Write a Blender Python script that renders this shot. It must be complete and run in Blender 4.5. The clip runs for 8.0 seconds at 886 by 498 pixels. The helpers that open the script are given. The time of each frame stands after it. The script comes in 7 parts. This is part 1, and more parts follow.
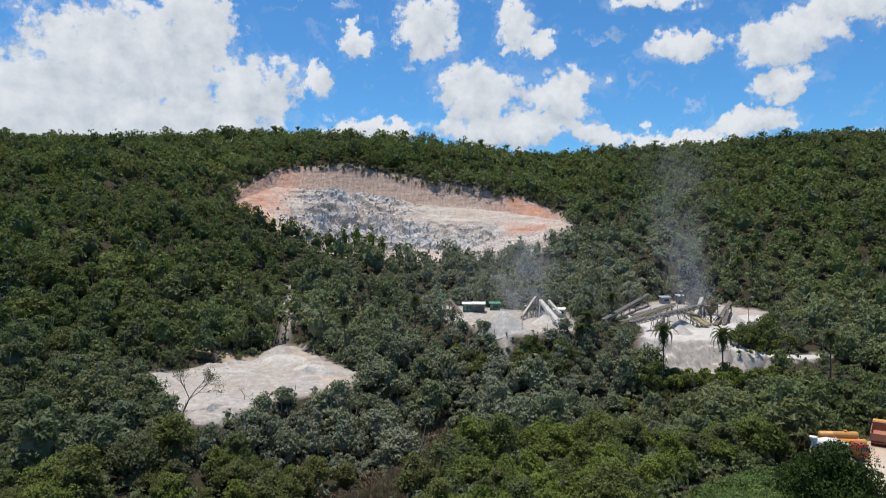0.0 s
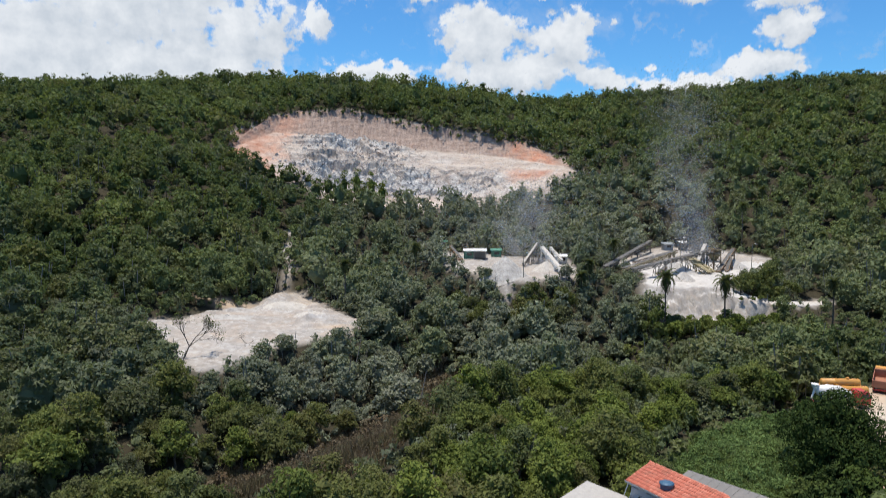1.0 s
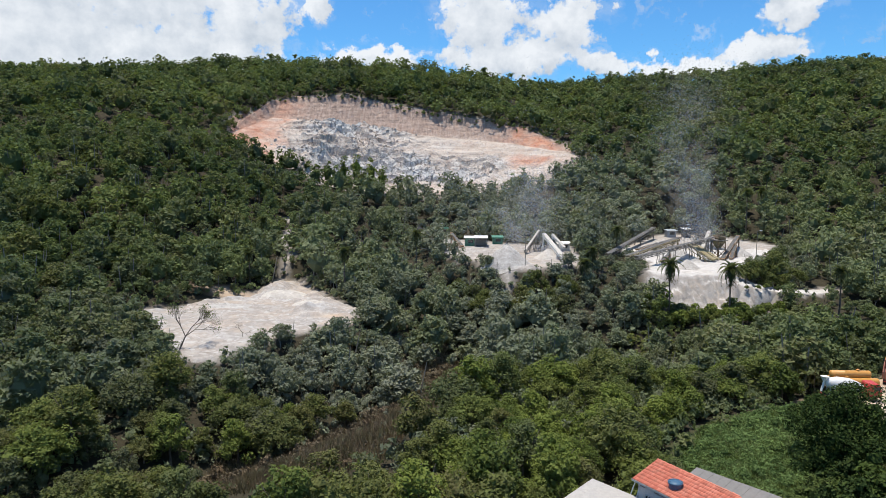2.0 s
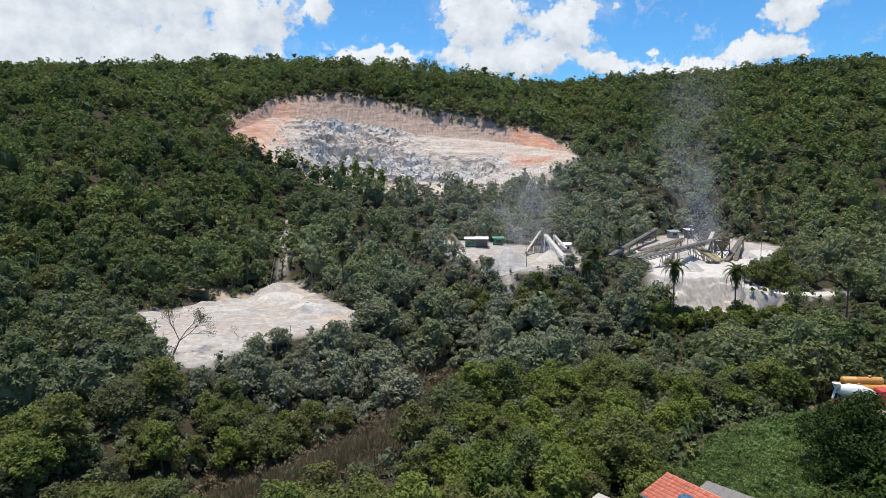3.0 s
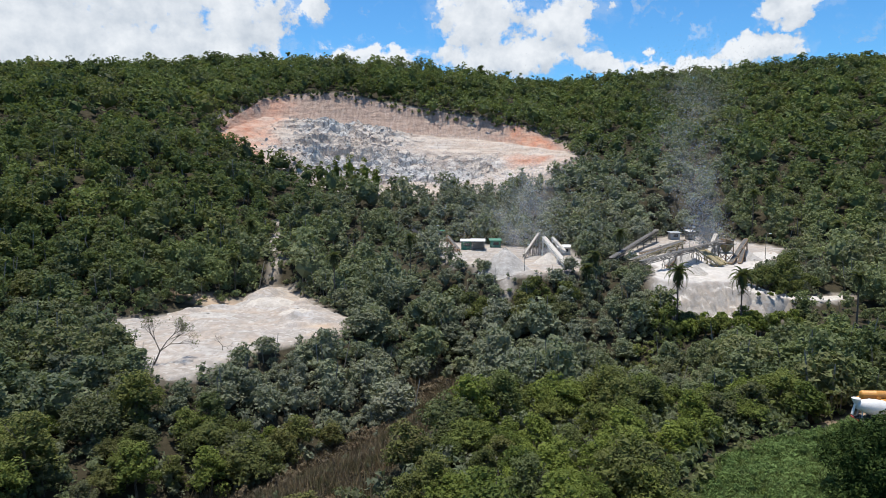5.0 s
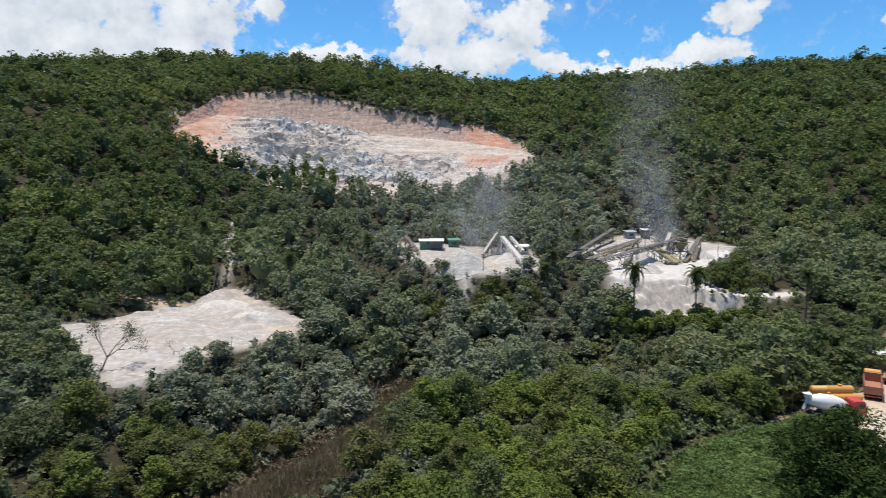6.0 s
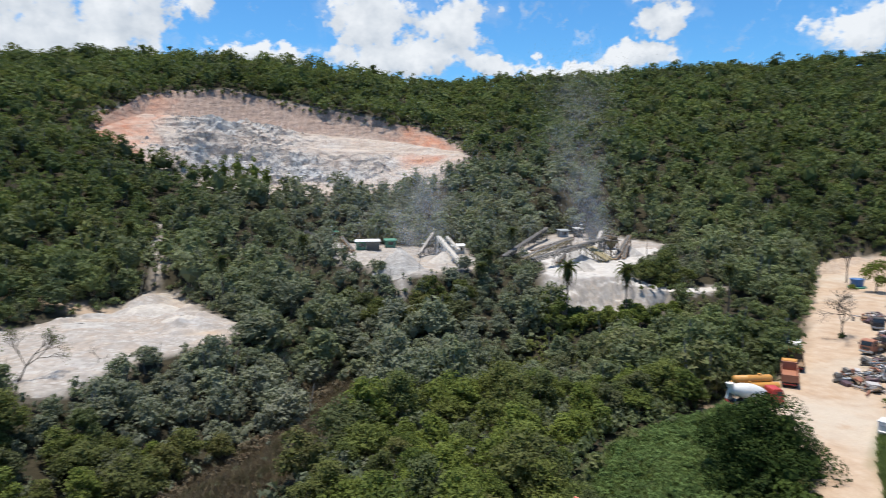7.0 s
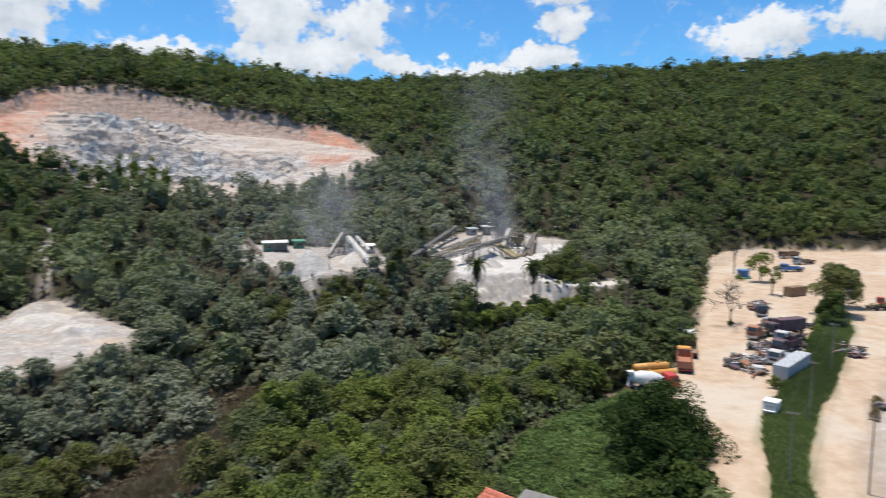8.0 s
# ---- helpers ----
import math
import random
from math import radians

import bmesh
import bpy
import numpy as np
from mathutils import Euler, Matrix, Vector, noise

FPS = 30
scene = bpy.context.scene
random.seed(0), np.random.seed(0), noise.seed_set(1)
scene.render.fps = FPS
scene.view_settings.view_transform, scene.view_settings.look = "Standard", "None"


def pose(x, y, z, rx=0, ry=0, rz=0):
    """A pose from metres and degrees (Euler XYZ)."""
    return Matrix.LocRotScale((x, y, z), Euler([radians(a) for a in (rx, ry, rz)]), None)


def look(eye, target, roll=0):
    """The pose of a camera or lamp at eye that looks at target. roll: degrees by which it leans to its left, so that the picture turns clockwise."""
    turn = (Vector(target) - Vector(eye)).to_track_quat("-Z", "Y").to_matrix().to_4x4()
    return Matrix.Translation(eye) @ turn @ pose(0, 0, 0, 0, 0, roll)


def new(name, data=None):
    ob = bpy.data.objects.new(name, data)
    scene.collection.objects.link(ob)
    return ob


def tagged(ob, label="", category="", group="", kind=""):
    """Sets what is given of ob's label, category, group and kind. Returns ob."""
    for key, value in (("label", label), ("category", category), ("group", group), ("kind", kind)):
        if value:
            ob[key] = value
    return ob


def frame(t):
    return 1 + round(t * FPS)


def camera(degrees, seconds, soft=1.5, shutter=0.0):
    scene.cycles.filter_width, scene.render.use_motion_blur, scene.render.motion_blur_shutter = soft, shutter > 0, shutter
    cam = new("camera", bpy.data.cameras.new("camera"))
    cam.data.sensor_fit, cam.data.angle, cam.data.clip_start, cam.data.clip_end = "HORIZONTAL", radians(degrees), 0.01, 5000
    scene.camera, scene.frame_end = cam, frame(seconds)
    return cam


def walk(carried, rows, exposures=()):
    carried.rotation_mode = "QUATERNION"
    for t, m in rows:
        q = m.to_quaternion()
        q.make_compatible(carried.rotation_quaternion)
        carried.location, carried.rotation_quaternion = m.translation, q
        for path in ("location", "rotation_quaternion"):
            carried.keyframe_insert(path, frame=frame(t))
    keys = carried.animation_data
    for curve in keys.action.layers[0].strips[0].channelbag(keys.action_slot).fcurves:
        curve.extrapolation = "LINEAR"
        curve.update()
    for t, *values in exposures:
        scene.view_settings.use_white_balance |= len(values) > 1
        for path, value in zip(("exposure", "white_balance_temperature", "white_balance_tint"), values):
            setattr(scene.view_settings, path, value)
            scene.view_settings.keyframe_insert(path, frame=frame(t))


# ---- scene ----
# the drone: seconds, x, y, z, pitch, roll, yaw
cam = camera(65.50, 8.0, soft=0.7, shutter=0.9)
ROWS = [
    (0.0, 0.00, 0.00, 33.00, -1.28, 0.10, 0.00),
    (0.5, 0.16, 1.07, 32.98, -3.05, 0.10, 0.08),
    (1.0, 0.25, 2.41, 32.95, -5.74, 0.03, 0.13),
    (1.5, 0.25, 3.87, 33.07, -6.91, 0.01, 0.17),
    (3.0, 0.30, 8.61, 33.26, -6.94, 0.00, 0.21),
    (3.5, 0.39, 10.20, 33.37, -6.95, -0.03, 0.23),
    (4.0, 0.44, 11.95, 33.40, -6.95, -0.06, 0.25),
    (5.3, 0.74, 16.11, 33.53, -6.99, -0.05, -0.45),
    (5.5, 0.76, 16.47, 33.53, -6.99, -0.05, -1.28),
    (6.0, 0.85, 16.78, 33.44, -7.01, 0.01, -3.52),
    (6.5, 0.98, 16.77, 33.38, -7.00, 0.00, -5.84),
    (7.0, 1.13, 16.60, 33.27, -6.96, 0.02, -8.77),
    (7.5, 1.15, 16.38, 33.19, -6.97, -0.04, -12.23),
    (8.0, 1.21, 16.27, 33.11, -6.99, -0.10, -16.25),
]
walk(cam, [(t, pose(x, y, z, 90 + pitch, 0, yaw) @ pose(0, 0, 0, 0, 0, roll)) for t, x, y, z, pitch, roll, yaw in ROWS],
     [(0.0, 0.07), (0.8, 0.14), (1.5, 0.26), (8.0, 0.25)])

# ---- light ----
SUN_EL, SUN_AZ = 81.0, -50.0        # azimuth from +y towards +x, in degrees
world = bpy.data.worlds.new("sky")
scene.world = world
world.use_nodes = True
wt = world.node_tree
wt.nodes.clear()


def wmath(op, a, b=None, c=None):
    n = wt.nodes.new("ShaderNodeMath")
    n.operation = op
    for i, v in enumerate((a, b, c)):
        if v is None:
            continue
        if isinstance(v, (int, float)):
            n.inputs[i].default_value = v
        else:
            wt.links.new(v, n.inputs[i])
    return n.outputs[0]


def wvec(op, a, b):
    n = wt.nodes.new("ShaderNodeVectorMath")
    n.operation = op
    for i, v in enumerate((a, b)):
        if isinstance(v, tuple):
            n.inputs[i].default_value = v
        else:
            wt.links.new(v, n.inputs[i])
    return n.outputs["Value"] if op == "DOT_PRODUCT" else n.outputs[0]


sky = wt.nodes.new("ShaderNodeTexSky")
sky.sky_type = "NISHITA"
sky.sun_disc = False
sky.sun_elevation, sky.sun_rotation = radians(SUN_EL), radians(SUN_AZ)
sky.altitude, sky.air_density, sky.dust_density, sky.ozone_density = 900, 1.0, 0.6, 1.6

coord = wt.nodes.new("ShaderNodeTexCoord")
split = wt.nodes.new("ShaderNodeSeparateXYZ")
wt.links.new(coord.outputs["Generated"], split.inputs[0])
azi = wmath("MULTIPLY", wmath("ARCTAN2", split.outputs[0], split.outputs[1]), 57.2958)
ele = wmath("MULTIPLY", wmath("ARCSINE", split.outputs[2]), 57.2958)
comb = wt.nodes.new("ShaderNodeCombineXYZ")
wt.links.new(azi, comb.inputs[0])
wt.links.new(ele, comb.inputs[1])
flat = comb.outputs[0]


def wnoise(vec, scale, detail, rough=0.55, colour=False):
    n = wt.nodes.new("ShaderNodeTexNoise")
    n.inputs["Scale"].default_value, n.inputs["Detail"].default_value = scale, detail
    n.inputs["Roughness"].default_value = rough
    wt.links.new(vec, n.inputs["Vector"])
    return n.outputs["Color" if colour else "Fac"]


# cumulus clouds: azimuth, elevation, half width, half height in degrees
CLOUDS_LEFT = [
    (-24.3, 13.0, 8.4, 4.4), (-19.5, 15.8, 3.2, 3.2), (-15.8, 11.5, 4.6, 2.8), (-29.9, 9.1, 8.4, 4.4),
    (-21.0, 8.7, 8.6, 2.6), (-10.4, 12.4, 1.2, 1.8), (-7.2, 15.3, 1.6, 1.3), (-1.4, 16.3, 2.8, 2.7),
    (6.1, 16.6, 1.9, 2.2), (8.1, 15.4, 1.7, 0.9), (3.1, 11.5, 3.6, 2.7), (9.3, 11.3, 3.4, 2.4),
]
CLOUDS_RIGHT = [
    (5.4, 8.7, 7.1, 1.5), (-5.8, 8.6, 4.4, 1.1), (18.9, 14.3, 2.7, 1.4), (17.2, 17.9, 3.4, 0.9),
    (26.4, 14.3, 3.9, 2.5), (30.2, 16.2, 3.8, 1.6), (26.1, 10.9, 3.0, 1.2), (24.2, 8.5, 2.8, 1.2),
    (19.2, 7.5, 6.1, 0.8), (12.5, 7.9, 2.0, 0.9), (40.4, 9.5, 4.6, 1.6), (47.4, 10.1, 2.8, 1.9),
]
coarse = wvec("MULTIPLY", wvec("SUBTRACT", wnoise(flat, 0.30, 3, 0.5, True), (0.5, 0.5, 0.5)), (4.6, 3.2, 0.0))
curl = wvec("MULTIPLY", wvec("SUBTRACT", wnoise(flat, 1.15, 6, 0.62, True), (0.5, 0.5, 0.5)), (2.3, 1.9, 0.0))
warped = wvec("ADD", wvec("ADD", flat, coarse), curl)


def cloud_field(vec):
    field = None
    for a, e, w, h in CLOUDS_LEFT + CLOUDS_RIGHT:
        d = wvec("MULTIPLY", wvec("SUBTRACT", vec, (a, e, 0.0)), (1 / w, 1 / h, 0.0))
        r = wmath("SUBTRACT", 1.0, wvec("DOT_PRODUCT", d, d))
        field = r if field is None else wmath("SMOOTH_MAX", field, r, 0.25)
    return field


wide = wmath("MULTIPLY_ADD", wnoise(wvec("MULTIPLY", flat, (0.06, 0.11, 0.0)), 1.0, 6, 0.6), 9.0, -5.0)
away = wmath("GREATER_THAN", ele, 21.0)
wide = wmath("SUBTRACT", wide, wmath("MULTIPLY", wmath("SUBTRACT", 1.0, away), 3.0))
billow = wmath("MULTIPLY_ADD", wnoise(flat, 0.85, 8, 0.60), 2.8, -1.42)
body = wmath("MAXIMUM", cloud_field(warped), wide)
dens = wmath("ADD", body, billow)
cover = wt.nodes.new("ShaderNodeMapRange")
cover.interpolation_type = "SMOOTHSTEP"
cover.inputs["From Min"].default_value, cover.inputs["From Max"].default_value = -0.16, 0.46
wt.links.new(dens, cover.inputs["Value"])
# thin veils trail off the denser clouds
veil = wmath("MULTIPLY", wmath("MULTIPLY_ADD", wnoise(warped, 0.55, 7, 0.6), 3.2, -1.45), wmath("ADD", body, 0.9))
veil = wmath("MINIMUM", wmath("MAXIMUM", wmath("MULTIPLY", veil, 0.5), 0.0), 0.42)
covering = wmath("MAXIMUM", cover.outputs[0], veil)
# white crowns above grey undersides: the field falls off upwards at a crown
above = wvec("ADD", warped, (-0.5, 1.1, 0.0))
lit = wmath("SUBTRACT", cloud_field(warped), cloud_field(above))
grey = wmath("ADD", wmath("MULTIPLY_ADD", lit, 0.20, 0.44), wmath("MULTIPLY_ADD", wnoise(flat, 0.5, 6, 0.6), 1.05, -0.47))
shade = wt.nodes.new("ShaderNodeValToRGB")
shade.color_ramp.elements[0].position, shade.color_ramp.elements[0].color = 0.20, (5.2, 5.9, 6.8, 1)
shade.color_ramp.elements[1].position, shade.color_ramp.elements[1].color = 0.72, (8.5, 8.9, 9.4, 1)
wt.links.new(grey, shade.inputs[0])
mixer = wt.nodes.new("ShaderNodeMix")
mixer.data_type = "RGBA"
wt.links.new(covering, mixer.inputs["Factor"])
gain = wt.nodes.new("ShaderNodeMix")
gain.data_type, gain.blend_type = "RGBA", "MULTIPLY"
gain.inputs["Factor"].default_value = 1.0
gain.inputs["B"].default_value = (0.55, 1.12, 1.56, 1)
wt.links.new(sky.outputs[0], gain.inputs["A"])
wt.links.new(gain.outputs["Result"], mixer.inputs["A"])
wt.links.new(shade.outputs[0], mixer.inputs["B"])
back = wt.nodes.new("ShaderNodeBackground")
back.inputs["Strength"].default_value = 0.085
wt.links.new(mixer.outputs["Result"], back.inputs["Color"])
wout = wt.nodes.new("ShaderNodeOutputWorld")
wt.links.new(back.outputs[0], wout.inputs["Surface"])

sun_data = bpy.data.lights.new("sun", "SUN")
sun_data.energy, sun_data.angle, sun_data.color = 4.7, radians(0.55), (1.0, 0.945, 0.86)
sun = new("sun", sun_data)
se, sa = radians(SUN_EL), radians(SUN_AZ)
sun_way = Vector((math.sin(sa) * math.cos(se), math.cos(sa) * math.cos(se), math.sin(se)))
sun.matrix_world = look(sun_way * 600, (0, 0, 0))


# ---- materials ----
class Mat:
    """A small builder of node materials."""

    def __init__(self, name):
        self.m = bpy.data.materials.new(name)
        self.m.use_nodes = True
        self.t = self.m.node_tree
        self.p = self.t.nodes["Principled BSDF"]
        self.out = self.t.nodes["Material Output"]
        self.geo = self.t.nodes.new("ShaderNodeNewGeometry")
        self.obj = self.t.nodes.new("ShaderNodeObjectInfo")
        self.tc = self.t.nodes.new("ShaderNodeTexCoord")

    def put(self, v, socket):
        if isinstance(v, bpy.types.NodeSocket):
            self.t.links.new(v, socket)
        elif isinstance(v, (tuple, list)) and len(v) == 3 and socket.type == "RGBA":
            socket.default_value = (*v, 1)
        else:
            socket.default_value = v

    def noise(self, scale, detail=4, rough=0.55, vec=None, colour=False):
        n = self.t.nodes.new("ShaderNodeTexNoise")
        n.inputs["Scale"].default_value, n.inputs["Detail"].default_value = scale, detail
        n.inputs["Roughness"].default_value = rough
        self.t.links.new(vec or self.geo.outputs["Position"], n.inputs["Vector"])
        return n.outputs["Color" if colour else "Fac"]

    def voronoi(self, scale, feature="F1", vec=None, out="Distance"):
        n = self.t.nodes.new("ShaderNodeTexVoronoi")
        n.feature = feature
        n.inputs["Scale"].default_value = scale
        self.t.links.new(vec or self.geo.outputs["Position"], n.inputs["Vector"])
        return n.outputs[out]

    def stretch(self, vec, scale):
        n = self.t.nodes.new("ShaderNodeVectorMath")
        n.operation = "MULTIPLY"
        self.t.links.new(vec, n.inputs[0])
        n.inputs[1].default_value = scale
        return n.outputs[0]

    def math(self, op, a, b=None, clamp=False):
        n = self.t.nodes.new("ShaderNodeMath")
        n.operation, n.use_clamp = op, clamp
        for i, v in enumerate((a, b)):
            if v is not None:
                self.put(v, n.inputs[i])
        return n.outputs[0]

    def ramp(self, fac, *stops):
        n = self.t.nodes.new("ShaderNodeValToRGB")
        e = n.color_ramp.elements
        while len(e) < len(stops):
            e.new(0.5)
        for el, (pos, col) in zip(e, stops):
            el.position = pos
            el.color = (*col, 1) if isinstance(col, (tuple, list)) else (col, col, col, 1)
        self.put(fac, n.inputs[0])
        return n.outputs[0]

    def mix(self, fac, a, b, blend="MIX"):
        n = self.t.nodes.new("ShaderNodeMix")
        n.data_type, n.blend_type = "RGBA", blend
        self.put(fac, n.inputs["Factor"])
        self.put(a, n.inputs["A"])
        self.put(b, n.inputs["B"])
        return n.outputs["Result"]

    def attr(self, name, out="Color"):
        n = self.t.nodes.new("ShaderNodeAttribute")
        n.attribute_name = name
        return n.outputs[out]

    def parts(self, colour):
        n = self.t.nodes.new("ShaderNodeSeparateColor")
        self.put(colour, n.inputs[0])
        return n.outputs[0], n.outputs[1], n.outputs[2]

    def bump(self, height, strength=0.4, dist=0.1):
        n = self.t.nodes.new("ShaderNodeBump")
        n.inputs["Strength"].default_value, n.inputs["Distance"].default_value = strength, dist
        self.put(height, n.inputs["Height"])
        self.t.links.new(n.outputs[0], self.p.inputs["Normal"])

    def set(self, colour=None, rough=0.8, metal=0.0, spec=None):
        if colour is not None:
            self.put(colour, self.p.inputs["Base Color"])
        self.put(rough, self.p.inputs["Roughness"])
        self.p.inputs["Metallic"].default_value = metal
        if spec is not None:
            self.p.inputs["Specular IOR Level"].default_value = spec
        return self.m


def leaf_material(name, dark, light, joined, dry=(0.16, 0.13, 0.05), mute=0.62, thin=0.30, wild=1.0):
    """Foliage: hue from tree to tree, tone from leaf to leaf, stone dust near the crushing plant."""
    k = Mat(name)
    if joined:
        tree, dust, kind = k.parts(k.attr("tint"))
    else:
        tree = k.obj.outputs["Random"]
        dust = k.math("MULTIPLY", tree, 0.05)
        kind = k.math("FRACT", k.math("MULTIPLY", tree, 7.31))
    isle = k.geo.outputs["Random Per Island"]
    col = k.mix(kind, dark, light)
    col = k.mix(k.ramp(tree, (0.0, 0.1), (0.12, 0.0), (0.66, 0.0), (0.84, 0.6), (1.0, 0.25)), col, dry)
    col = k.mix(k.ramp(isle, (0.0, 0.6), (0.4, 0.0)), col, k.mix(0.5, col, (0.014, 0.020, 0.008)))
    col = k.mix(k.ramp(isle, (0.5, 0.0), (1.0, 0.7)), col, k.mix(0.5 * wild, light, (0.17, 0.21, 0.04)))
    grey = k.ramp(k.math("FRACT", k.math("MULTIPLY", tree, 3.7)), (0.45, 0.0), (0.62, mute), (0.78, 0.1 * mute))
    col = k.mix(grey, col, (0.105, 0.108, 0.082))
    patch = k.noise(0.035, 3)
    col = k.mix(k.ramp(patch, (0.35, 0.0), (0.7, 0.35 * wild)), col, (0.07, 0.09, 0.04))
    stand = k.noise(0.012, 3, 0.6)
    # broad dark patches in the colour imitate shaded gullies of the hillside
    col = k.mix(k.ramp(stand, (0.36, 0.55 * wild), (0.47, 0.0)), col, (0.034, 0.052, 0.022))
    col = k.mix(k.ramp(stand, (0.54, 0.0), (0.66, 0.3 * wild)), col, (0.15, 0.175, 0.05))
    col = k.mix(k.math("MULTIPLY", dust, 0.70), col, (0.29, 0.295, 0.245))
    k.set(col, 0.7, spec=0.07)
    tr = k.t.nodes.new("ShaderNodeBsdfTranslucent")
    k.put(k.mix(0.35 * wild, col, (0.22, 0.28, 0.03)), tr.inputs["Color"])
    mx = k.t.nodes.new("ShaderNodeMixShader")
    mx.inputs[0].default_value = thin
    k.t.links.new(k.p.outputs[0], mx.inputs[1])
    k.t.links.new(tr.outputs[0], mx.inputs[2])
    k.t.links.new(mx.outputs[0], k.out.inputs["Surface"])
    return k.m


def bark_material(name, dark, light):
    k = Mat(name)
    n = k.noise(2.5, 5, vec=k.stretch(k.geo.outputs["Position"], (3, 3, 0.6)))
    k.bump(n, 0.6, 0.05)
    return k.set(k.ramp(n, (0.3, dark), (0.75, light)), 0.9)


def ground_material(name="ground", stone=0.0):
    """Leaf litter under the woods, pale quarry sand, ochre yard dirt, grass."""
    k = Mat(name)
    sand, dirt, grass = k.parts(k.attr("zone"))
    big, mid, fine = k.noise(0.045, 4), k.noise(0.35, 5, 0.6), k.noise(3.0, 4, 0.6)
    litter = k.ramp(k.noise(0.6, 6, 0.65), (0.3, (0.020, 0.019, 0.011)), (0.7, (0.050, 0.042, 0.025)))
    pale = k.ramp(mid, (0.25, (0.245, 0.21, 0.18)), (0.5, (0.345, 0.315, 0.285)), (0.75, (0.43, 0.40, 0.365)))
    pale = k.mix(k.ramp(k.noise(0.12, 5, 0.65), (0.46, 0.0), (0.62, 0.55)), pale, (0.47, 0.37, 0.28))
    pale = k.mix(k.ramp(big, (0.52, 0.0), (0.68, 0.6)), pale, (0.44, 0.43, 0.42))
    rut = k.noise(0.30, 5, 0.6, vec=k.stretch(k.geo.outputs["Position"], (0.45, 2.2, 1.0)))
    pale = k.mix(k.ramp(rut, (0.50, 0.0), (0.62, 0.6)), pale, (0.33, 0.275, 0.23))
    wheel_marks = k.noise(0.9, 4, 0.7, vec=k.stretch(k.geo.outputs["Position"], (1.6, 0.35, 1.0)))
    pale = k.mix(k.ramp(wheel_marks, (0.52, 0.0), (0.60, 0.4)), pale, (0.28, 0.25, 0.225))
    grit = k.parts(k.voronoi(1.1, out="Color"))[0]
    pale = k.mix(k.ramp(grit, (0.72, 0.0), (0.95, 0.35)), pale, (0.58, 0.56, 0.53))
    pale = k.mix(k.ramp(grit, (0.0, 0.4), (0.2, 0.0)), pale, (0.22, 0.20, 0.18))
    ochre = k.ramp(mid, (0.25, (0.37, 0.26, 0.175)), (0.55, (0.47, 0.355, 0.255)), (0.8, (0.53, 0.43, 0.335)))
    ochre = k.mix(k.ramp(big, (0.5, 0.0), (0.66, 0.7)), ochre, (0.50, 0.44, 0.36))
    track = k.noise(0.22, 4, 0.6, vec=k.stretch(k.geo.outputs["Position"], (1.1, 0.7, 1.0)))
    ochre = k.mix(k.ramp(track, (0.55, 0.0), (0.68, 0.5)), ochre, (0.38, 0.25, 0.15))
    green = k.ramp(k.noise(1.6, 5, 0.65), (0.3, (0.055, 0.085, 0.026)), (0.7, (0.10, 0.14, 0.045)))
    nz = k.t.nodes.new("ShaderNodeSeparateXYZ")
    k.t.links.new(k.geo.outputs["Normal"], nz.inputs[0])
    wash = k.noise(1.0, 5, 0.65, vec=k.stretch(k.geo.outputs["Position"], (1.1, 0.4, 0.7)))
    scar = k.math("MULTIPLY", k.ramp(nz.outputs[2], (0.93, 1.0), (0.985, 0.0)), k.ramp(wash, (0.44, 0.0), (0.60, 0.6)))
    pale = k.mix(scar, pale, (0.27, 0.25, 0.23))
    if stone:
        pale = k.mix(k.math("MULTIPLY", k.ramp(nz.outputs[2], (0.84, 0.1), (0.96, 1.0)), stone), pale, k.ramp(mid, (0.3, (0.50, 0.47, 0.43)), (0.6, (0.62, 0.59, 0.55))))
    col = k.mix(sand, litter, pale)
    col = k.mix(dirt, col, ochre)
    col = k.mix(grass, col, green)
    col = k.mix(k.ramp(fine, (0.3, 0.0), (0.75, 0.3)), col, k.mix(0.5, col, (0.1, 0.08, 0.06)))
    k.bump(k.math("ADD", mid, k.math("MULTIPLY", fine, 0.35)), 0.6, 0.35)
    return k.set(col, 0.95, spec=0.15)


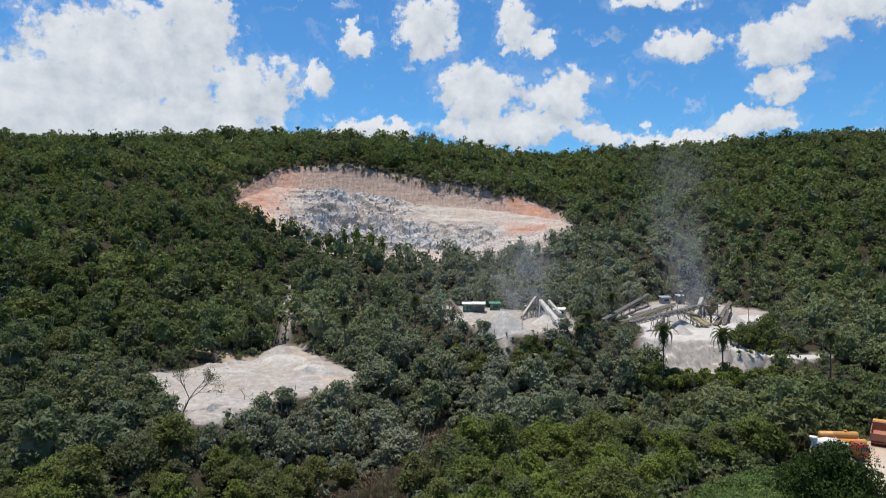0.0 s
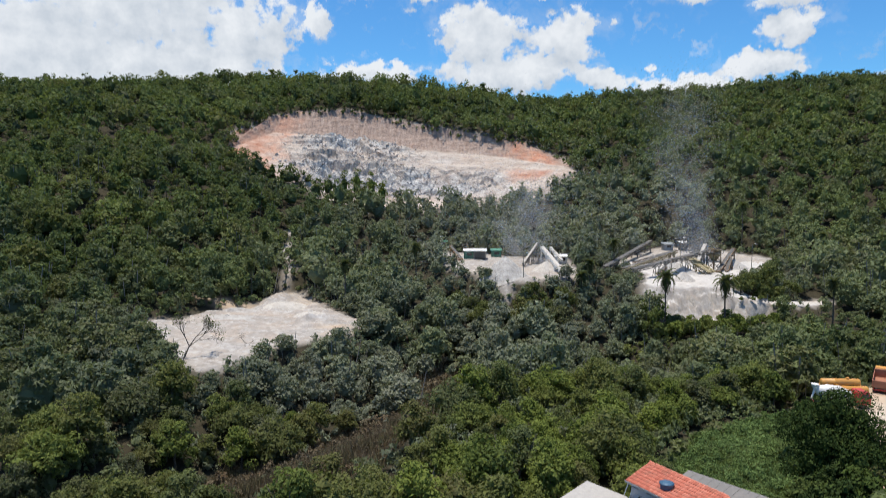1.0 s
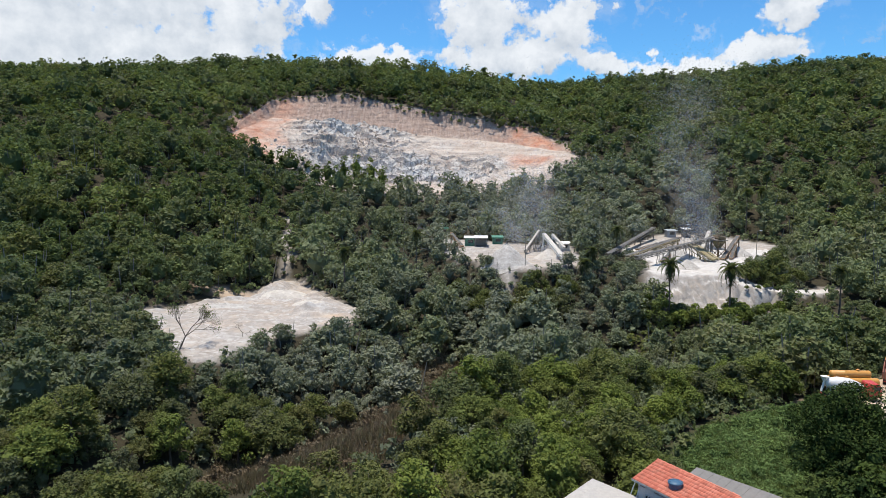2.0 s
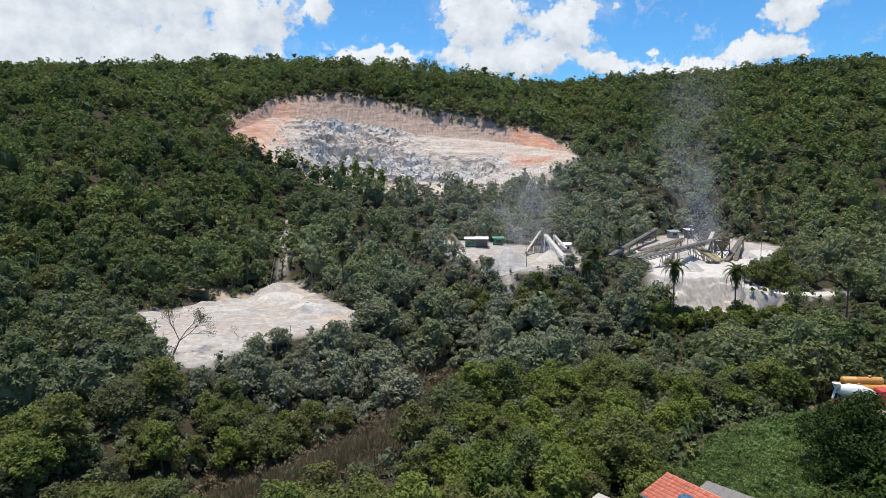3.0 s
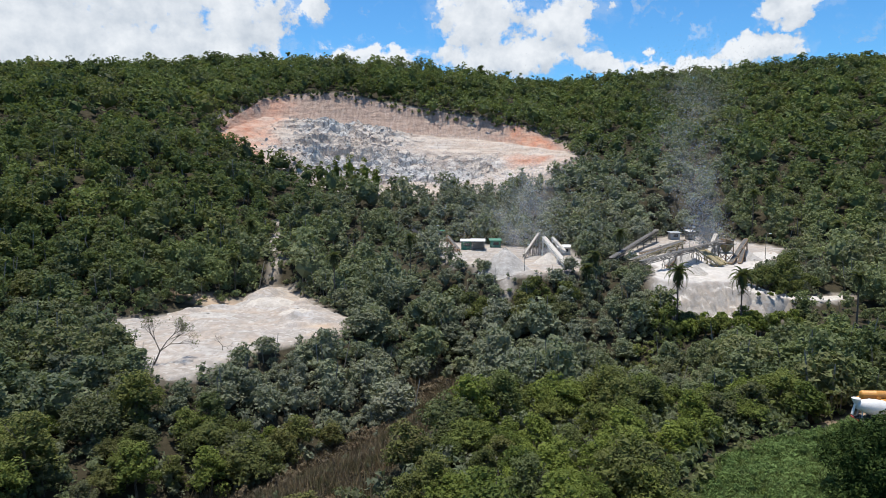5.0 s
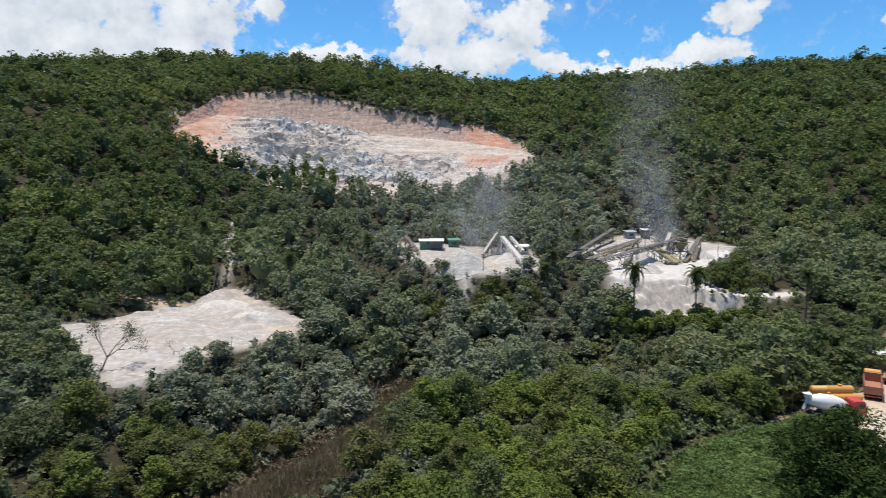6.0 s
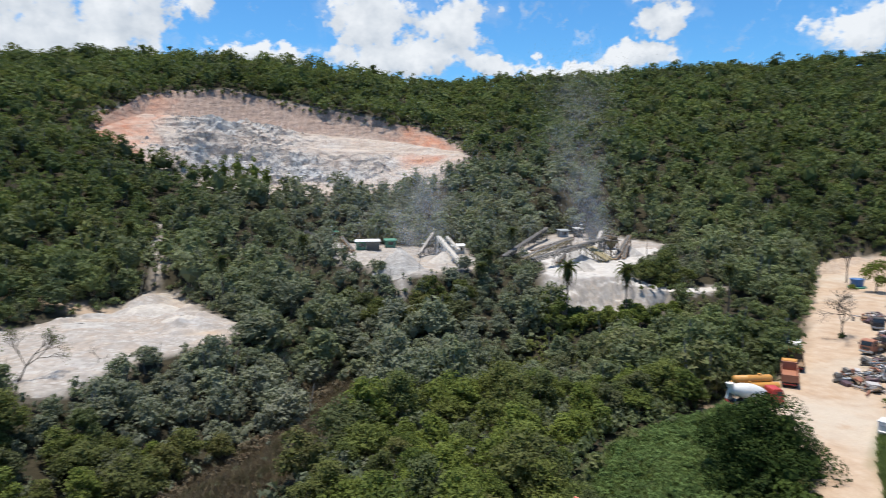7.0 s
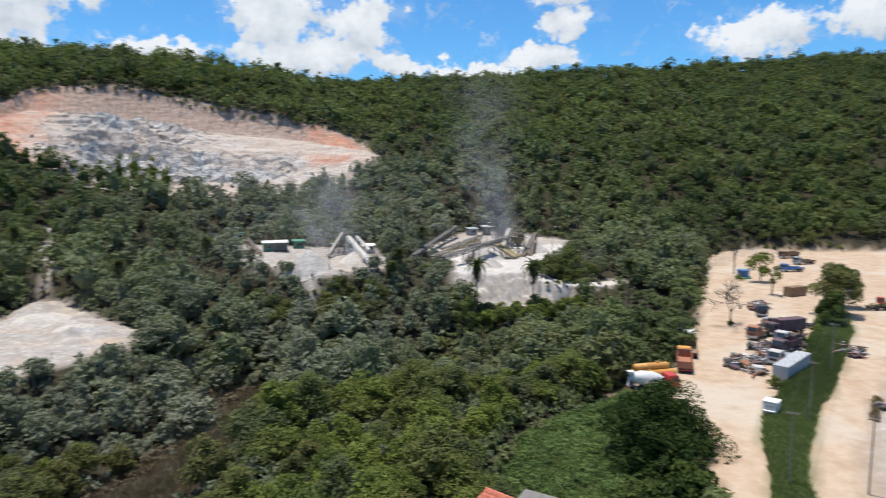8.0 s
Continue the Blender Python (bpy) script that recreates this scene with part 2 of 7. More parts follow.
def quarry_material():
    """Blasted blue-grey rock under bands of pink and red weathered soil."""
    k = Mat("quarry_rock")
    red, rock, top = k.parts(k.attr("band"))
    pos = k.geo.outputs["Position"]
    big, mid, fine = k.noise(0.05, 5, 0.6), k.noise(0.16, 7, 0.68), k.noise(1.2, 5, 0.65)
    crack = k.voronoi(0.13, "DISTANCE_TO_EDGE", vec=k.mix(0.35, pos, k.noise(0.25, 4, colour=True), "ADD"))
    cream = k.ramp(mid, (0.25, (0.40, 0.31, 0.25)), (0.5, (0.52, 0.44, 0.375)), (0.75, (0.59, 0.53, 0.47)))
    rusty = k.ramp(mid, (0.25, (0.43, 0.15, 0.085)), (0.5, (0.54, 0.25, 0.155)), (0.72, (0.58, 0.39, 0.29)))
    blue = k.ramp(mid, (0.30, (0.20, 0.20, 0.20)), (0.40, (0.40, 0.395, 0.39)), (0.50, (0.54, 0.53, 0.515)), (0.7, (0.62, 0.605, 0.58)))
    blue = k.mix(k.ramp(crack, (0.0, 0.7), (0.06, 0.0)), blue, (0.10, 0.10, 0.105))
    blue = k.mix(k.ramp(big, (0.45, 0.0), (0.56, 0.85)), blue, cream)
    streak = k.noise(0.5, 5, 0.6, vec=k.stretch(pos, (1.6, 0.3, 0.12)))
    pink = k.ramp(streak, (0.3, (0.28, 0.20, 0.16)), (0.55, (0.39, 0.295, 0.245)), (0.75, (0.47, 0.375, 0.32)))
    col = k.mix(rock, cream, blue)
    col = k.mix(top, col, pink)
    col = k.mix(red, col, rusty)
    col = k.mix(k.ramp(fine, (0.35, 0.0), (0.75, 0.25)), col, k.mix(0.6, col, (0.15, 0.12, 0.10)))
    ledge = k.noise(0.35, 4, 0.6, vec=k.stretch(pos, (0.12, 0.12, 2.2)))
    col = k.mix(k.ramp(ledge, (0.50, 0.0), (0.64, 0.42)), col, k.mix(0.55, col, (0.12, 0.085, 0.065)))
    k.bump(k.math("ADD", k.math("ADD", mid, k.math("MULTIPLY", fine, 0.4)), k.math("MULTIPLY", crack, 0.8)), 1.0, 1.6)
    return k.set(col, 0.95, spec=0.06)


def plain(name, colour, rough=0.6, metal=0.0, wear=0.25, scale=1.2, dirt=(0.16, 0.12, 0.09), rel=0.15):
    """Paint, metal or plaster with dust and stains at two scales."""
    k = Mat(name)
    pos = k.tc.outputs["Object"]
    a, b = k.noise(scale, 5, 0.6, vec=pos), k.noise(scale * 9, 4, 0.6, vec=pos)
    lo = tuple(c * 0.82 for c in colour)
    col = k.ramp(b, (0.3, lo), (0.7, colour))
    col = k.mix(k.ramp(a, (0.48, 0.0), (0.75, wear)), col, dirt)
    k.bump(b, rel, 0.02)
    return k.set(col, rough, metal)


GROUND = ground_material()
STONE_FLOOR = ground_material("crushed_stone_floor", 0.62)
QUARRY = quarry_material()
BARK = bark_material("bark", (0.05, 0.038, 0.028), (0.19, 0.16, 0.125))
PALE_BARK = bark_material("pale_bark", (0.11, 0.10, 0.085), (0.31, 0.29, 0.25))
LEAF_WOODS = leaf_material("woods_foliage", (0.066, 0.100, 0.043), (0.182, 0.222, 0.076), True)
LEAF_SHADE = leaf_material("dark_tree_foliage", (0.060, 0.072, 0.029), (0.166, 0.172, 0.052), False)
LEAF_TREE = leaf_material("tree_foliage", (0.070, 0.102, 0.026), (0.205, 0.245, 0.046), False, (0.165, 0.165, 0.045), 0.45)


# ---- terrain ----
def hashed(ix, iy, seed):
    h = (ix * 374761393 + iy * 668265263 + seed * 974634533) & 0xFFFFFFFF
    h = ((h ^ (h >> 13)) * 1274126177) & 0xFFFFFFFF
    return ((h ^ (h >> 16)) & 0xFFFF) / 65535.0


def vnoise(x, y, seed=0):
    x, y = np.asarray(x, float), np.asarray(y, float)
    ix, iy = np.floor(x).astype(np.int64), np.floor(y).astype(np.int64)
    fx, fy = x - ix, y - iy
    fx, fy = fx * fx * (3 - 2 * fx), fy * fy * (3 - 2 * fy)
    a, b = hashed(ix, iy, seed), hashed(ix + 1, iy, seed)
    c, d = hashed(ix, iy + 1, seed), hashed(ix + 1, iy + 1, seed)
    return (a + (b - a) * fx) * (1 - fy) + (c + (d - c) * fx) * fy


def fbm(x, y, octaves=4, seed=0):
    s, amp, tot = 0.0, 1.0, 0.0
    for o in range(octaves):
        s = s + amp * vnoise(x * 2 ** o, y * 2 ** o, seed + o)
        tot += amp
        amp *= 0.5
    return s / tot - 0.5


def step(v, a, b):
    t = np.clip((v - a) / (b - a), 0, 1)
    return t * t * (3 - 2 * t)


def inside(poly, x, y):
    """Signed distance to a polygon, positive inside."""
    p = np.array(poly, float)
    q = np.roll(p, -1, 0)
    best = np.full(np.shape(x), 1e9)
    odd = np.zeros(np.shape(x), bool)
    for (ax, ay), (bx, by) in zip(p, q):
        ex, ey = bx - ax, by - ay
        t = np.clip(((x - ax) * ex + (y - ay) * ey) / (ex * ex + ey * ey), 0, 1)
        best = np.minimum(best, np.hypot(x - ax - t * ex, y - ay - t * ey))
        cross = (ay > y) != (by > y)
        odd ^= cross & (x < ax + (y - ay) * ex / (ey if ey else 1e-9))
    return np.where(odd, best, -best)


def along(line, x, y):
    """Distance to a polyline."""
    best = np.full(np.shape(x), 1e9)
    for (ax, ay), (bx, by) in zip(line, line[1:]):
        ex, ey = bx - ax, by - ay
        t = np.clip(((x - ax) * ex + (y - ay) * ey) / (ex * ex + ey * ey), 0, 1)
        best = np.minimum(best, np.hypot(x - ax - t * ex, y - ay - t * ey))
    return best


# cross-sections of the valley: ground heights over x (columns) and y (rows)
SECTION_X = [-330, -130, -60, 0, 80, 160, 330, 600]
SECTION_Y = [60, 100, 130, 155, 185, 215, 255, 290, 340, 430, 560, 700]
SECTION_NEAR = [
    [-4, -6, -9, -9, -7, -5, -4, -2],
    [2, -3, -9, -8, -6, -4, -3, 0],
    [10, 0, -7, -10, -5, -3, -3, 4],
    [18, 4, -5, -10, -8, -3, -3, 8],
    [30, 9, -4, -9, -6, -3, -3, 14],
    [42, 19, 0, -4, 0, -3, -2, 20],
]
SECTION_FAR = [
    [54, 29, 8, 0, 3, 1, 5, 34],
    [62, 36, 14, 4, 8, 12, 18, 50],
    [72, 45, 25, 18, 27, 32, 44, 72],
    [86, 74, 75, 66, 55, 58, 74, 98],
    [101, 108, 105, 102, 91, 98, 110, 132],
    [101, 109, 106, 102, 90, 97, 108, 142],
]
PATH_UP = [(-50, 220), (-52, 235), (-58, 255), (-62, 280)]
PLANT_EAST = [(62, 250), (64, 220), (60, 206), (58, 197), (62, 194), (74, 193), (80, 197), (93, 214), (112, 241), (124, 262), (116, 280), (108, 298), (96, 304), (78, 276)]
BANK = [(57, 200), (56, 190), (61, 182), (76, 181), (86, 184), (93, 188), (92, 192), (78, 198)]
ROAD_OUT = [(76, 193), (84, 189.5), (90, 191), (97, 194.5), (106, 200), (113, 205)]
SPILL = [(15.6, 206), (19, 206), (18.2, 199), (16.8, 199)]
PLANT_WEST = [(-18, 276), (-18, 288), (-8, 290), (0, 282), (14, 276), (30, 262), (46, 262), (42, 214), (30, 207), (20, 205), (13, 219), (5, 228), (-1, 242), (-4, 262), (-8, 272)]
CLEARING_OPEN = [(-82, 176), (-69, 183), (-62, 194), (-55, 200), (-53, 207), (-54, 224), (-47, 224), (-40, 209), (-28, 189), (-20, 178),
                 (-23, 166), (-35, 155), (-41, 144), (-48, 131), (-57, 144), (-69, 160)]
QUARRY_RIM = [(-106, 352), (-114, 370), (-114, 396), (-106, 416), (-91, 431), (-50, 438), (-12, 433), (30, 423), (55, 413), (69, 390),
              (68, 362), (50, 347), (0, 338), (-50, 338), (-85, 345)]
YARD = [(46, 68), (52, 80), (60, 94), (60, 110), (72, 118), (78, 122), (90, 136), (98, 145), (125, 179), (162, 225), (182, 246), (200, 254), (250, 238),
        (330, 212), (330, 60), (120, 40), (55, 50)]
STRIP = [(55, 72), (65.5, 86), (72, 94), (87, 106), (103, 119), (119, 133), (133, 146), (140, 146), (127, 132), (111, 118.5), (94, 104.5), (76.5, 91), (66.5, 82), (57, 71)]
MEADOW = [(34.5, 98.3), (39.6, 103.9), (45.1, 108.8), (54.8, 112), (60, 111), (57, 98), (52, 88), (47, 80), (36, 80), (32.5, 90)]
TANK_LOT = [(59, 106), (75, 112), (80, 121), (74, 121.5), (60, 117)]
PAVED = [(66, 71), (80, 85), (91, 93), (108, 106), (150, 134), (220, 170), (240, 90), (100, 45)]
RAVINE = [(-62, 80), (-36, 104), (-20, 124), (-10, 146), (2, 168), (30, 172), (46, 168)]
REED_BED = [(-1.5, 174), (5.6, 160), (2, 135), (-2.9, 128), (-6.9, 113), (-8.6, 101), (-15.7, 95), (-20, 90), (-36, 96), (-33.5, 109), (-25, 114), (-21, 125), (-15, 133), (-7, 143), (-4.8, 160)]
LOW_SCRUB = [(-36, 98), (-22, 90), (-6, 106), (5, 128), (9, 150), (8, 168), (4, 168), (-3, 150), (-9, 135), (-17, 117), (-23, 104)]
EAST_SCRUB = [(80, 193), (90, 194), (104, 202), (122, 228), (132, 256), (124, 264), (110, 238)]
WEST_SCRUB = [(64, 252), (66, 206), (60, 198), (48, 200), (42, 214), (50, 250)]
SLAB_SCRUB = [(-24, 270), (-3, 234), (-16, 224), (-38, 258)]
ROAD_SCRUB = [(84, 182), (110, 192), (118, 180), (104, 168), (116, 166), (108, 152), (82, 160), (60, 168), (60, 180)]
SAND_LEVEL, PLANT_LEVEL, YARD_LEVEL = -4.0, 3.5, -3.0


def terrain(x, y):
    """Ground height without the quarry's own relief."""
    x, y = np.asarray(x, float), np.asarray(y, float)
    wx = x + 14 * fbm(x / 45, y / 45, 3, 5)
    wy = y + 14 * fbm(x / 45, y / 45, 3, 9)
    tab = np.array(SECTION_NEAR + SECTION_FAR, float)
    xs, ys = np.array(SECTION_X, float), np.array(SECTION_Y, float)

    def at(ax, ay):
        i = np.clip(np.searchsorted(xs, ax) - 1, 0, len(xs) - 2)
        j = np.clip(np.searchsorted(ys, ay) - 1, 0, len(ys) - 2)
        u = np.clip((ax - xs[i]) / (xs[i + 1] - xs[i]), 0, 1)
        v = np.clip((ay - ys[j]) / (ys[j + 1] - ys[j]), 0, 1)
        u = u * 0.4 + 0.6 * u * u * (3 - 2 * u)
        return (tab[j, i] * (1 - u) + tab[j, i + 1] * u) * (1 - v) + (tab[j + 1, i] * (1 - u) + tab[j + 1, i + 1] * u) * v

    z = sum(at(wx + dx, wy + dy) for dx, dy in ((0, 0), (12, 0), (-12, 0), (0, 9), (0, -9))) / 5
    z = z + 5.0 * fbm(x / 38, y / 38, 4, 3) * step(y, 230, 320)
    z = z + 2.6 * (fbm(x / 7, y / 7, 3, 15) + 0.15) * step(inside(MEADOW, x, y), -2, 4)
    z = z - 6.5 * np.exp(-(along(RAVINE, x, y) / 11) ** 2)
    # beyond the ridge the land drops away to the plain; behind the drone it stays low
    z = z - 60 * step(y, 640, 1500)
    for poly, level, soft, rough in ((CLEARING_OPEN, SAND_LEVEL, 7, 0.9), (PLANT_EAST, PLANT_LEVEL, 15, 0.35), (PLANT_WEST, PLANT_LEVEL, 14, 0.6), (YARD, YARD_LEVEL, 6, 0.25)):
        gully = 4.0 * np.abs(fbm(x / 2.2, y / 11, 3, 23)) if poly is PLANT_EAST else 0.0
        k = step(inside(poly, x, y) + gully, -soft, 1.0)
        lev = level + rough * 2 * fbm(x / 7, y / 7, 3, 21)
        if poly is CLEARING_OPEN:      # heaps of spoil, and the ramp up at the back
            lev = lev + 2.4 * np.exp(-(((x + 50) / 4.5) ** 2 + ((y - 206) / 9) ** 2)) + 1.0 * np.exp(-(((x + 33) / 5) ** 2 + ((y - 182) / 6) ** 2))
        z = z * (1 - k) + lev * k
    k = step(-along(ROAD_OUT, x, y), -6.5, -2.4)
    return z * (1 - k) + np.interp(x, [77, 84, 90, 97, 106, 113], [3.3, 1.4, -0.4, -1.8, -2.8, -3.4]) * k


def quarry_height(x, y):
    """Benched bowl cut into the hill."""
    rim = np.interp(x, [-112, -100, -50, 0, 40, 68], [388, 432, 446, 441, 428, 394])
    top = np.interp(x, [-112, -100, -50, 0, 40, 68], [58, 76, 79.5, 69, 60, 43])
    low = np.interp(x, [-112, -85, -50, 0, 45, 70], [40, 34, 20, 20, 25, 36])
    front = 338.0
    v = np.clip((y - front) / (rim - front), 0, 1.1)
    prof = np.interp(v, [0, 0.10, 0.22, 0.30, 0.48, 0.56, 0.68, 0.78, 0.84, 1.0, 1.1], [0, 0.04, 0.16, 0.20, 0.42, 0.45, 0.57, 0.60, 0.70, 0.99, 1.0])
    z = low + (top - low) * prof
    rock = np.maximum(np.exp(-(((x + 52) / 30) ** 2)) * (1 - step(v, 0.66, 0.78)), 0.75 * step(x, -60, -30) * (1 - step(x, 20, 40)) * (1 - step(v, 0.36, 0.50))) * step(v, 0.08, 0.25)
    ridged = 1 - 2 * np.abs(fbm(x / 13 + 0.35 * y / 13, y / 13, 4, 31))
    blocks = np.abs(fbm(x / 4.5, y / 6.5, 3, 37))
    n1 = vnoise(x / 17 + 0.9 * y / 17, y / 10 - x / 40, 33) + 0.3 * vnoise(x / 5, y / 5, 34)
    n2 = vnoise(x / 5.5 - 0.3 * y / 5.5, y / 4.5, 35) + 0.3 * vnoise(x / 2, y / 2, 36)
    slab = np.floor(4 * n1) / 4 + 0.3 * n1
    chip = np.floor(3 * n2) / 3
    z = z + rock * (9.0 * (ridged - 0.78) + 4.0 * (blocks - 0.12) + 11.0 * (slab - 0.7) + 1.3 * (chip - 0.5))
    bench = 2.6 + 0.5 * vnoise(x / 30, y / 60, 39)
    u = (z + 5.0 * fbm(x / 26, y / 26, 4, 40)) / bench
    u = u - np.floor(u)
    z = z + (0.25 * rock + 0.22 * vnoise(x / 25, y / 25, 45) * step(v, 0.78, 0.86)) * bench * (step(u, 0.55, 0.95) - u)
    z = z - 6.0 * np.exp(-((x + 62) / 9) ** 2 - ((y - 356) / 5) ** 2) + 1.3 * np.maximum(0, 7 - np.hypot((x + 67) / 1.1, y - 344))
    z = z + 1.2 * fbm(x / 3.0, y / 12, 3, 41) * step(v, 0.8, 0.9) + 0.8 * fbm(x / 5, y / 5, 4, 43)
    return z, v, rock


def in_quarry(x, y):
    return inside(QUARRY_RIM, x, y) + 5 * fbm(x / 9, y / 9, 3, 51)


def ground_z(x, y):
    z = terrain(x, y)
    q = in_quarry(x, y)
    zq, _, _ = quarry_height(x, y)
    k = step(q, -6, 2)
    return z * (1 - k) + zq * k


def grid_object(name, xs, ys, z, material, attrs, smooth=True):
    gx, gy = np.meshgrid(xs, ys)
    nx, ny = len(xs), len(ys)
    co = np.stack([gx, gy, z], -1).reshape(-1, 3)
    i = np.arange(nx * ny).reshape(ny, nx)
    quads = np.stack([i[:-1, :-1], i[:-1, 1:], i[1:, 1:], i[1:, :-1]], -1).reshape(-1, 4)
    me = bpy.data.meshes.new(name)
    me.vertices.add(len(co))
    me.vertices.foreach_set("co", co.ravel())
    me.loops.add(quads.size)
    me.loops.foreach_set("vertex_index", quads.ravel())
    me.polygons.add(len(quads))
    me.polygons.foreach_set("loop_start", np.arange(0, quads.size, 4))
    me.polygons.foreach_set("use_smooth", np.full(len(quads), smooth))
    me.update(calc_edges=True)
    for key, rgb in attrs.items():
        a = me.color_attributes.new(key, "FLOAT_COLOR", "POINT")
        a.data.foreach_set("color", np.concatenate([rgb.reshape(-1, 3), np.ones((len(co), 1))], 1).ravel())
    me.materials.append(material)
    return new(name, me)


def spread(lo, hi, fine_lo, fine_hi, d, grow=1.25):
    mid = list(np.arange(fine_lo, fine_hi + d / 2, d))
    s, v = d, mid[-1]
    right = []
    while v < hi:
        s *= grow
        v += s
        right.append(v)
    s, v = d, mid[0]
    left = []
    while v > lo:
        s *= grow
        v -= s
        left.append(v)
    return np.array(left[::-1] + mid + right)


gxs = spread(-4500, 4500, -340, 520, 3.2)
gys = spread(-4500, 4500, 62, 600, 3.2)
GX, GY = np.meshgrid(gxs, gys)
GZ = ground_z(GX, GY)
qd = in_quarry(GX, GY)
GZ = GZ - 0.5 * step(qd, -5.0, -3.0) - 6.0 * step(qd, 4.0, 8.0)                      # the quarry's own finer surface lies over this hollow
edge = 3.0 * fbm(GX / 5, GY / 5, 3, 61)
CLEARING_MASK = lambda x, y: inside(CLEARING_OPEN, x, y) + 3.0 * fbm(x / 5, y / 5, 3, 61)
EAST_MASK = lambda x, y: np.maximum(np.maximum(inside(PLANT_EAST, x, y), inside(BANK, x, y)), 3.2 - along(ROAD_OUT, x, y)) + 3.0 * fbm(x / 5, y / 5, 3, 61)
GZ = GZ - 1.2 * step(CLEARING_MASK(GX, GY), 0.8, 2.6) - 1.6 * step(EAST_MASK(GX, GY), 0.8, 2.4) * (GY < 246)
sand = step(inside(CLEARING_OPEN, GX, GY) + edge, -1.5, 1.0)
sand = np.maximum(sand, step(inside(PLANT_EAST, GX, GY) + edge, -1.5, 1.0))
sand = np.maximum(sand, step(inside(BANK, GX, GY) + edge, -1.5, 1.0))
sand = np.maximum(sand, step(inside(SPILL, GX, GY) + edge, -1.0, 0.5))
sand = np.maximum(sand, step(-along(ROAD_OUT, GX, GY) + 0.5 * edge, -3.4, -2.2))
sand = np.maximum(sand, step(inside(PLANT_WEST, GX, GY) + edge, -2.5, 0.0))
sand = np.maximum(sand, step(-along(PATH_UP, GX, GY) + edge, -2.2, -0.8))
cut = np.exp(-((GX + 60) / 10) ** 2 - ((GY - 198) / 2.6) ** 2) + 0.9 * np.exp(-((GX + 30) / 5) ** 2 - ((GY - 178) / 3) ** 2)
sand = np.maximum(sand, step(qd + 0.6 * edge, -5.0, -2.5))
dirt = np.maximum(step(inside(YARD, GX, GY) + edge * 0.5, -1.5, 0.8), step(inside(TANK_LOT, GX, GY) + edge * 0.5, -1.5, 0.8))
sand = np.maximum(sand, step(inside(PAVED, GX, GY) + edge, -1.0, 1.0))
dirt = dirt * (1 - 0.8 * step(inside(PAVED, GX, GY) + edge, -1.0, 1.0))
dirt = np.maximum(dirt, np.clip(1.4 * cut + 0.15 * edge * (cut > 0.1), 0, 0.85))
grass = np.maximum(step(inside(STRIP, GX, GY) + edge * 0.5, -1.0, 0.5), step(inside(MEADOW, GX, GY) + edge, -3, 0))
ground = grid_object("ground", gxs, gys, GZ, GROUND, {"zone": np.stack([sand, dirt, grass], -1)})
tagged(ground, "wooded valley floor and hillside with pale sand clearings", "ground", kind="structure")



def sand_patch(name, x0, x1, y0, y1, d, mask, relief, red, label, material=GROUND):
    """Worked sand and gravel: spoil ridges, wheel ruts, washed banks."""
    xs, ys = np.arange(x0, x1, d), np.arange(y0, y1, d)
    x, y = np.meshgrid(xs, ys)
    m = mask(x, y)
    z = ground_z(x, y) + 0.06 + relief(x, y) * step(m, 0.0, 3.0) - 1.5 * (1 - step(m, -1.2, 0.8))
    zone = np.stack([np.ones_like(z), np.clip(red(x, y), 0, 1), np.zeros_like(z)], -1)
    return tagged(grid_object(name, xs, ys, z, material, {"zone": zone}), label, "ground", kind="structure")


def ruts(line, x, y, depth=0.22):
    d = along(line, x, y)
    return depth * (0.6 * np.exp(-((d - 1.6) / 0.5) ** 2) - np.exp(-((d - 0.95) / 0.32) ** 2))


CLEARING_BACK = [(-84, 177), (-70, 183.5), (-62, 195), (-55, 201)]
TRACKS = ([(-50, 216), (-49, 204), (-52, 186), (-60, 170), (-50, 140)], [(-49, 204), (-40, 190), (-34, 176), (-46, 160)], [(-80, 179), (-62, 184), (-50, 190)])
PLANT_TRACKS = ([(106, 200), (97, 194.5), (90, 191), (84, 190), (78, 196), (82, 206), (100, 226), (116, 256)], [(78, 196), (68, 194), (62, 200), (66, 214)])


def clearing_relief(x, y):
    r = 0.7 * np.abs(fbm(x / 6, y / 6, 4, 101)) + 0.4 * fbm(x / 1.8, y / 1.8, 3, 103)
    r = r + (0.55 + 2.0 * fbm(x / 2.2, y / 2.2, 2, 105)) * np.exp(-((along(CLEARING_BACK, x, y) - 2.5) / 1.8) ** 2)
    tips = np.maximum(0, vnoise(x / 3.2, y / 3.2, 107) - 0.62) * step(x, -46, -34) * step(y, 158, 166)
    return r + 3.6 * tips + sum(ruts(t, x, y) for t in TRACKS)


def bank_relief(x, y):
    face = step(inside(BANK, x, y), -1, 2) * step(-along([(55, 184), (66, 183), (80, 184), (94, 190)], x, y), -9, -6)
    flute = np.abs(fbm(x / 1.3 + 0.2 * y, y / 9, 3, 111)) + 0.6 * np.abs(fbm(x / 3.5, y / 16, 3, 113)) + 0.3 * fbm(x / 1.5, y / 1.5, 2, 114)
    return 0.8 * fbm(x / 2.4, y / 2.4, 4, 115) + 0.8 * np.abs(fbm(x / 7, y / 7, 3, 117)) - face * 5.0 * flute + sum(ruts(t, x, y, 0.26) for t in PLANT_TRACKS)


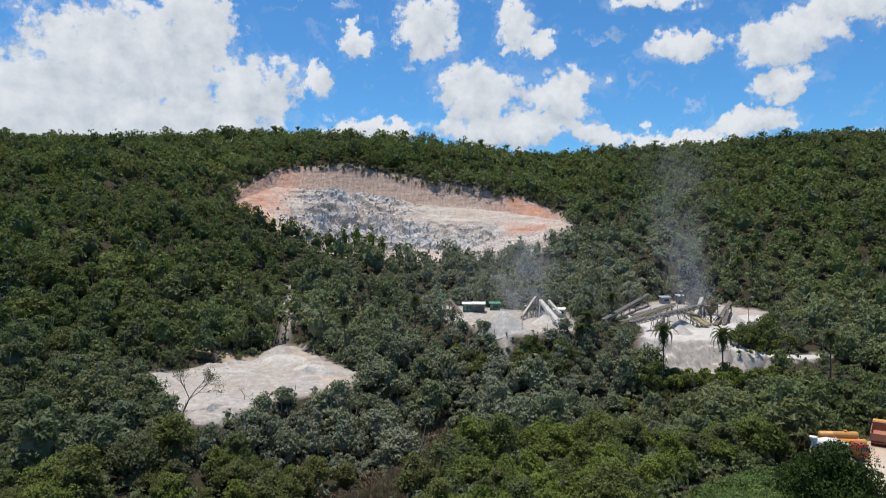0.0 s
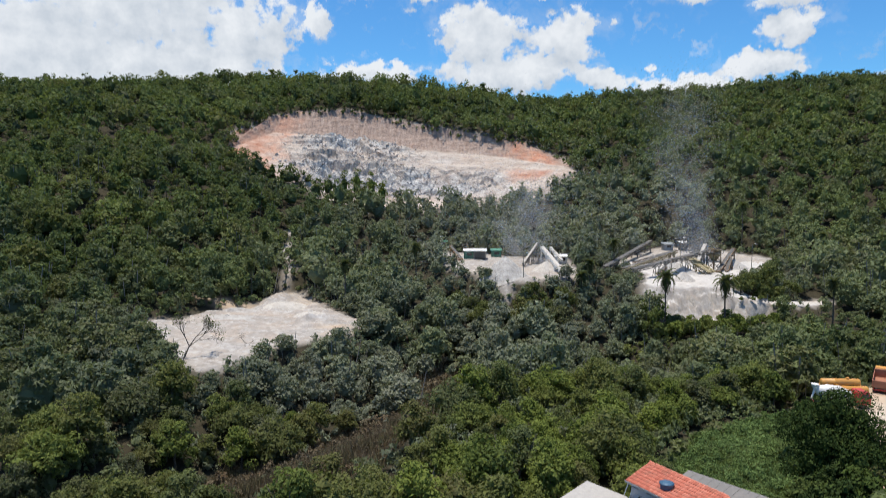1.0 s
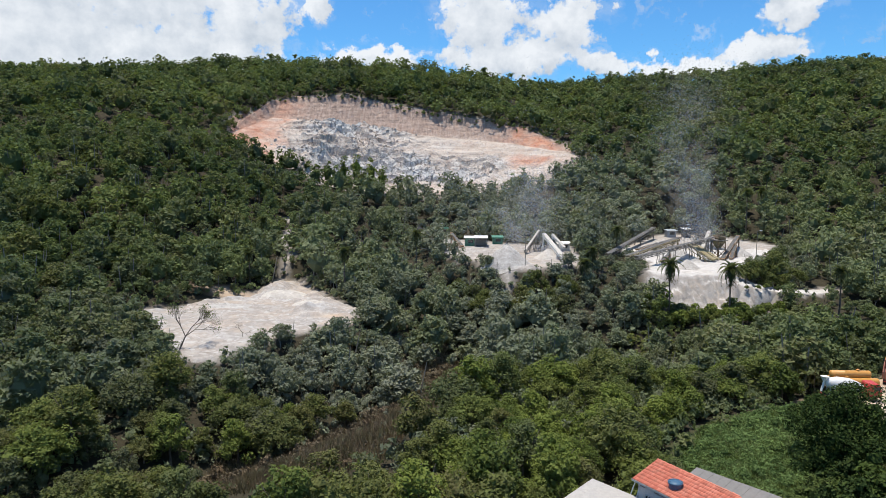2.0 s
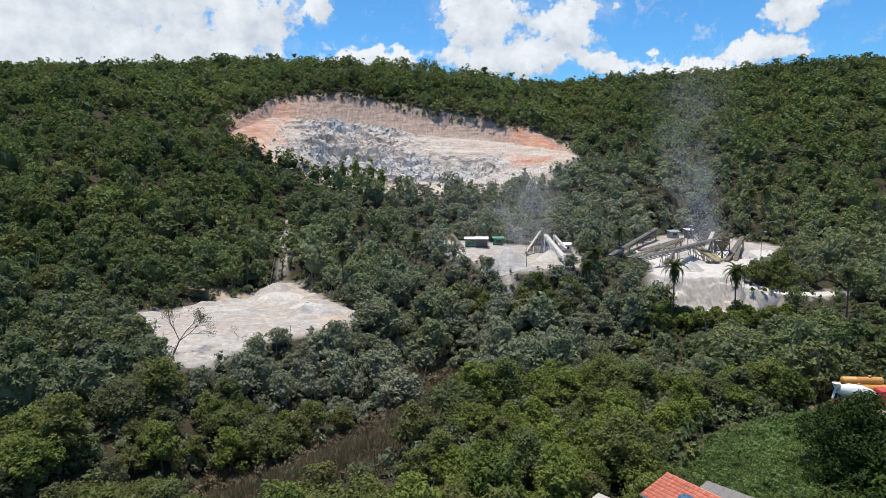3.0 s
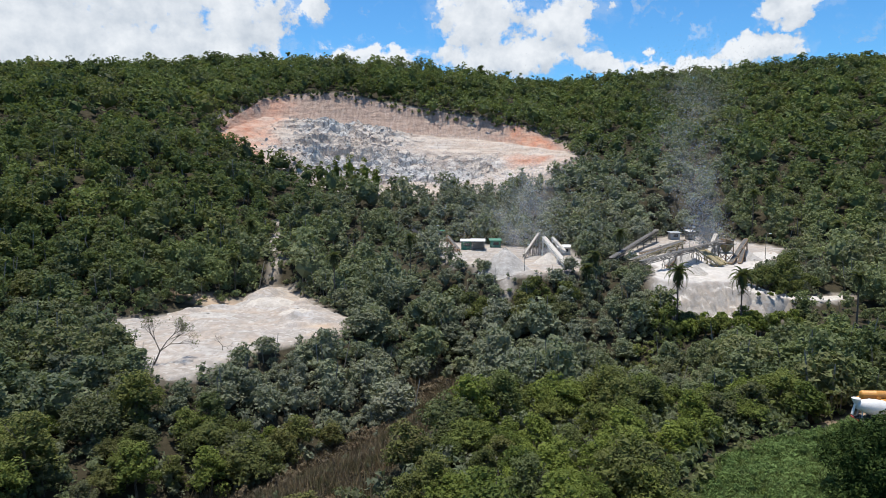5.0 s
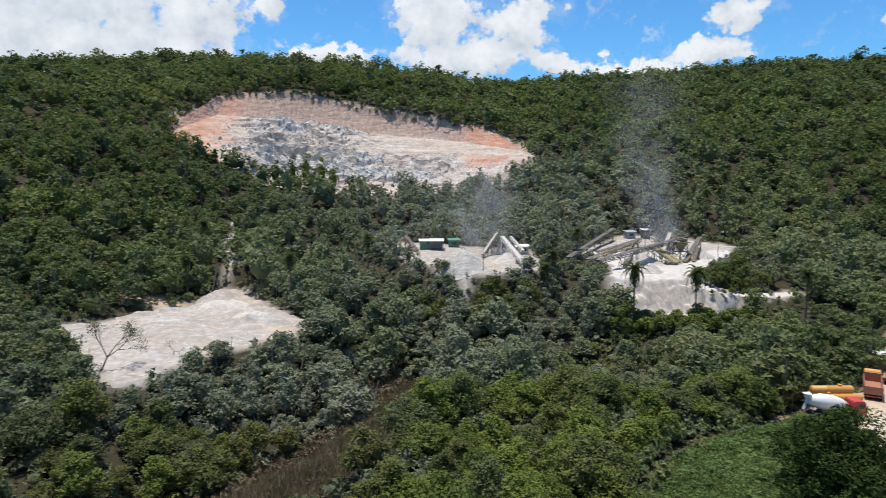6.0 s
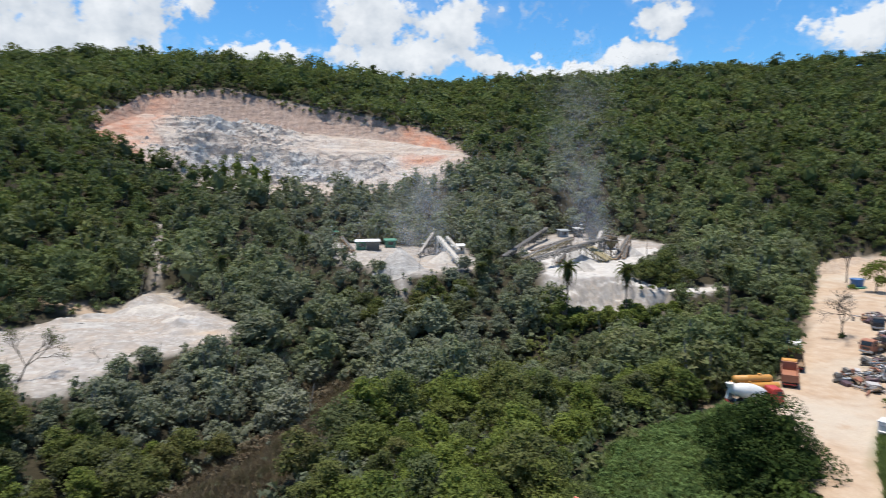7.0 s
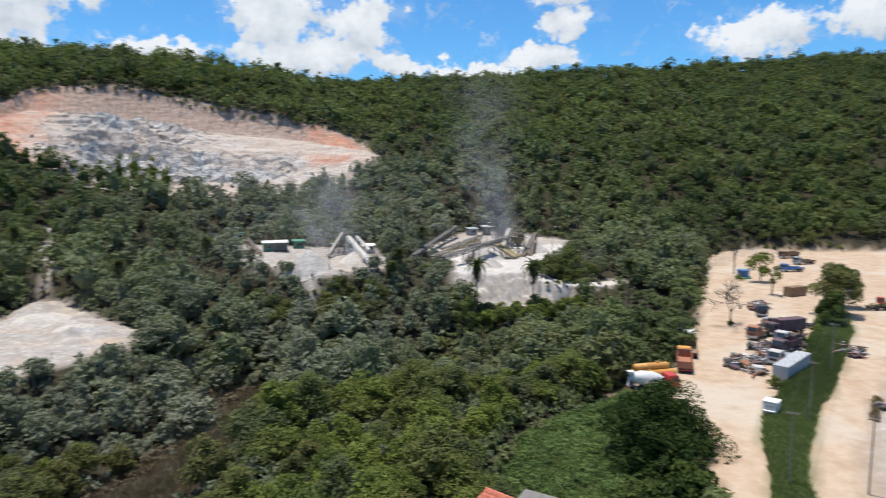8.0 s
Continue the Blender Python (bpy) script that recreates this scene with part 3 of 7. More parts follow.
def clearing_red(x, y):
    return 0.9 * np.exp(-((x + 28) / 3.2) ** 2 - ((y - 172) / 1.8) ** 2) + 0.75 * np.exp(-((along(CLEARING_BACK[1:], x, y) - 0.5) / 1.3) ** 2) * step(x, -72, -64) + 1.2 * np.maximum(0, fbm(x / 8, y / 8, 4, 119) - 0.16)


sand_patch("sand_clearing", -88, -14, 126, 230, 0.7, CLEARING_MASK, clearing_relief, clearing_red, "pale rutted sand clearing with low spoil ridges")
sand_patch("plant_floor", 52, 130, 176, 250, 0.55, EAST_MASK, bank_relief, lambda x, y: 0.6 * np.maximum(0, fbm(x / 9, y / 9, 4, 121) - 0.2), "pale crushed-stone floor and gullied bank of the plant", STONE_FLOOR)

qxs, qys = np.arange(-120, 76, 0.75), np.arange(334, 446, 0.75)
QX, QY = np.meshgrid(qxs, qys)
QZ, QV, QROCK = quarry_height(QX, QY)
qin = in_quarry(QX, QY)
QK = step(qin, -6, 2)
QZ = terrain(QX, QY) * (1 - QK) + QZ * QK
QZ = QZ - 3.0 * (1 - step(qin, -4.5, -2.5)) - 30 * (1 - step(qin, -9, -6))
wob = 0.12 * fbm(QX / 14, QY / 14, 3, 71)
rock = np.clip(1.3 * QROCK + 0.0 + 1.3 * fbm(QX / 16, QY / 16, 4, 73), 0, 1) * step(QX, -88, -76) * step(QV + wob, 0.05, 0.15) * (1 - step(QV + wob, 0.68, 0.76))
red = np.clip(0.85 * step(-QX + 40 * wob * 4, 72, 104) * (1 - 0.5 * step(QV, 0.7, 0.9)) + 1.15 * np.exp(-(((QX - 50) / 15) ** 2 + ((QV - 0.86) / 0.13) ** 2)) + 1.0 * np.exp(-(((QX - 46) / 14) ** 2 + ((QV - 0.40) / 0.08) ** 2)) - 0.18 + 0.9 * fbm(QX / 6, QY / 5, 4, 77), 0, 0.9)
top = step(QV + wob * 0.6, 0.74, 0.80)
quarry = grid_object("quarry_face", qxs, qys, QZ, QUARRY, {"band": np.stack([red, rock, top], -1)}, False)
tagged(quarry, "open quarry face of blue-grey rock and pink soil", "quarry", kind="structure")



def boulders():
    """Blasted blocks lying over the benches of the rock."""
    r = np.random.default_rng(47)
    bx, by = r.uniform(-100, 56, 9000), r.uniform(338, 420, 9000)
    _, bv, br = quarry_height(bx, by)
    ok = (in_quarry(bx, by) > 3) & (br > r.uniform(0.12, 1.0, len(bx)))
    bx, by = bx[ok][:1500], by[ok][:1500]
    n = len(bx)
    ph = (1 + 5 ** 0.5) / 2
    iv = np.array([(-1, ph, 0), (1, ph, 0), (-1, -ph, 0), (1, -ph, 0), (0, -1, ph), (0, 1, ph), (0, -1, -ph), (0, 1, -ph), (ph, 0, -1), (ph, 0, 1), (-ph, 0, -1), (-ph, 0, 1)], float) / 1.9
    faces = [(i, j, k) for i in range(12) for j in range(i + 1, 12) for k in range(j + 1, 12)
             if max(np.linalg.norm(iv[i] - iv[j]), np.linalg.norm(iv[j] - iv[k]), np.linalg.norm(iv[i] - iv[k])) < 1.1]
    size = 0.25 + 1.3 * r.beta(1.0, 5.0, n)
    v = iv[None] * r.uniform(0.6, 1.25, (n, 12, 1)) * (size[:, None] * r.uniform(0.6, 1.3, (n, 3)))[:, None, :]
    a = r.uniform(0, 6.28, n)
    c, d = np.cos(a)[:, None], np.sin(a)[:, None]
    v = np.stack([v[..., 0] * c - v[..., 1] * d, v[..., 0] * d + v[..., 1] * c, v[..., 2]], -1)
    v = v + np.stack([bx, by, ground_z(bx, by) + 0.2 * size], -1)[:, None, :]
    tris = v[:, np.array(faces)].reshape(-1, 3, 3)
    band = np.tile((0.0, 0.8, 0.0), (len(tris), 1))
    return tagged(new("blasted_boulders", tri_mesh("blasted_boulders", tris, QUARRY, band, False, "band")), "grey blasted boulders strewn over the quarry benches", "boulders", kind="stuff")


# ---- woods ----
def unit(v):
    return v / np.maximum(np.linalg.norm(v, axis=-1, keepdims=True), 1e-9)


def crown_shape(seed, width, height, lobes, leaves, size, flat=0.0, core=1, base=0.19):
    """Triangles of a crown: leaf sprays over uneven lobes, with gaps, and a dark ragged heart. Returns (n, 3, 3)."""
    rng = np.random.default_rng(seed)
    a = rng.uniform(0, 2 * np.pi) + np.arange(lobes) * 2.4
    rr = np.sqrt((np.arange(lobes) + rng.uniform(0.1, 0.9, lobes)) / lobes)
    r = rr * width * 0.38 * rng.uniform(0.72, 1.24, lobes)
    dome = (1 - 0.8 * rr ** 2) * (1 - flat) + flat * (1 - 0.25 * rr)
    zc = height * (base + (0.80 - base) * dome + rng.uniform(-0.20, 0.09, lobes))
    cen = np.stack([r * np.cos(a), r * np.sin(a), zc], -1)
    rh = width * rng.uniform(0.10, 0.22, lobes) * (0.85 if lobes > 12 else 1.0)
    rad = np.stack([rh, rh, rh * rng.uniform(0.75, 1.25, lobes) * (1 - 0.25 * flat)], -1)
    pick = rng.integers(0, lobes, leaves)
    d = unit(rng.normal(size=(leaves, 3)) + (0, 0, 0.45))
    shell = 0.62 + 0.56 * np.sqrt(rng.uniform(0, 1, (leaves, 1)))
    c = cen[pick] + d * rad[pick] * shell
    n = unit(d * 0.8 + (0, 0, 0.3) + rng.normal(size=(leaves, 3)) * 0.62)
    t = unit(np.cross(n, rng.normal(size=(leaves, 3))))
    b = np.cross(n, t)
    s = size * rng.uniform(0.5, 1.5, (leaves, 1))
    tri = np.stack([c + 1.15 * t * s, c - 0.5 * t * s + 0.52 * b * s, c - 0.5 * t * s - 0.52 * b * s], 1)
    out = [tri]
    if core:
        ph = (1 + 5 ** 0.5) / 2
        iv = unit(np.array([(-1, ph, 0), (1, ph, 0), (-1, -ph, 0), (1, -ph, 0), (0, -1, ph), (0, 1, ph), (0, -1, -ph), (0, 1, -ph), (ph, 0, -1), (ph, 0, 1), (-ph, 0, -1), (-ph, 0, 1)], float))
        faces = [(i, j, k) for i in range(12) for j in range(i + 1, 12) for k in range(j + 1, 12)
                 if max(np.linalg.norm(iv[i] - iv[j]), np.linalg.norm(iv[j] - iv[k]), np.linalg.norm(iv[i] - iv[k])) < 1.1]
        hearts = [(rad[m] * 0.46, cen[m]) for m in range(lobes)] if core > 1 else [(np.array((width * 0.27, width * 0.27, height * 0.26)), np.array((0, 0, height * 0.40)))]
        for size3, mid3 in hearts:
            v = iv * size3 * rng.uniform(0.75, 1.1, (12, 1)) + mid3
            out.append(v[np.array(faces)])
    return np.concatenate(out)


def stick(p, q, r0, r1, sides=5):
    """Triangles of a tapered limb."""
    p, q = np.array(p, float), np.array(q, float)
    d = unit(q - p)
    u = unit(np.cross(d, (0.31, 0.87, 0.12)))
    w = np.cross(d, u)
    an = np.arange(sides) / sides * 2 * np.pi
    ring = np.cos(an)[:, None] * u + np.sin(an)[:, None] * w
    lo, hi = p + ring * r0, q + ring * r1
    out = []
    for i in range(sides):
        j = (i + 1) % sides
        out += [(lo[i], lo[j], hi[j]), (lo[i], hi[j], hi[i])]
    return np.array(out)


def limbs(seed, height, width, trunk, thick):
    """A tapered, slightly crooked trunk with limbs."""
    rng = np.random.default_rng(seed)
    knee = np.array((rng.uniform(-0.25, 0.25), rng.uniform(-0.25, 0.25), trunk * 0.6))
    fork = np.array((rng.uniform(-0.4, 0.4), rng.uniform(-0.4, 0.4), trunk))
    out = [stick((0, 0, -1.5), knee, thick * 1.25, thick * 0.85), stick(knee, fork, thick * 0.85, thick * 0.65)]
    for k in range(5):
        a = k * 1.256 + rng.uniform(-0.4, 0.4)
        e = fork + np.array((math.cos(a) * width * 0.28, math.sin(a) * width * 0.28, (height - trunk) * rng.uniform(0.35, 0.7)))
        out.append(stick(fork, e, thick * 0.5, thick * 0.12, 4))
    return np.concatenate(out)


def tri_mesh(name, tris, material, tint=None, smooth=False, layer="tint"):
    me = bpy.data.meshes.new(name)
    n = len(tris)
    me.vertices.add(n * 3)
    me.vertices.foreach_set("co", np.asarray(tris, np.float32).ravel())
    me.loops.add(n * 3)
    me.loops.foreach_set("vertex_index", np.arange(n * 3))
    me.polygons.add(n)
    me.polygons.foreach_set("loop_start", np.arange(0, n * 3, 3))
    if smooth:
        me.polygons.foreach_set("use_smooth", np.ones(n, bool))
    me.update(calc_edges=True)
    if tint is not None:
        a = me.color_attributes.new(layer, "FLOAT_COLOR", "POINT")
        a.data.foreach_set("color", np.concatenate([np.repeat(tint, 3, 0), np.ones((n * 3, 1))], 1).astype(np.float32).ravel())
    me.materials.append(material)
    return me


boulders()
GLADE = [(34, 148), (44, 152), (60, 168), (64, 178), (50, 178), (38, 166), (28, 156)]
GLADE_FRONT = [(28, 134), (44, 136), (60, 152), (64, 168), (44, 152), (34, 148)]
HOUSE_LAND = [(6, 62), (11, 75), (18, 80), (24, 80), (29, 82), (38, 74), (40, 60)]
OAK_FRONT = [(35, 70), (62, 70), (63, 90), (36, 88)]
OAK_AT = (52.2, 90.5)
PLANT_HEART = ((20, 245), (88, 235), (70, 270), (20, 305), (80, 300), (8, 200), (-12, 146))


def wooded(x, y):
    """Whether a tree may stand there."""
    e = 2.5 * fbm(x / 6, y / 6, 3, 81)
    ok = inside(CLEARING_OPEN, x, y) + e < -2.0
    ok &= inside(PLANT_EAST, x, y) + e < -2.0
    ok &= inside(BANK, x, y) + e < -1.5
    ok &= inside(PLANT_WEST, x, y) + e < -1.0
    ok &= in_quarry(x, y) < -0.6
    ok &= inside(YARD, x, y) < -2.5
    ok &= inside(MEADOW, x, y) < -3.6
    ok &= inside(OAK_FRONT, x, y) < 0
    ok &= inside(HOUSE_LAND, x, y) < -1.0
    ok &= along(PATH_UP, x, y) + e > 1.0
    ok &= inside(TANK_LOT, x, y) < -2.0
    ok &= along(ROAD_OUT, x, y) > 4.2
    ok &= inside(SPILL, x, y) < -1.5
    ok &= (inside(REED_BED, x, y) + e < -0.5) & (inside(REED_BED, x, y + 6) + e < 0.0) & (inside(REED_BED, x - 1, y + 12) + e < 0.0)
    ok &= inside(GLADE, x, y) + e < 0.0
    ok &= np.hypot(x - OAK_AT[0], y - OAK_AT[1]) > 8
    return ok


SAND_FRONT = [(-48, 129), (-37, 154), (-24, 168), (-13, 164), (-27, 138), (-41, 120)]


def stature(x, y):
    """Trees stay low on the wet ground by the reeds and before the plant."""
    k = 1 - 0.55 * step(inside(LOW_SCRUB, x, y), -3, 1)
    for poly, drop in ((EAST_SCRUB, 0.35), (WEST_SCRUB, 0.4), (ROAD_SCRUB, 0.55), (SLAB_SCRUB, 0.62), (SAND_FRONT, 0.2), (GLADE, 0.5), (GLADE_FRONT, 0.35)):
        k = k * (1 - drop * step(inside(poly, x, y), -2, 2))
    return k * (1 - 0.35 * step(inside([(-6, 192), (46, 184), (48, 206), (14, 218), (4, 232), (-10, 236)], x, y), -3, 2))


def scatter(rng, x0, x1, y0, y1, gap):
    xs, ys = np.arange(x0, x1, gap), np.arange(y0, y1, gap)
    gx, gy = np.meshgrid(xs, ys)
    gx = gx + rng.uniform(-0.45, 0.45, gx.shape) * gap + (np.arange(len(ys)) % 2)[:, None] * gap / 2
    gy = gy + rng.uniform(-0.45, 0.45, gy.shape) * gap
    x, y = gx.ravel(), gy.ravel()
    return x, y


def in_sight(x, y):
    """The part of the valley that the flight looks over."""
    az = np.degrees(np.arctan2(x, y - 6))
    return (az > -35) & (az < 50.5) & (np.hypot(x, y) > 66)


def dusted(x, y):
    d = np.min([np.hypot((x - a) / 1.25, (y - b)) for a, b in PLANT_HEART], 0)
    up = np.exp(-((d / 50) ** 2)) * (0.7 + 0.9 * (fbm(x / 20, y / 20, 3, 91) + 0.1))
    return np.clip(up, 0, 1)


def woods(name, x, y, shapes, rng, lo, hi, label, squat=1.0, material=None, stems=0.0, dusty=1.0):
    """One joined mass of many trees."""
    z = ground_z(x, y)
    pick = rng.integers(0, len(shapes), len(x))
    size = lo + (hi - lo) * rng.beta(1.25, 2.05, len(x))
    size = size * stature(x, y)
    turn = rng.uniform(0, 2 * np.pi, len(x))
    dust = dusted(x, y) * dusty
    # hue drops left and far right; the far-right drop imitates a cloud's shadow
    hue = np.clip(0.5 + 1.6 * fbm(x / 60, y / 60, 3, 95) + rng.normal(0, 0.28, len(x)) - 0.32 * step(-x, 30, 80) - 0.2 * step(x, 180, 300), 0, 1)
    tone = rng.uniform(0, 1, len(x))
    parts, tints = [], []
    for k, shape in enumerate(shapes):
        m = np.where(pick == k)[0]
        c, s = np.cos(turn[m]), np.sin(turn[m])
        rot = np.zeros((len(m), 3, 3))
        rot[:, 0, 0], rot[:, 0, 1], rot[:, 1, 0], rot[:, 1, 1], rot[:, 2, 2] = c, -s, s, c, squat * rng.uniform(0.82, 1.28, len(m))
        p = np.einsum("nij,tkj->ntki", rot * size[m][:, None, None], shape) + np.stack([x[m], y[m], z[m]], -1)[:, None, None, :]
        parts.append(p.reshape(-1, 3, 3))
        tints.append(np.repeat(np.stack([tone[m], dust[m], hue[m]], -1), len(shape), 0))
    me = tri_mesh(name, np.concatenate(parts), material or LEAF_WOODS, np.concatenate(tints))
    if stems:
        poles = []
        for i in np.where(rng.uniform(0, 1, len(x)) < stems)[0]:
            foot = np.array((x[i], y[i], z[i] - 0.5))
            lean = rng.normal(0, 0.6, (2, 2))
            for dx, dy in lean:
                h = size[i] * rng.uniform(4.2, 7.0)
                poles.append(stick(foot + (2.2 * dx, 2.2 * dy, 0), foot + (3.4 * dx, 3.4 * dy, h), 0.15 * size[i], 0.06 * size[i], 3))
        tagged(new(name + "_trunks", tri_mesh(name + "_trunks", np.concatenate(poles), PALE_BARK)), "pale slender trunks standing among the foliage", "trunks", kind="stuff")
    return tagged(new(name, me), label, "woods", kind="stuff")


rng = np.random.default_rng(11)
# far hillside
fx, fy = scatter(rng, -460, 760, 214, 574, 6.5)
keep = in_sight(fx, fy) & wooded(fx, fy)
fx, fy = fx[keep], fy[keep]
FORMS = ((6.4, 8.5, 0.2), (7.6, 8.0, 0.5), (5.6, 9.5, 0.0), (6.8, 7.2, 0.7), (5.0, 7.0, 0.1), (8.4, 9.5, 0.6))
far_shapes = [crown_shape(100 + k, w, h, 11, 102, 0.66, fl) for k, (w, h, fl) in enumerate(FORMS)]
slope_shapes = [crown_shape(120 + k, w, h, 15, 370, 0.45, fl) for k, (w, h, fl) in enumerate(FORMS)]
high = fy > 320 + 8 * np.sin(fx / 23)
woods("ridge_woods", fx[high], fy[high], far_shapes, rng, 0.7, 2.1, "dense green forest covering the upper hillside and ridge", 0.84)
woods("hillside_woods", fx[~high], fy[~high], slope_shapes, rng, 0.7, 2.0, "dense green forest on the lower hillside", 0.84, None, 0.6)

# valley woods: the nearest trees stand singly, the rest as one mass
vx, vy = scatter(rng, -170, 240, 60, 216, 5.0)
keep = in_sight(vx, vy) & wooded(vx, vy)
vx, vy = vx[keep], vy[keep]
near = np.argsort(np.hypot(vx - 5, vy - 20))
single, rest = near[:195], near[195:]
mid_shapes = [crown_shape(200 + k, w, h, 20, 900, 0.33, fl) for k, (w, h, fl) in enumerate(((6.0, 8.0, 0.2), (7.0, 7.6, 0.5), (5.2, 8.8, 0.0), (6.4, 7.0, 0.6), (5.0, 6.4, 0.1)))]
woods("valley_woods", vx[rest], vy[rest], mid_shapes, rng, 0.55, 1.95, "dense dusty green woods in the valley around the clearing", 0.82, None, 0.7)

# scrub along the edges of the clearings
ux, uy = scatter(rng, -125, 240, 66, 452, 2.9)
rim = np.max([inside(p, ux, uy) for p in (CLEARING_OPEN, PLANT_EAST, BANK, PLANT_WEST, YARD, MEADOW)], 0)
rim = np.maximum(rim, np.where(in_quarry(ux, uy) < -4.5, -20, in_quarry(ux, uy) - 1.5))
keep = in_sight(ux, uy) & (rim < -0.6) & ((rim > -9) | ((uy < 270) & (rng.uniform(0, 1, len(ux)) < 0.45))) & ((inside(REED_BED, ux, uy) < 0) | (rng.uniform(0, 1, len(ux)) < 0.3)) & (inside(TANK_LOT, ux, uy) < -0.8) & (along(ROAD_OUT, ux, uy) > 2.6) & (inside(SPILL, ux, uy) < 0) & (inside(BANK, ux, uy) < -0.5) & (inside(HOUSE_LAND, ux, uy) < 0.5) & (in_quarry(ux, uy) < 0.8)
ux, uy = ux[keep], uy[keep]
scrub_shapes = [crown_shape(260 + k, w, h, 6, 48, 0.46, 0.3) for k, (w, h) in enumerate(((3.2, 2.6), (2.6, 3.2), (3.8, 2.4)))]
woods("edge_scrub", ux, uy, scrub_shapes, rng, 0.5, 1.3, "low green scrub along the edges of the clearings")

# understorey between the nearer trees
sx, sy = scatter(rng, -110, 60, 64, 190, 3.0)
keep = in_sight(sx, sy) & wooded(sx, sy) & (inside(LOW_SCRUB, sx, sy) < 2)
under_shapes = [crown_shape(270 + k, w, h, 8, 90, 0.30, 0.1) for k, (w, h) in enumerate(((3.4, 3.4), (2.8, 4.2), (4.0, 3.0)))]
woods("understorey", sx[keep], sy[keep], under_shapes, rng, 0.6, 1.3, "dense shrubby understorey filling the gaps between the trees")


def tree_kind(k, width, height, lobes, leaves, size, flat):
    crown = tri_mesh("crown", crown_shape(300 + k, width, height, lobes, leaves, size, flat, 2), LEAF_TREE)
    trunk = tri_mesh("trunk", limbs(400 + k, height, width, height * 0.42, 0.16), BARK, smooth=True)
    return crown, trunk


TREE_KINDS = [tree_kind(k, *v) for k, v in enumerate((
    (6.4, 8.4, 32, 3300, 0.195, 0.15), (7.2, 7.6, 36, 3600, 0.195, 0.45), (5.4, 9.0, 28, 3000, 0.185, 0.0),
    (6.8, 6.8, 34, 3200, 0.18, 0.6), (5.4, 6.8, 24, 2700, 0.195, 0.15), (4.6, 5.6, 18, 2100, 0.17, 0.2)))]
TREE_LABELS = ("broad leafy green tree in the valley woods", "spreading flat-topped green tree in the valley woods", "tall slender green tree in the valley woods",
               "low wide light-crowned tree in the valley woods", "rounded bushy green tree in the valley woods", "small dense scrubby tree in the valley woods")


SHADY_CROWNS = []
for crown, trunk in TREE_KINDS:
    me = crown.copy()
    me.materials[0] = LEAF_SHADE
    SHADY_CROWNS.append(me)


def tree(k, x, y, size, turn):
    crown, trunk = TREE_KINDS[k]
    # mostly darker olive crowns left of this line; the slope below the yard lush
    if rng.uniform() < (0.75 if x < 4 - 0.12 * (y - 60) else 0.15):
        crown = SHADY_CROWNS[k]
    base = new("tree")
    size *= float(stature(np.array([x]), np.array([y]))[0])
    base.matrix_basis = pose(x, y, float(ground_z(x, y)), 0, 0, turn) @ Matrix.Diagonal((size, size, size * 0.84, 1))
    for nm, me in (("trunk", trunk), ("crown", crown)):
        o = new(nm, me)
        o.parent = base
    return tagged(base, TREE_LABELS[k], "tree", "valley trees")


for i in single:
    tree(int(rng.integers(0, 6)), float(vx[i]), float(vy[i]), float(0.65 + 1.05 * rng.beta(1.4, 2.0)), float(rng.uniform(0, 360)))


# ---- parts and shapes ----
def part(name, bm, material, parent, label=""):
    """Links a bmesh, or a finished mesh, as one object under a thing or a part."""
    if isinstance(bm, bmesh.types.BMesh):
        me = bpy.data.meshes.new(name)
        bm.to_mesh(me)
        bm.free()
        me.materials.append(material)
    else:
        me = bm
    o = new(name, me)
    o.parent = parent
    return tagged(o, label)


def thing(name, m, label, category, group=""):
    o = new(name)
    o.matrix_basis = m
    return tagged(o, label, category, group)


def box(bm, c, s, rot=None, bevel=0.0):
    m = Matrix.Translation(c) @ (rot or Matrix.Identity(4)) @ Matrix.Diagonal((*s, 1))
    r = bmesh.ops.create_cube(bm, size=1, matrix=m)
    if bevel:
        edges = list({e for v in r["verts"] for e in v.link_edges})
        bmesh.ops.bevel(bm, geom=edges, offset=bevel, segments=2, affect="EDGES", profile=0.6)
    return bm


def beam(bm, p, q, w, h=None):
    p, q = Vector(p), Vector(q)
    d = q - p
    rot = d.to_track_quat("X", "Z").to_matrix().to_4x4()
    return box(bm, (p + q) / 2, (d.length, w, h or w), rot)


def tube(bm, p, q, r0, r1=None, sides=10, caps=True):
    p, q = Vector(p), Vector(q)
    d = q - p
    rot = d.to_track_quat("Z", "Y").to_matrix().to_4x4()
    bmesh.ops.create_cone(bm, cap_ends=caps, segments=sides, radius1=r0, radius2=r0 if r1 is None else r1, depth=d.length,
                          matrix=Matrix.Translation((p + q) / 2) @ rot)
    return bm


def B():
    return bmesh.new()


def lathe(bm, profile, axis_p, axis_q, sides=14):
    """Turned solid: profile of (distance along the axis 0..1, radius)."""
    p, q = Vector(axis_p), Vector(axis_q)
    d = q - p
    rot = d.to_track_quat("Z", "Y").to_matrix()
    rings = []
    for t, r in profile:
        rings.append([bm.verts.new(p + d * t + rot @ Vector((r * math.cos(a), r * math.sin(a), 0))) for a in (2 * math.pi * i / sides for i in range(sides))])
    for a, b in zip(rings, rings[1:]):
        for i in range(sides):
            bm.faces.new((a[i], a[(i + 1) % sides], b[(i + 1) % sides], b[i]))
    bm.faces.new(rings[0][::-1])
    bm.faces.new(rings[-1])
    for f in bm.faces:
        f.smooth = True
    return bm


def hz(x, y):
    return float(ground_z(np.array([x]), np.array([y]))[0])


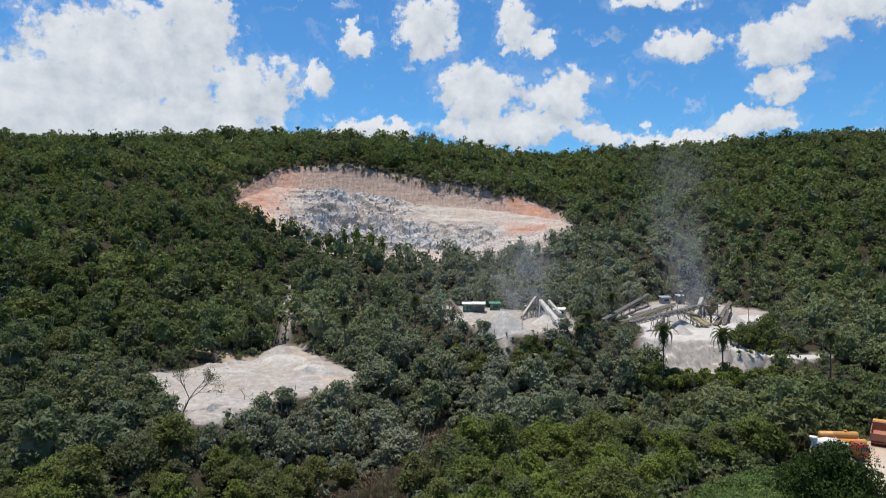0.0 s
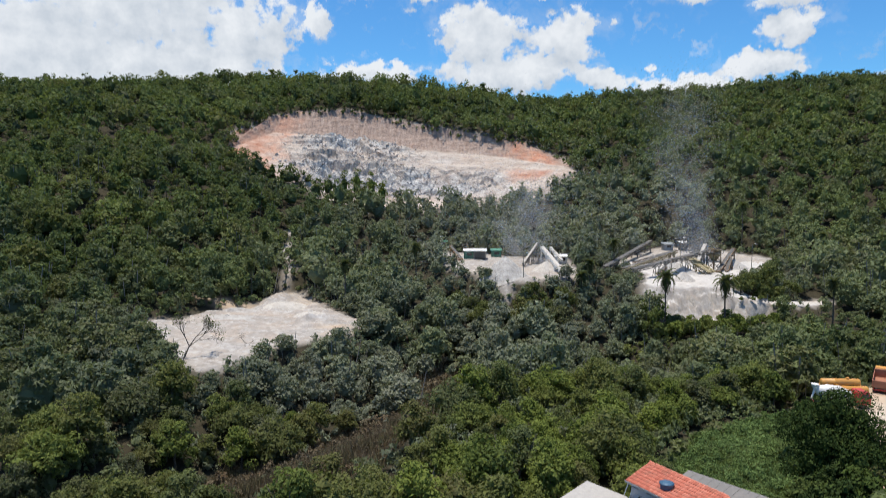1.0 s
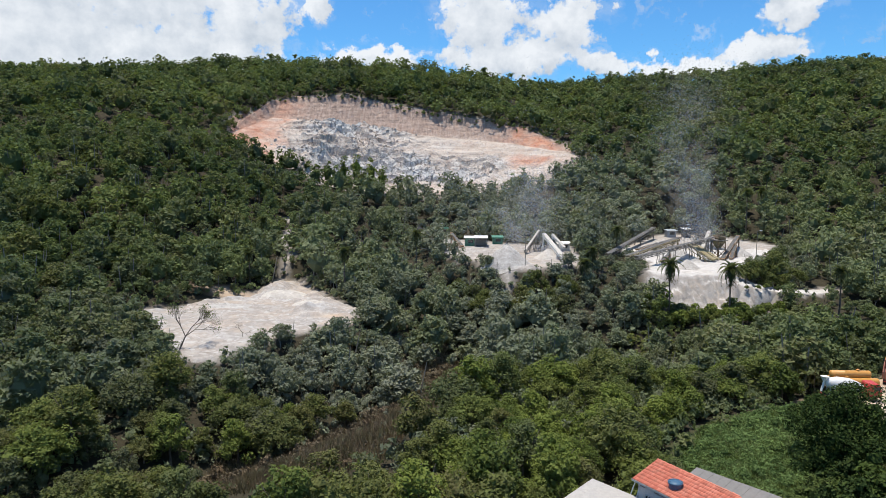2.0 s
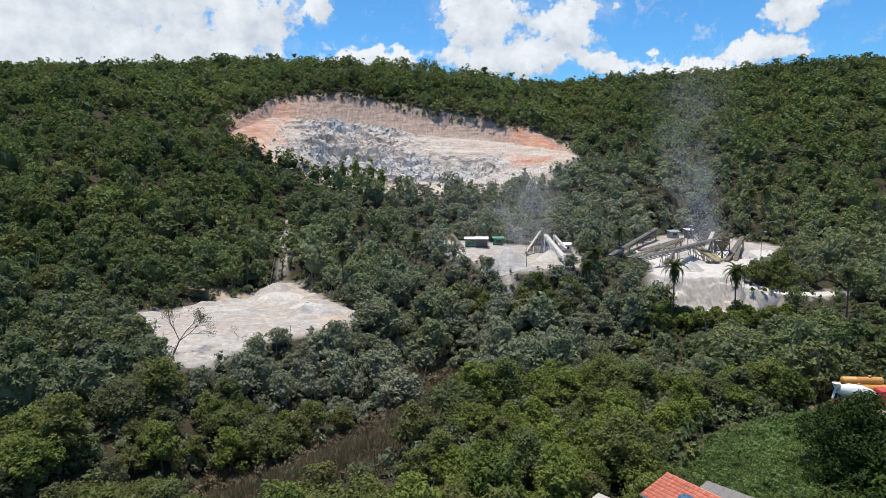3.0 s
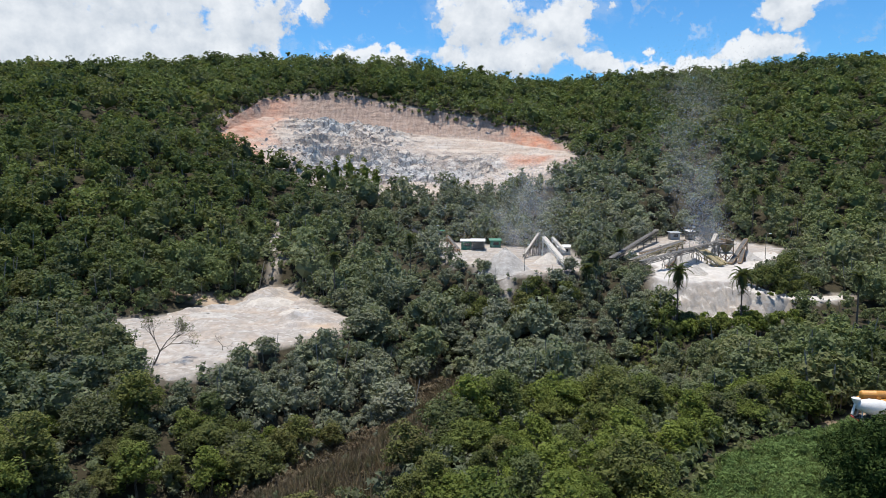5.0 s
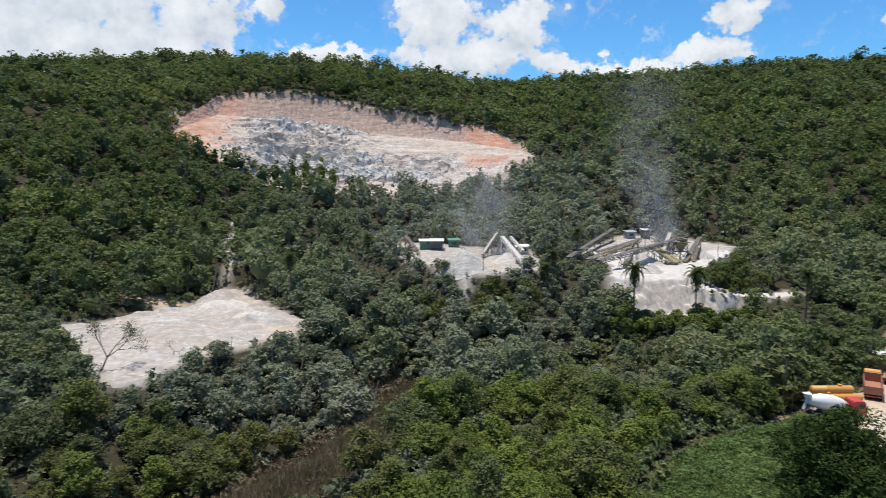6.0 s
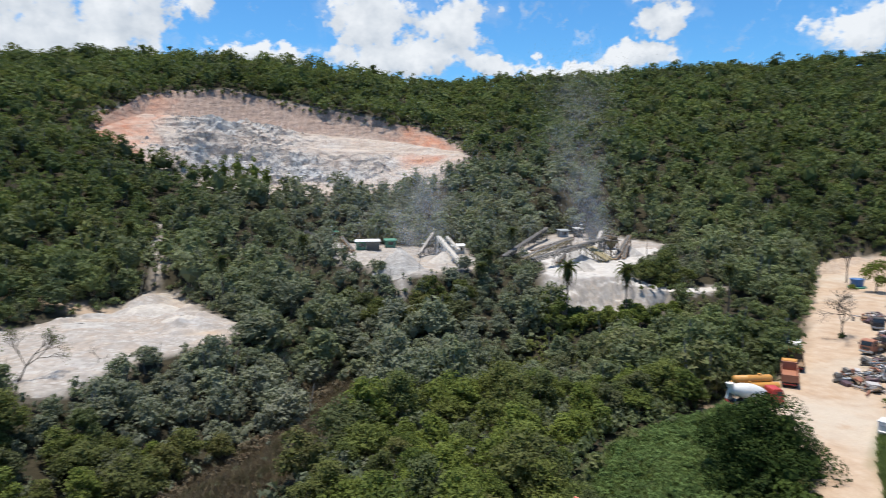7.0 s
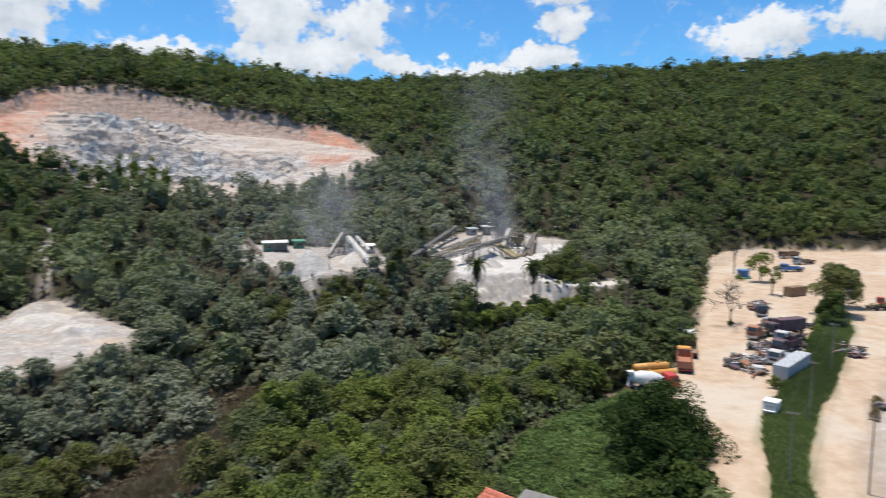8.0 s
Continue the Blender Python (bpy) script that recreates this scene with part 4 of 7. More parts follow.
STEEL = plain("dusty_steel", (0.21, 0.19, 0.165), 0.6, 0.3, 0.5, 0.8, (0.36, 0.31, 0.25))
RUSTY = plain("rusty_steel", (0.25, 0.155, 0.085), 0.8, 0.2, 0.5, 0.9, (0.38, 0.33, 0.26))
YELLOW = plain("faded_yellow_paint", (0.29, 0.235, 0.115), 0.75, 0.0, 0.7, 0.7, (0.36, 0.31, 0.25))
BELT = plain("rubber_belt", (0.09, 0.085, 0.08), 0.85, 0.0, 0.6, 1.5, (0.30, 0.28, 0.26))
PALE_BELT = plain("dust_covered_belt", (0.50, 0.46, 0.41), 0.9, 0.0, 0.4, 1.0, (0.32, 0.28, 0.24))
WHITE = plain("white_paint", (0.72, 0.71, 0.68), 0.5, 0.0, 0.35, 0.6, (0.42, 0.36, 0.30))
GREEN = plain("green_paint", (0.06, 0.22, 0.14), 0.6, 0.0, 0.35, 0.9, (0.34, 0.32, 0.28))
BLUE = plain("blue_paint", (0.05, 0.17, 0.42), 0.45, 0.0, 0.25, 0.9, (0.35, 0.30, 0.24))
CONCRETE = plain("concrete", (0.44, 0.42, 0.39), 0.9, 0.0, 0.4, 0.5, (0.30, 0.26, 0.22), 0.4)
RUBBER = plain("tyre_rubber", (0.030, 0.029, 0.028), 0.85, 0.0, 0.5, 3.0, (0.22, 0.17, 0.12))
DUSTY_WHITE = plain("dusty_white_paint", (0.50, 0.47, 0.45), 0.6, 0.0, 0.55, 0.8, (0.34, 0.27, 0.22))
DARK = plain("dark_grille", (0.035, 0.035, 0.038), 0.6, 0.0, 0.4, 2.0, (0.2, 0.16, 0.12))
ORANGE = plain("orange_paint", (0.62, 0.29, 0.06), 0.5, 0.0, 0.35, 0.7, (0.40, 0.22, 0.12))
RED = plain("red_paint", (0.50, 0.045, 0.035), 0.4, 0.0, 0.25, 0.9, (0.35, 0.22, 0.15))
GREY = plain("grey_paint", (0.33, 0.36, 0.38), 0.5, 0.0, 0.35, 0.7, (0.30, 0.25, 0.2))
BRICK_RED = plain("rusty_red_paint", (0.36, 0.15, 0.085), 0.7, 0.0, 0.4, 0.8, (0.24, 0.15, 0.10))
MAROON = plain("dull_maroon_paint", (0.10, 0.055, 0.065), 0.6, 0.0, 0.4, 0.7, (0.26, 0.2, 0.16))


def glass_material():
    k = Mat("vehicle_glass")
    n = k.noise(3.0, 3)
    return k.set(k.ramp(n, (0.3, (0.02, 0.025, 0.03)), (0.8, (0.05, 0.055, 0.06))), 0.08, spec=0.6)


GLASS = glass_material()


def gravel_material(name, lo, hi):
    k = Mat(name)
    v = k.voronoi(1.5, out="Color")
    g = k.parts(v)[0]
    n = k.noise(0.5, 5, 0.6)
    col = k.mix(k.ramp(n, (0.3, 0.0), (0.7, 1.0)), lo, hi)
    col = k.mix(k.ramp(g, (0.0, 0.0), (1.0, 0.35)), col, tuple(c * 0.55 for c in lo))
    k.bump(k.math("ADD", k.voronoi(2.2), n), 0.7, 0.2)
    return k.set(col, 0.95, spec=0.15)


GRAVEL_GREY = gravel_material("grey_gravel", (0.36, 0.335, 0.305), (0.50, 0.47, 0.435))
GRAVEL_PALE = gravel_material("pale_crushed_stone", (0.46, 0.41, 0.355), (0.56, 0.52, 0.47))
GRAVEL_DIRT = gravel_material("pinkish_spoil", (0.38, 0.28, 0.20), (0.50, 0.40, 0.31))
GRAVEL_ROCK = gravel_material("blasted_rock", (0.33, 0.305, 0.28), (0.52, 0.49, 0.455))


# ---- crushing plant ----
def heap(x, y, radius, height, material, label, seed, stretch=1.0, lumps=0.0):
    """A tipped cone of crushed stone with a rounded foot and fluted flanks."""
    nr, na = 18, 44
    r = np.linspace(0, 1.12, nr)[:, None] * np.ones((1, na))
    a = np.linspace(0, 2 * np.pi, na, endpoint=False)[None, :] * np.ones((nr, 1))
    ragged = 1 + 0.10 * np.sin(2 * a + seed) + 0.06 * np.sin(5 * a + 2 * seed)
    px, py = np.cos(a) * r * radius * ragged * stretch, np.sin(a) * r * radius * ragged
    h = np.clip(1 - np.sqrt(r * r + 0.006), 0, 1) * height
    h = h + (0.10 + lumps) * height * fbm(px / 0.9 + seed, py / 0.9, 3, seed) * np.clip(1.15 - r, 0, 1)
    g = ground_z(px + x, py + y)
    h = np.maximum(h + g * np.minimum(1, r) ** 2 + hz(x, y) * (1 - np.minimum(1, r) ** 2) - hz(x, y), g - hz(x, y) - 0.4 * (r > 1.02) - 0.02)
    co = np.stack([px, py, h - 0.05], -1).reshape(-1, 3)
    faces = []
    for i in range(nr - 1):
        for j in range(na):
            k = (j + 1) % na
            faces.append((i * na + j, i * na + k, (i + 1) * na + k, (i + 1) * na + j) if i else (j, na + k, na + j))
    me = bpy.data.meshes.new("gravel_cone")
    me.from_pydata([tuple(c) for c in co], [], [f if len(f) == 4 else (0, f[2], f[1]) for f in faces])
    me.polygons.foreach_set("use_smooth", np.ones(len(me.polygons), bool))
    me.materials.append(material)
    o = new("gravel_cone", me)
    o.location = (x, y, hz(x, y))
    return tagged(o, label, "gravel heap", "cones of crushed stone")


heap(70.3, 203, 3.6, 3.3, GRAVEL_PALE, "pale conical heap of fine crushed stone on the plant floor", 1)
heap(73.5, 220, 6.6, 3.9, GRAVEL_GREY, "large grey cone of crushed stone under a conveyor", 2)
heap(97.0, 232, 5.2, 3.6, GRAVEL_GREY, "low grey heap of gravel beside the screening tower", 3)
heap(76.0, 251, 4.4, 2.9, GRAVEL_GREY, "small grey gravel heap behind the long conveyor", 4)
heap(19.0, 214, 7.8, 6.4, GRAVEL_ROCK, "tall heap of grey blasted rock with coarse lumps", 5, 1.0, 0.16)
heap(33.5, 226, 4.6, 3.4, GRAVEL_PALE, "pale heap of crushed stone below the white conveyor", 6)
for i, (x, y, r, h) in enumerate(((165, 226, 4.2, 1.7), (172, 234, 4.6, 2.0), (180, 241, 4.4, 1.6), (188, 246, 4.8, 2.1), (197, 250, 4.4, 1.7), (207, 248, 4.8, 1.9))):
    heap(x, y, r, h, GRAVEL_DIRT, "low mound of pinkish spoil along the back of the yard", 20 + i, 1.4, 0.06)
heap(-46.0, 199, 5.0, 1.5, GRAVEL_PALE, "flat heap of pale spoil at the back of the clearing", 7, 1.3, 0.25)
heap(-35.5, 184, 3.4, 1.0, GRAVEL_PALE, "small heap of pale sand in the clearing", 8, 1.4, 0.3)
heap(-58.0, 184, 5.4, 1.0, GRAVEL_GREY, "low grey gravel heap in the clearing", 9, 1.7, 0.2)


def conveyor(lo, hi, width, legs, label, steel=STEEL, belt=BELT, deep=0.9):
    """An inclined belt conveyor: lattice frame, belt, drums, trestles."""
    lo, hi = Vector(lo), Vector(hi)
    d = hi - lo
    run = Vector((d.x, d.y, 0))
    yaw = math.degrees(math.atan2(d.y, d.x))
    c = thing("conveyor", pose(lo.x, lo.y, 0, 0, 0, yaw), label, "conveyor", "belt conveyors of the crushing plant")
    n, rise = run.length, d.z

    def at(s, side, up):
        return (n * s, side * width / 2, lo.z + rise * s + up)

    for side, nm in ((-1, "side_truss"), (1, "side_truss")):
        b = B()
        beam(b, at(0, side, 0), at(1, side, 0), 0.16, 0.18)
        beam(b, at(0, side, -deep), at(1, side, -deep), 0.16, 0.18)
        k = max(3, int(d.length / 1.8))
        for i in range(k):
            beam(b, at(i / k, side, -deep), at((i + 1) / k, side, 0), 0.10)
            beam(b, at((i + 1) / k, side, -deep), at((i + 1) / k, side, 0), 0.09)
        part(nm, b, steel, c)
    b = B()
    for s in np.linspace(0.03, 0.97, max(4, int(d.length / 2.5))):
        beam(b, at(s, -1, -deep), at(s, 1, -deep), 0.09)
    part("cross_bracing", b, steel, c)
    b = B()
    top = [[b.verts.new(Vector(at(s, w, 0.16 + 0.10 * abs(w)))) for w in (-0.85, -0.3, 0.3, 0.85)] for s in (-0.01, 1.01)]
    bot = [[b.verts.new(Vector(at(s, w, 0.10 + 0.10 * abs(w)))) for w in (-0.85, -0.3, 0.3, 0.85)] for s in (-0.01, 1.01)]
    for i in range(3):
        b.faces.new((top[0][i], top[0][i + 1], top[1][i + 1], top[1][i]))
        b.faces.new((bot[1][i], bot[1][i + 1], bot[0][i + 1], bot[0][i]))
    for s in (0, 1):
        for i in range(3):
            b.faces.new((top[s][i], bot[s][i], bot[s][i + 1], top[s][i + 1]))
    for i in (0, 3):
        b.faces.new((top[0][i], top[1][i], bot[1][i], bot[0][i]))
    part("belt", b, belt, c, "dusty rubber belt")
    for s in (0.0, 1.0):
        part("drum", tube(B(), at(s, -0.9, 0.0), at(s, 0.9, 0.0), 0.26, sides=12), steel, c)
    for s in legs:
        x, _, z = at(s, 0, -deep)
        world_at = lo + run * s
        foot = hz(world_at.x, world_at.y) - 0.2
        for side in (-1, 1):
            for e in (-1, 1):
                part("trestle_leg", beam(B(), (x + e * 0.25, side * width / 2, z), (x + e * (0.45 + 0.06 * (z - foot)), side * (width / 2 + 0.35), foot), 0.15), steel, c)
            b = B()
            hgt = z - foot
            for i in range(max(1, int(hgt / 1.8))):
                z0, z1 = foot + hgt * i / max(1, int(hgt / 1.8)), foot + hgt * (i + 1) / max(1, int(hgt / 1.8))
                beam(b, (x - 0.5, side * (width / 2 + 0.2), z0), (x + 0.5, side * (width / 2 + 0.2), z1), 0.08)
            part("trestle_brace", b, steel, c)
    return c


conveyor((56.1, 205.0, 6.7), (85.6, 224.0, 10.4), 1.5, (0.3, 0.45, 0.66, 0.95), "long grey lattice belt conveyor rising to the screening tower")
conveyor((57.8, 222.0, 4.7), (85.1, 256.0, 6.6), 1.5, (0.35, 0.7, 0.95), "long yellowish lattice conveyor behind the grey one", YELLOW, BELT, 1.1)
conveyor((52.6, 225.0, 5.0), (84.4, 283.0, 8.2), 1.6, (0.3, 0.6, 0.93), "long dusty conveyor running up the back of the plant")
conveyor((66.0, 240.0, 4.6), (88.0, 262.0, 6.4), 1.3, (0.4, 0.9), "low dark conveyor between the gravel heaps", RUSTY)
conveyor((83.1, 216.0, 4.3), (77.8, 222.0, 8.4), 2.8, (0.75,), "broad faded yellow conveyor on the plant floor", YELLOW, YELLOW, 1.3)
conveyor((85.0, 217.5, 4.3), (80.6, 224.5, 8.0), 1.2, (0.8,), "narrow faded yellow conveyor beside the broad one", YELLOW, YELLOW, 1.0)
conveyor((87.2, 220.0, 4.0), (97.3, 233.0, 9.9), 1.3, (0.55, 0.92), "dark steep conveyor beside the screening tower", RUSTY)
conveyor((90.4, 221.0, 4.0), (94.4, 228.0, 7.4), 1.1, (0.6, 0.92), "short dark conveyor leaning on the low gravel heap", RUSTY, BELT, 1.0)
conveyor((86.3, 235.0, 5.4), (91.6, 243.0, 10.6), 1.2, (0.6, 0.95), "steep pale conveyor standing above the gravel heap", STEEL, PALE_BELT)
conveyor((65.7, 212.0, 4.4), (74.5, 226.0, 6.8), 1.1, (0.5, 0.9), "short dark conveyor feeding the grey cone", RUSTY)
conveyor((37.4, 212.0, 4.0), (34.6, 243.0, 9.5), 1.35, (0.35, 0.65, 0.95), "broad white dust-covered conveyor sloping down between trees", WHITE, PALE_BELT, 0.7)
conveyor((41.0, 240.0, 5.4), (38.6, 250.0, 8.7), 0.9, (0.2, 0.9), "narrow white conveyor beside the broad one", WHITE, PALE_BELT, 0.6)
conveyor((27.1, 236.0, 4.6), (33.2, 246.0, 10.6), 0.8, (0.5, 0.92), "steep grey conveyor wrapped in dust", STEEL, PALE_BELT)
conveyor((6.4, 249.0, 4.6), (2.6, 262.0, 8.0), 1.1, (0.3, 0.85), "short rusty conveyor beside the green hut", RUSTY)
conveyor((-8.0, 240.0, 4.4), (5.0, 246.0, 6.0), 1.2, (0.3, 0.8), "low brown conveyor at the edge of the plant", RUSTY)


def screening_tower(x, y, yaw):
    z = hz(x, y)
    t = thing("screening_tower", pose(x, y, z, 0, 0, yaw), "rusty steel screening tower with a hopper, standing on the plant floor", "screening tower")
    for sx in (-1.5, 1.5):
        for sy in (-1.3, 1.3):
            part("post", beam(B(), (sx * 1.15, sy * 1.15, -0.3), (sx, sy, 6.0), 0.28), RUSTY, t)
    for s in (-1.3, 1.3):
        b = B()
        beam(b, (-1.7, s, 0.3), (1.6, s, 2.9), 0.16)
        beam(b, (1.7, s, 0.3), (-1.6, s, 2.9), 0.16)
        beam(b, (-1.6, s, 3.2), (1.5, s, 5.6), 0.16)
        beam(b, (1.6, s, 3.2), (-1.5, s, 5.6), 0.16)
        part("brace", b, RUSTY, t)
    part("lower_platform", box(B(), (0, 0, 3.0), (4.0, 3.4, 0.16)), STEEL, t)
    part("upper_platform", box(B(), (0, 0, 5.8), (4.4, 3.8, 0.18)), STEEL, t)
    b = B()
    bmesh.ops.create_cone(b, cap_ends=True, segments=4, radius1=0.7, radius2=2.2, depth=2.2, matrix=Matrix.Translation((0, 0, 4.4)) @ Matrix.Rotation(math.pi / 4, 4, "Z"))
    part("hopper", b, YELLOW, t, "faded yellow hopper")
    part("screen_box", box(B(), (0.1, 0, 6.6), (3.4, 2.4, 0.9), Matrix.Rotation(0.22, 4, "Y"), 0.06), RUSTY, t)
    for sy in (-1.8, 1.8):
        b = B()
        beam(b, (-2.1, sy, 6.9), (2.1, sy, 6.9), 0.07)
        for sx in (-2.1, -0.7, 0.7, 2.1):
            beam(b, (sx, sy, 5.9), (sx, sy, 6.9), 0.07)
        part("handrail", b, YELLOW, t)
    return t


screening_tower(87.6, 224.5, 24)


def hut(x, y, yaw, size, wall, roof, label, posts=False, open_front=False):
    """A site hut: walls, lean-to roof, door, window."""
    w, d, h = size
    t = thing("site_hut", pose(x, y, hz(x, y), 0, 0, yaw), label, "hut", "huts of the crushing plant")
    for nm, c, s in (("wall", (0, d / 2, h / 2), (w, 0.15, h)), ("wall", (-w / 2, 0, h / 2), (0.15, d - 0.16, h)), ("wall", (w / 2, 0, h / 2), (0.15, d - 0.16, h))):
        part(nm, box(B(), (c[0], c[1], c[2] - 0.15), (s[0], s[1], s[2] + 0.3)), wall, t)
    if not open_front:
        b = B()
        box(b, (-w * 0.36, -d / 2, h / 2 - 0.15), (w * 0.28, 0.15, h + 0.3))
        box(b, (w * 0.05, -d / 2, h * 0.2), (w * 0.54, 0.15, h * 0.4))
        box(b, (w * 0.05, -d / 2, h * 0.9), (w * 0.54, 0.15, h * 0.2))
        box(b, (w * 0.41, -d / 2, h / 2 - 0.15), (w * 0.18, 0.15, h + 0.3))
        part("front_wall", b, wall, t)
        part("window", box(B(), (w * 0.05, -d / 2 + 0.02, h * 0.6), (w * 0.54, 0.05, h * 0.4)), GLASS, t)
    b = box(B(), (0, -0.2, h + 0.25), (w + 0.9, d + 1.3, 0.12), Matrix.Rotation(0.10, 4, "X"))
    part("roof", b, roof, t)
    if posts:
        for sx in (-w / 2 - 0.2, w / 2 + 0.2):
            part("post", beam(B(), (sx, -d / 2 - 0.6, -0.2), (sx, -d / 2 - 0.6, h), 0.12), STEEL, t)
    return t


hut(9.4, 258.5, -3, (3.6, 3.0, 3.0), GREEN, WHITE, "green hut with a pale lean-to roof, coated in dust")
hut(13.4, 257.5, -3, (4.2, 3.4, 3.0), CONCRETE, WHITE, "open shed with a long white sheet roof", True, True)
hut(20.0, 264.5, 0, (3.6, 2.6, 2.6), GREEN, GREEN, "small green control booth")
hut(0.0, 292.0, 0, (2.4, 2.0, 2.6), WHITE, GREEN, "little white booth with a green roof under the trees")
hut(93.6, 290.0, 8, (3.8, 2.6, 2.7), GREY, GREY, "bluish grey site cabin at the back of the plant")
hut(99.8, 289.0, 8, (2.8, 2.6, 3.4), DARK, WHITE, "dark control booth with a pale flat roof")
hut(41.5, 245.0, 0, (4.0, 3.0, 2.6), WHITE, WHITE, "white shed half hidden behind the conveyors")


def lamp_mast(x, y, h, label):
    t = thing("light_mast", pose(x, y, hz(x, y)), label, "light mast", "light masts")
    part("pole", tube(B(), (0, 0, -0.3), (0, 0, h), 0.11, 0.07, 8), STEEL, t)
    part("arm", beam(B(), (0, 0, h - 0.1), (0.9, -0.3, h + 0.1), 0.08), STEEL, t)
    part("lamp_head", box(B(), (1.0, -0.35, h + 0.08), (0.8, 0.45, 0.22), None, 0.04), WHITE, t)
    return t


lamp_mast(102.8, 231.0, 8.2, "tall thin steel light mast beside the gravel heap")
lamp_mast(-2.0, 277.0, 6.8, "thin light mast near the tipper truck")
lamp_mast(24.0, 208.0, 7.5, "thin dark pole in front of the rock heap")
lamp_mast(82.0, 240.0, 9.5, "slender pole behind the long conveyor")

b = box(B(), (0, 0, 0.15), (13.5, 5.0, 0.9), None, 0.08)
slab = thing("loading_slab", pose(-10.8, 280.0, hz(-10.8, 280.0), 0, 0, 2), "pale concrete loading slab at the edge of the plant", "slab")
part("deck", b, CONCRETE, slab)
part("retaining_wall", box(B(), (0, -2.7, -0.5), (13.9, 0.4, 2.4), None, 0.04), CONCRETE, slab)


# ---- vehicles and the truck yard ----
def wheel_meshes(r, w):
    b = lathe(B(), [(0, r * 0.72), (0.0, r * 0.9), (0.18, r), (0.82, r), (1.0, r * 0.9), (1.0, r * 0.72)], (0, -w / 2, 0), (0, w / 2, 0), 16)
    tyre = bpy.data.meshes.new("tyre")
    b.to_mesh(tyre)
    b.free()
    tyre.materials.append(RUBBER)
    b = lathe(B(), [(0.02, r * 0.58), (0.10, r * 0.60), (0.22, r * 0.25), (0.5, r * 0.22), (0.78, r * 0.25), (0.90, r * 0.60), (0.98, r * 0.58)], (0, -w / 2, 0), (0, w / 2, 0), 12)
    rim = bpy.data.meshes.new("rim")
    b.to_mesh(rim)
    b.free()
    rim.materials.append(GREY)
    return tyre, rim


TRUCK_WHEEL = wheel_meshes(0.52, 0.34)
LOADER_WHEEL = wheel_meshes(0.75, 0.5)


def wheel(parent, x, y, z, meshes):
    w = part("wheel", meshes[0], None, parent)
    w.location = (x, y, z)
    part("rim", meshes[1], None, w)
    return w


def cab(t, x, w, paint, h=2.1, low=0.75):
    """Forward-control cab with raked windscreen, glass, grille, bumper, lamps, mirrors."""
    b = B()
    front, back = x + 1.0, x - 0.9
    prof = [(back, low), (front + 0.05, low), (front + 0.05, low + h * 0.45), (front - 0.22, low + h * 0.93), (front - 0.45, low + h), (back + 0.1, low + h), (back, low + h * 0.9)]
    rings = [[b.verts.new((px, s * w / 2 * (0.94 if pz > low + h * 0.8 else 1), pz)) for px, pz in prof] for s in (-1, 1)]
    n = len(prof)
    b.faces.new(rings[0])
    b.faces.new(rings[1][::-1])
    for i in range(n):
        j = (i + 1) % n
        b.faces.new((rings[0][j], rings[0][i], rings[1][i], rings[1][j]))
    bmesh.ops.bevel(b, geom=list(b.edges), offset=0.06, segments=2, affect="EDGES", profile=0.6)
    body = part("cab", b, paint, t)
    lean = Matrix.Rotation(-0.235, 4, "Y")
    part("windscreen", box(B(), (front - 0.055, 0, low + h * 0.68), (0.05, w * 0.84, h * 0.40), lean, 0.02), GLASS, body)
    for s in (-1, 1):
        part("side_window", box(B(), (x + 0.25, s * (w / 2 - 0.01), low + h * 0.66), (0.9, 0.05, h * 0.30), Matrix.Rotation(s * 0.04, 4, "X"), 0.02), GLASS, body)
        part("headlight", box(B(), (front + 0.06, s * w * 0.36, low + 0.12), (0.06, 0.32, 0.2), None, 0.02), WHITE, body)
        part("mirror", box(B(), (front - 0.05, s * (w / 2 + 0.22), low + h * 0.62), (0.08, 0.2, 0.42), None, 0.02), DARK, body)
    part("grille", box(B(), (front + 0.06, 0, low + h * 0.25), (0.05, w * 0.62, h * 0.22), None, 0.015), DARK, body)
    part("bumper", box(B(), (front + 0.08, 0, low - 0.12), (0.22, w * 0.98, 0.28), None, 0.05), GREY, t)
    return body


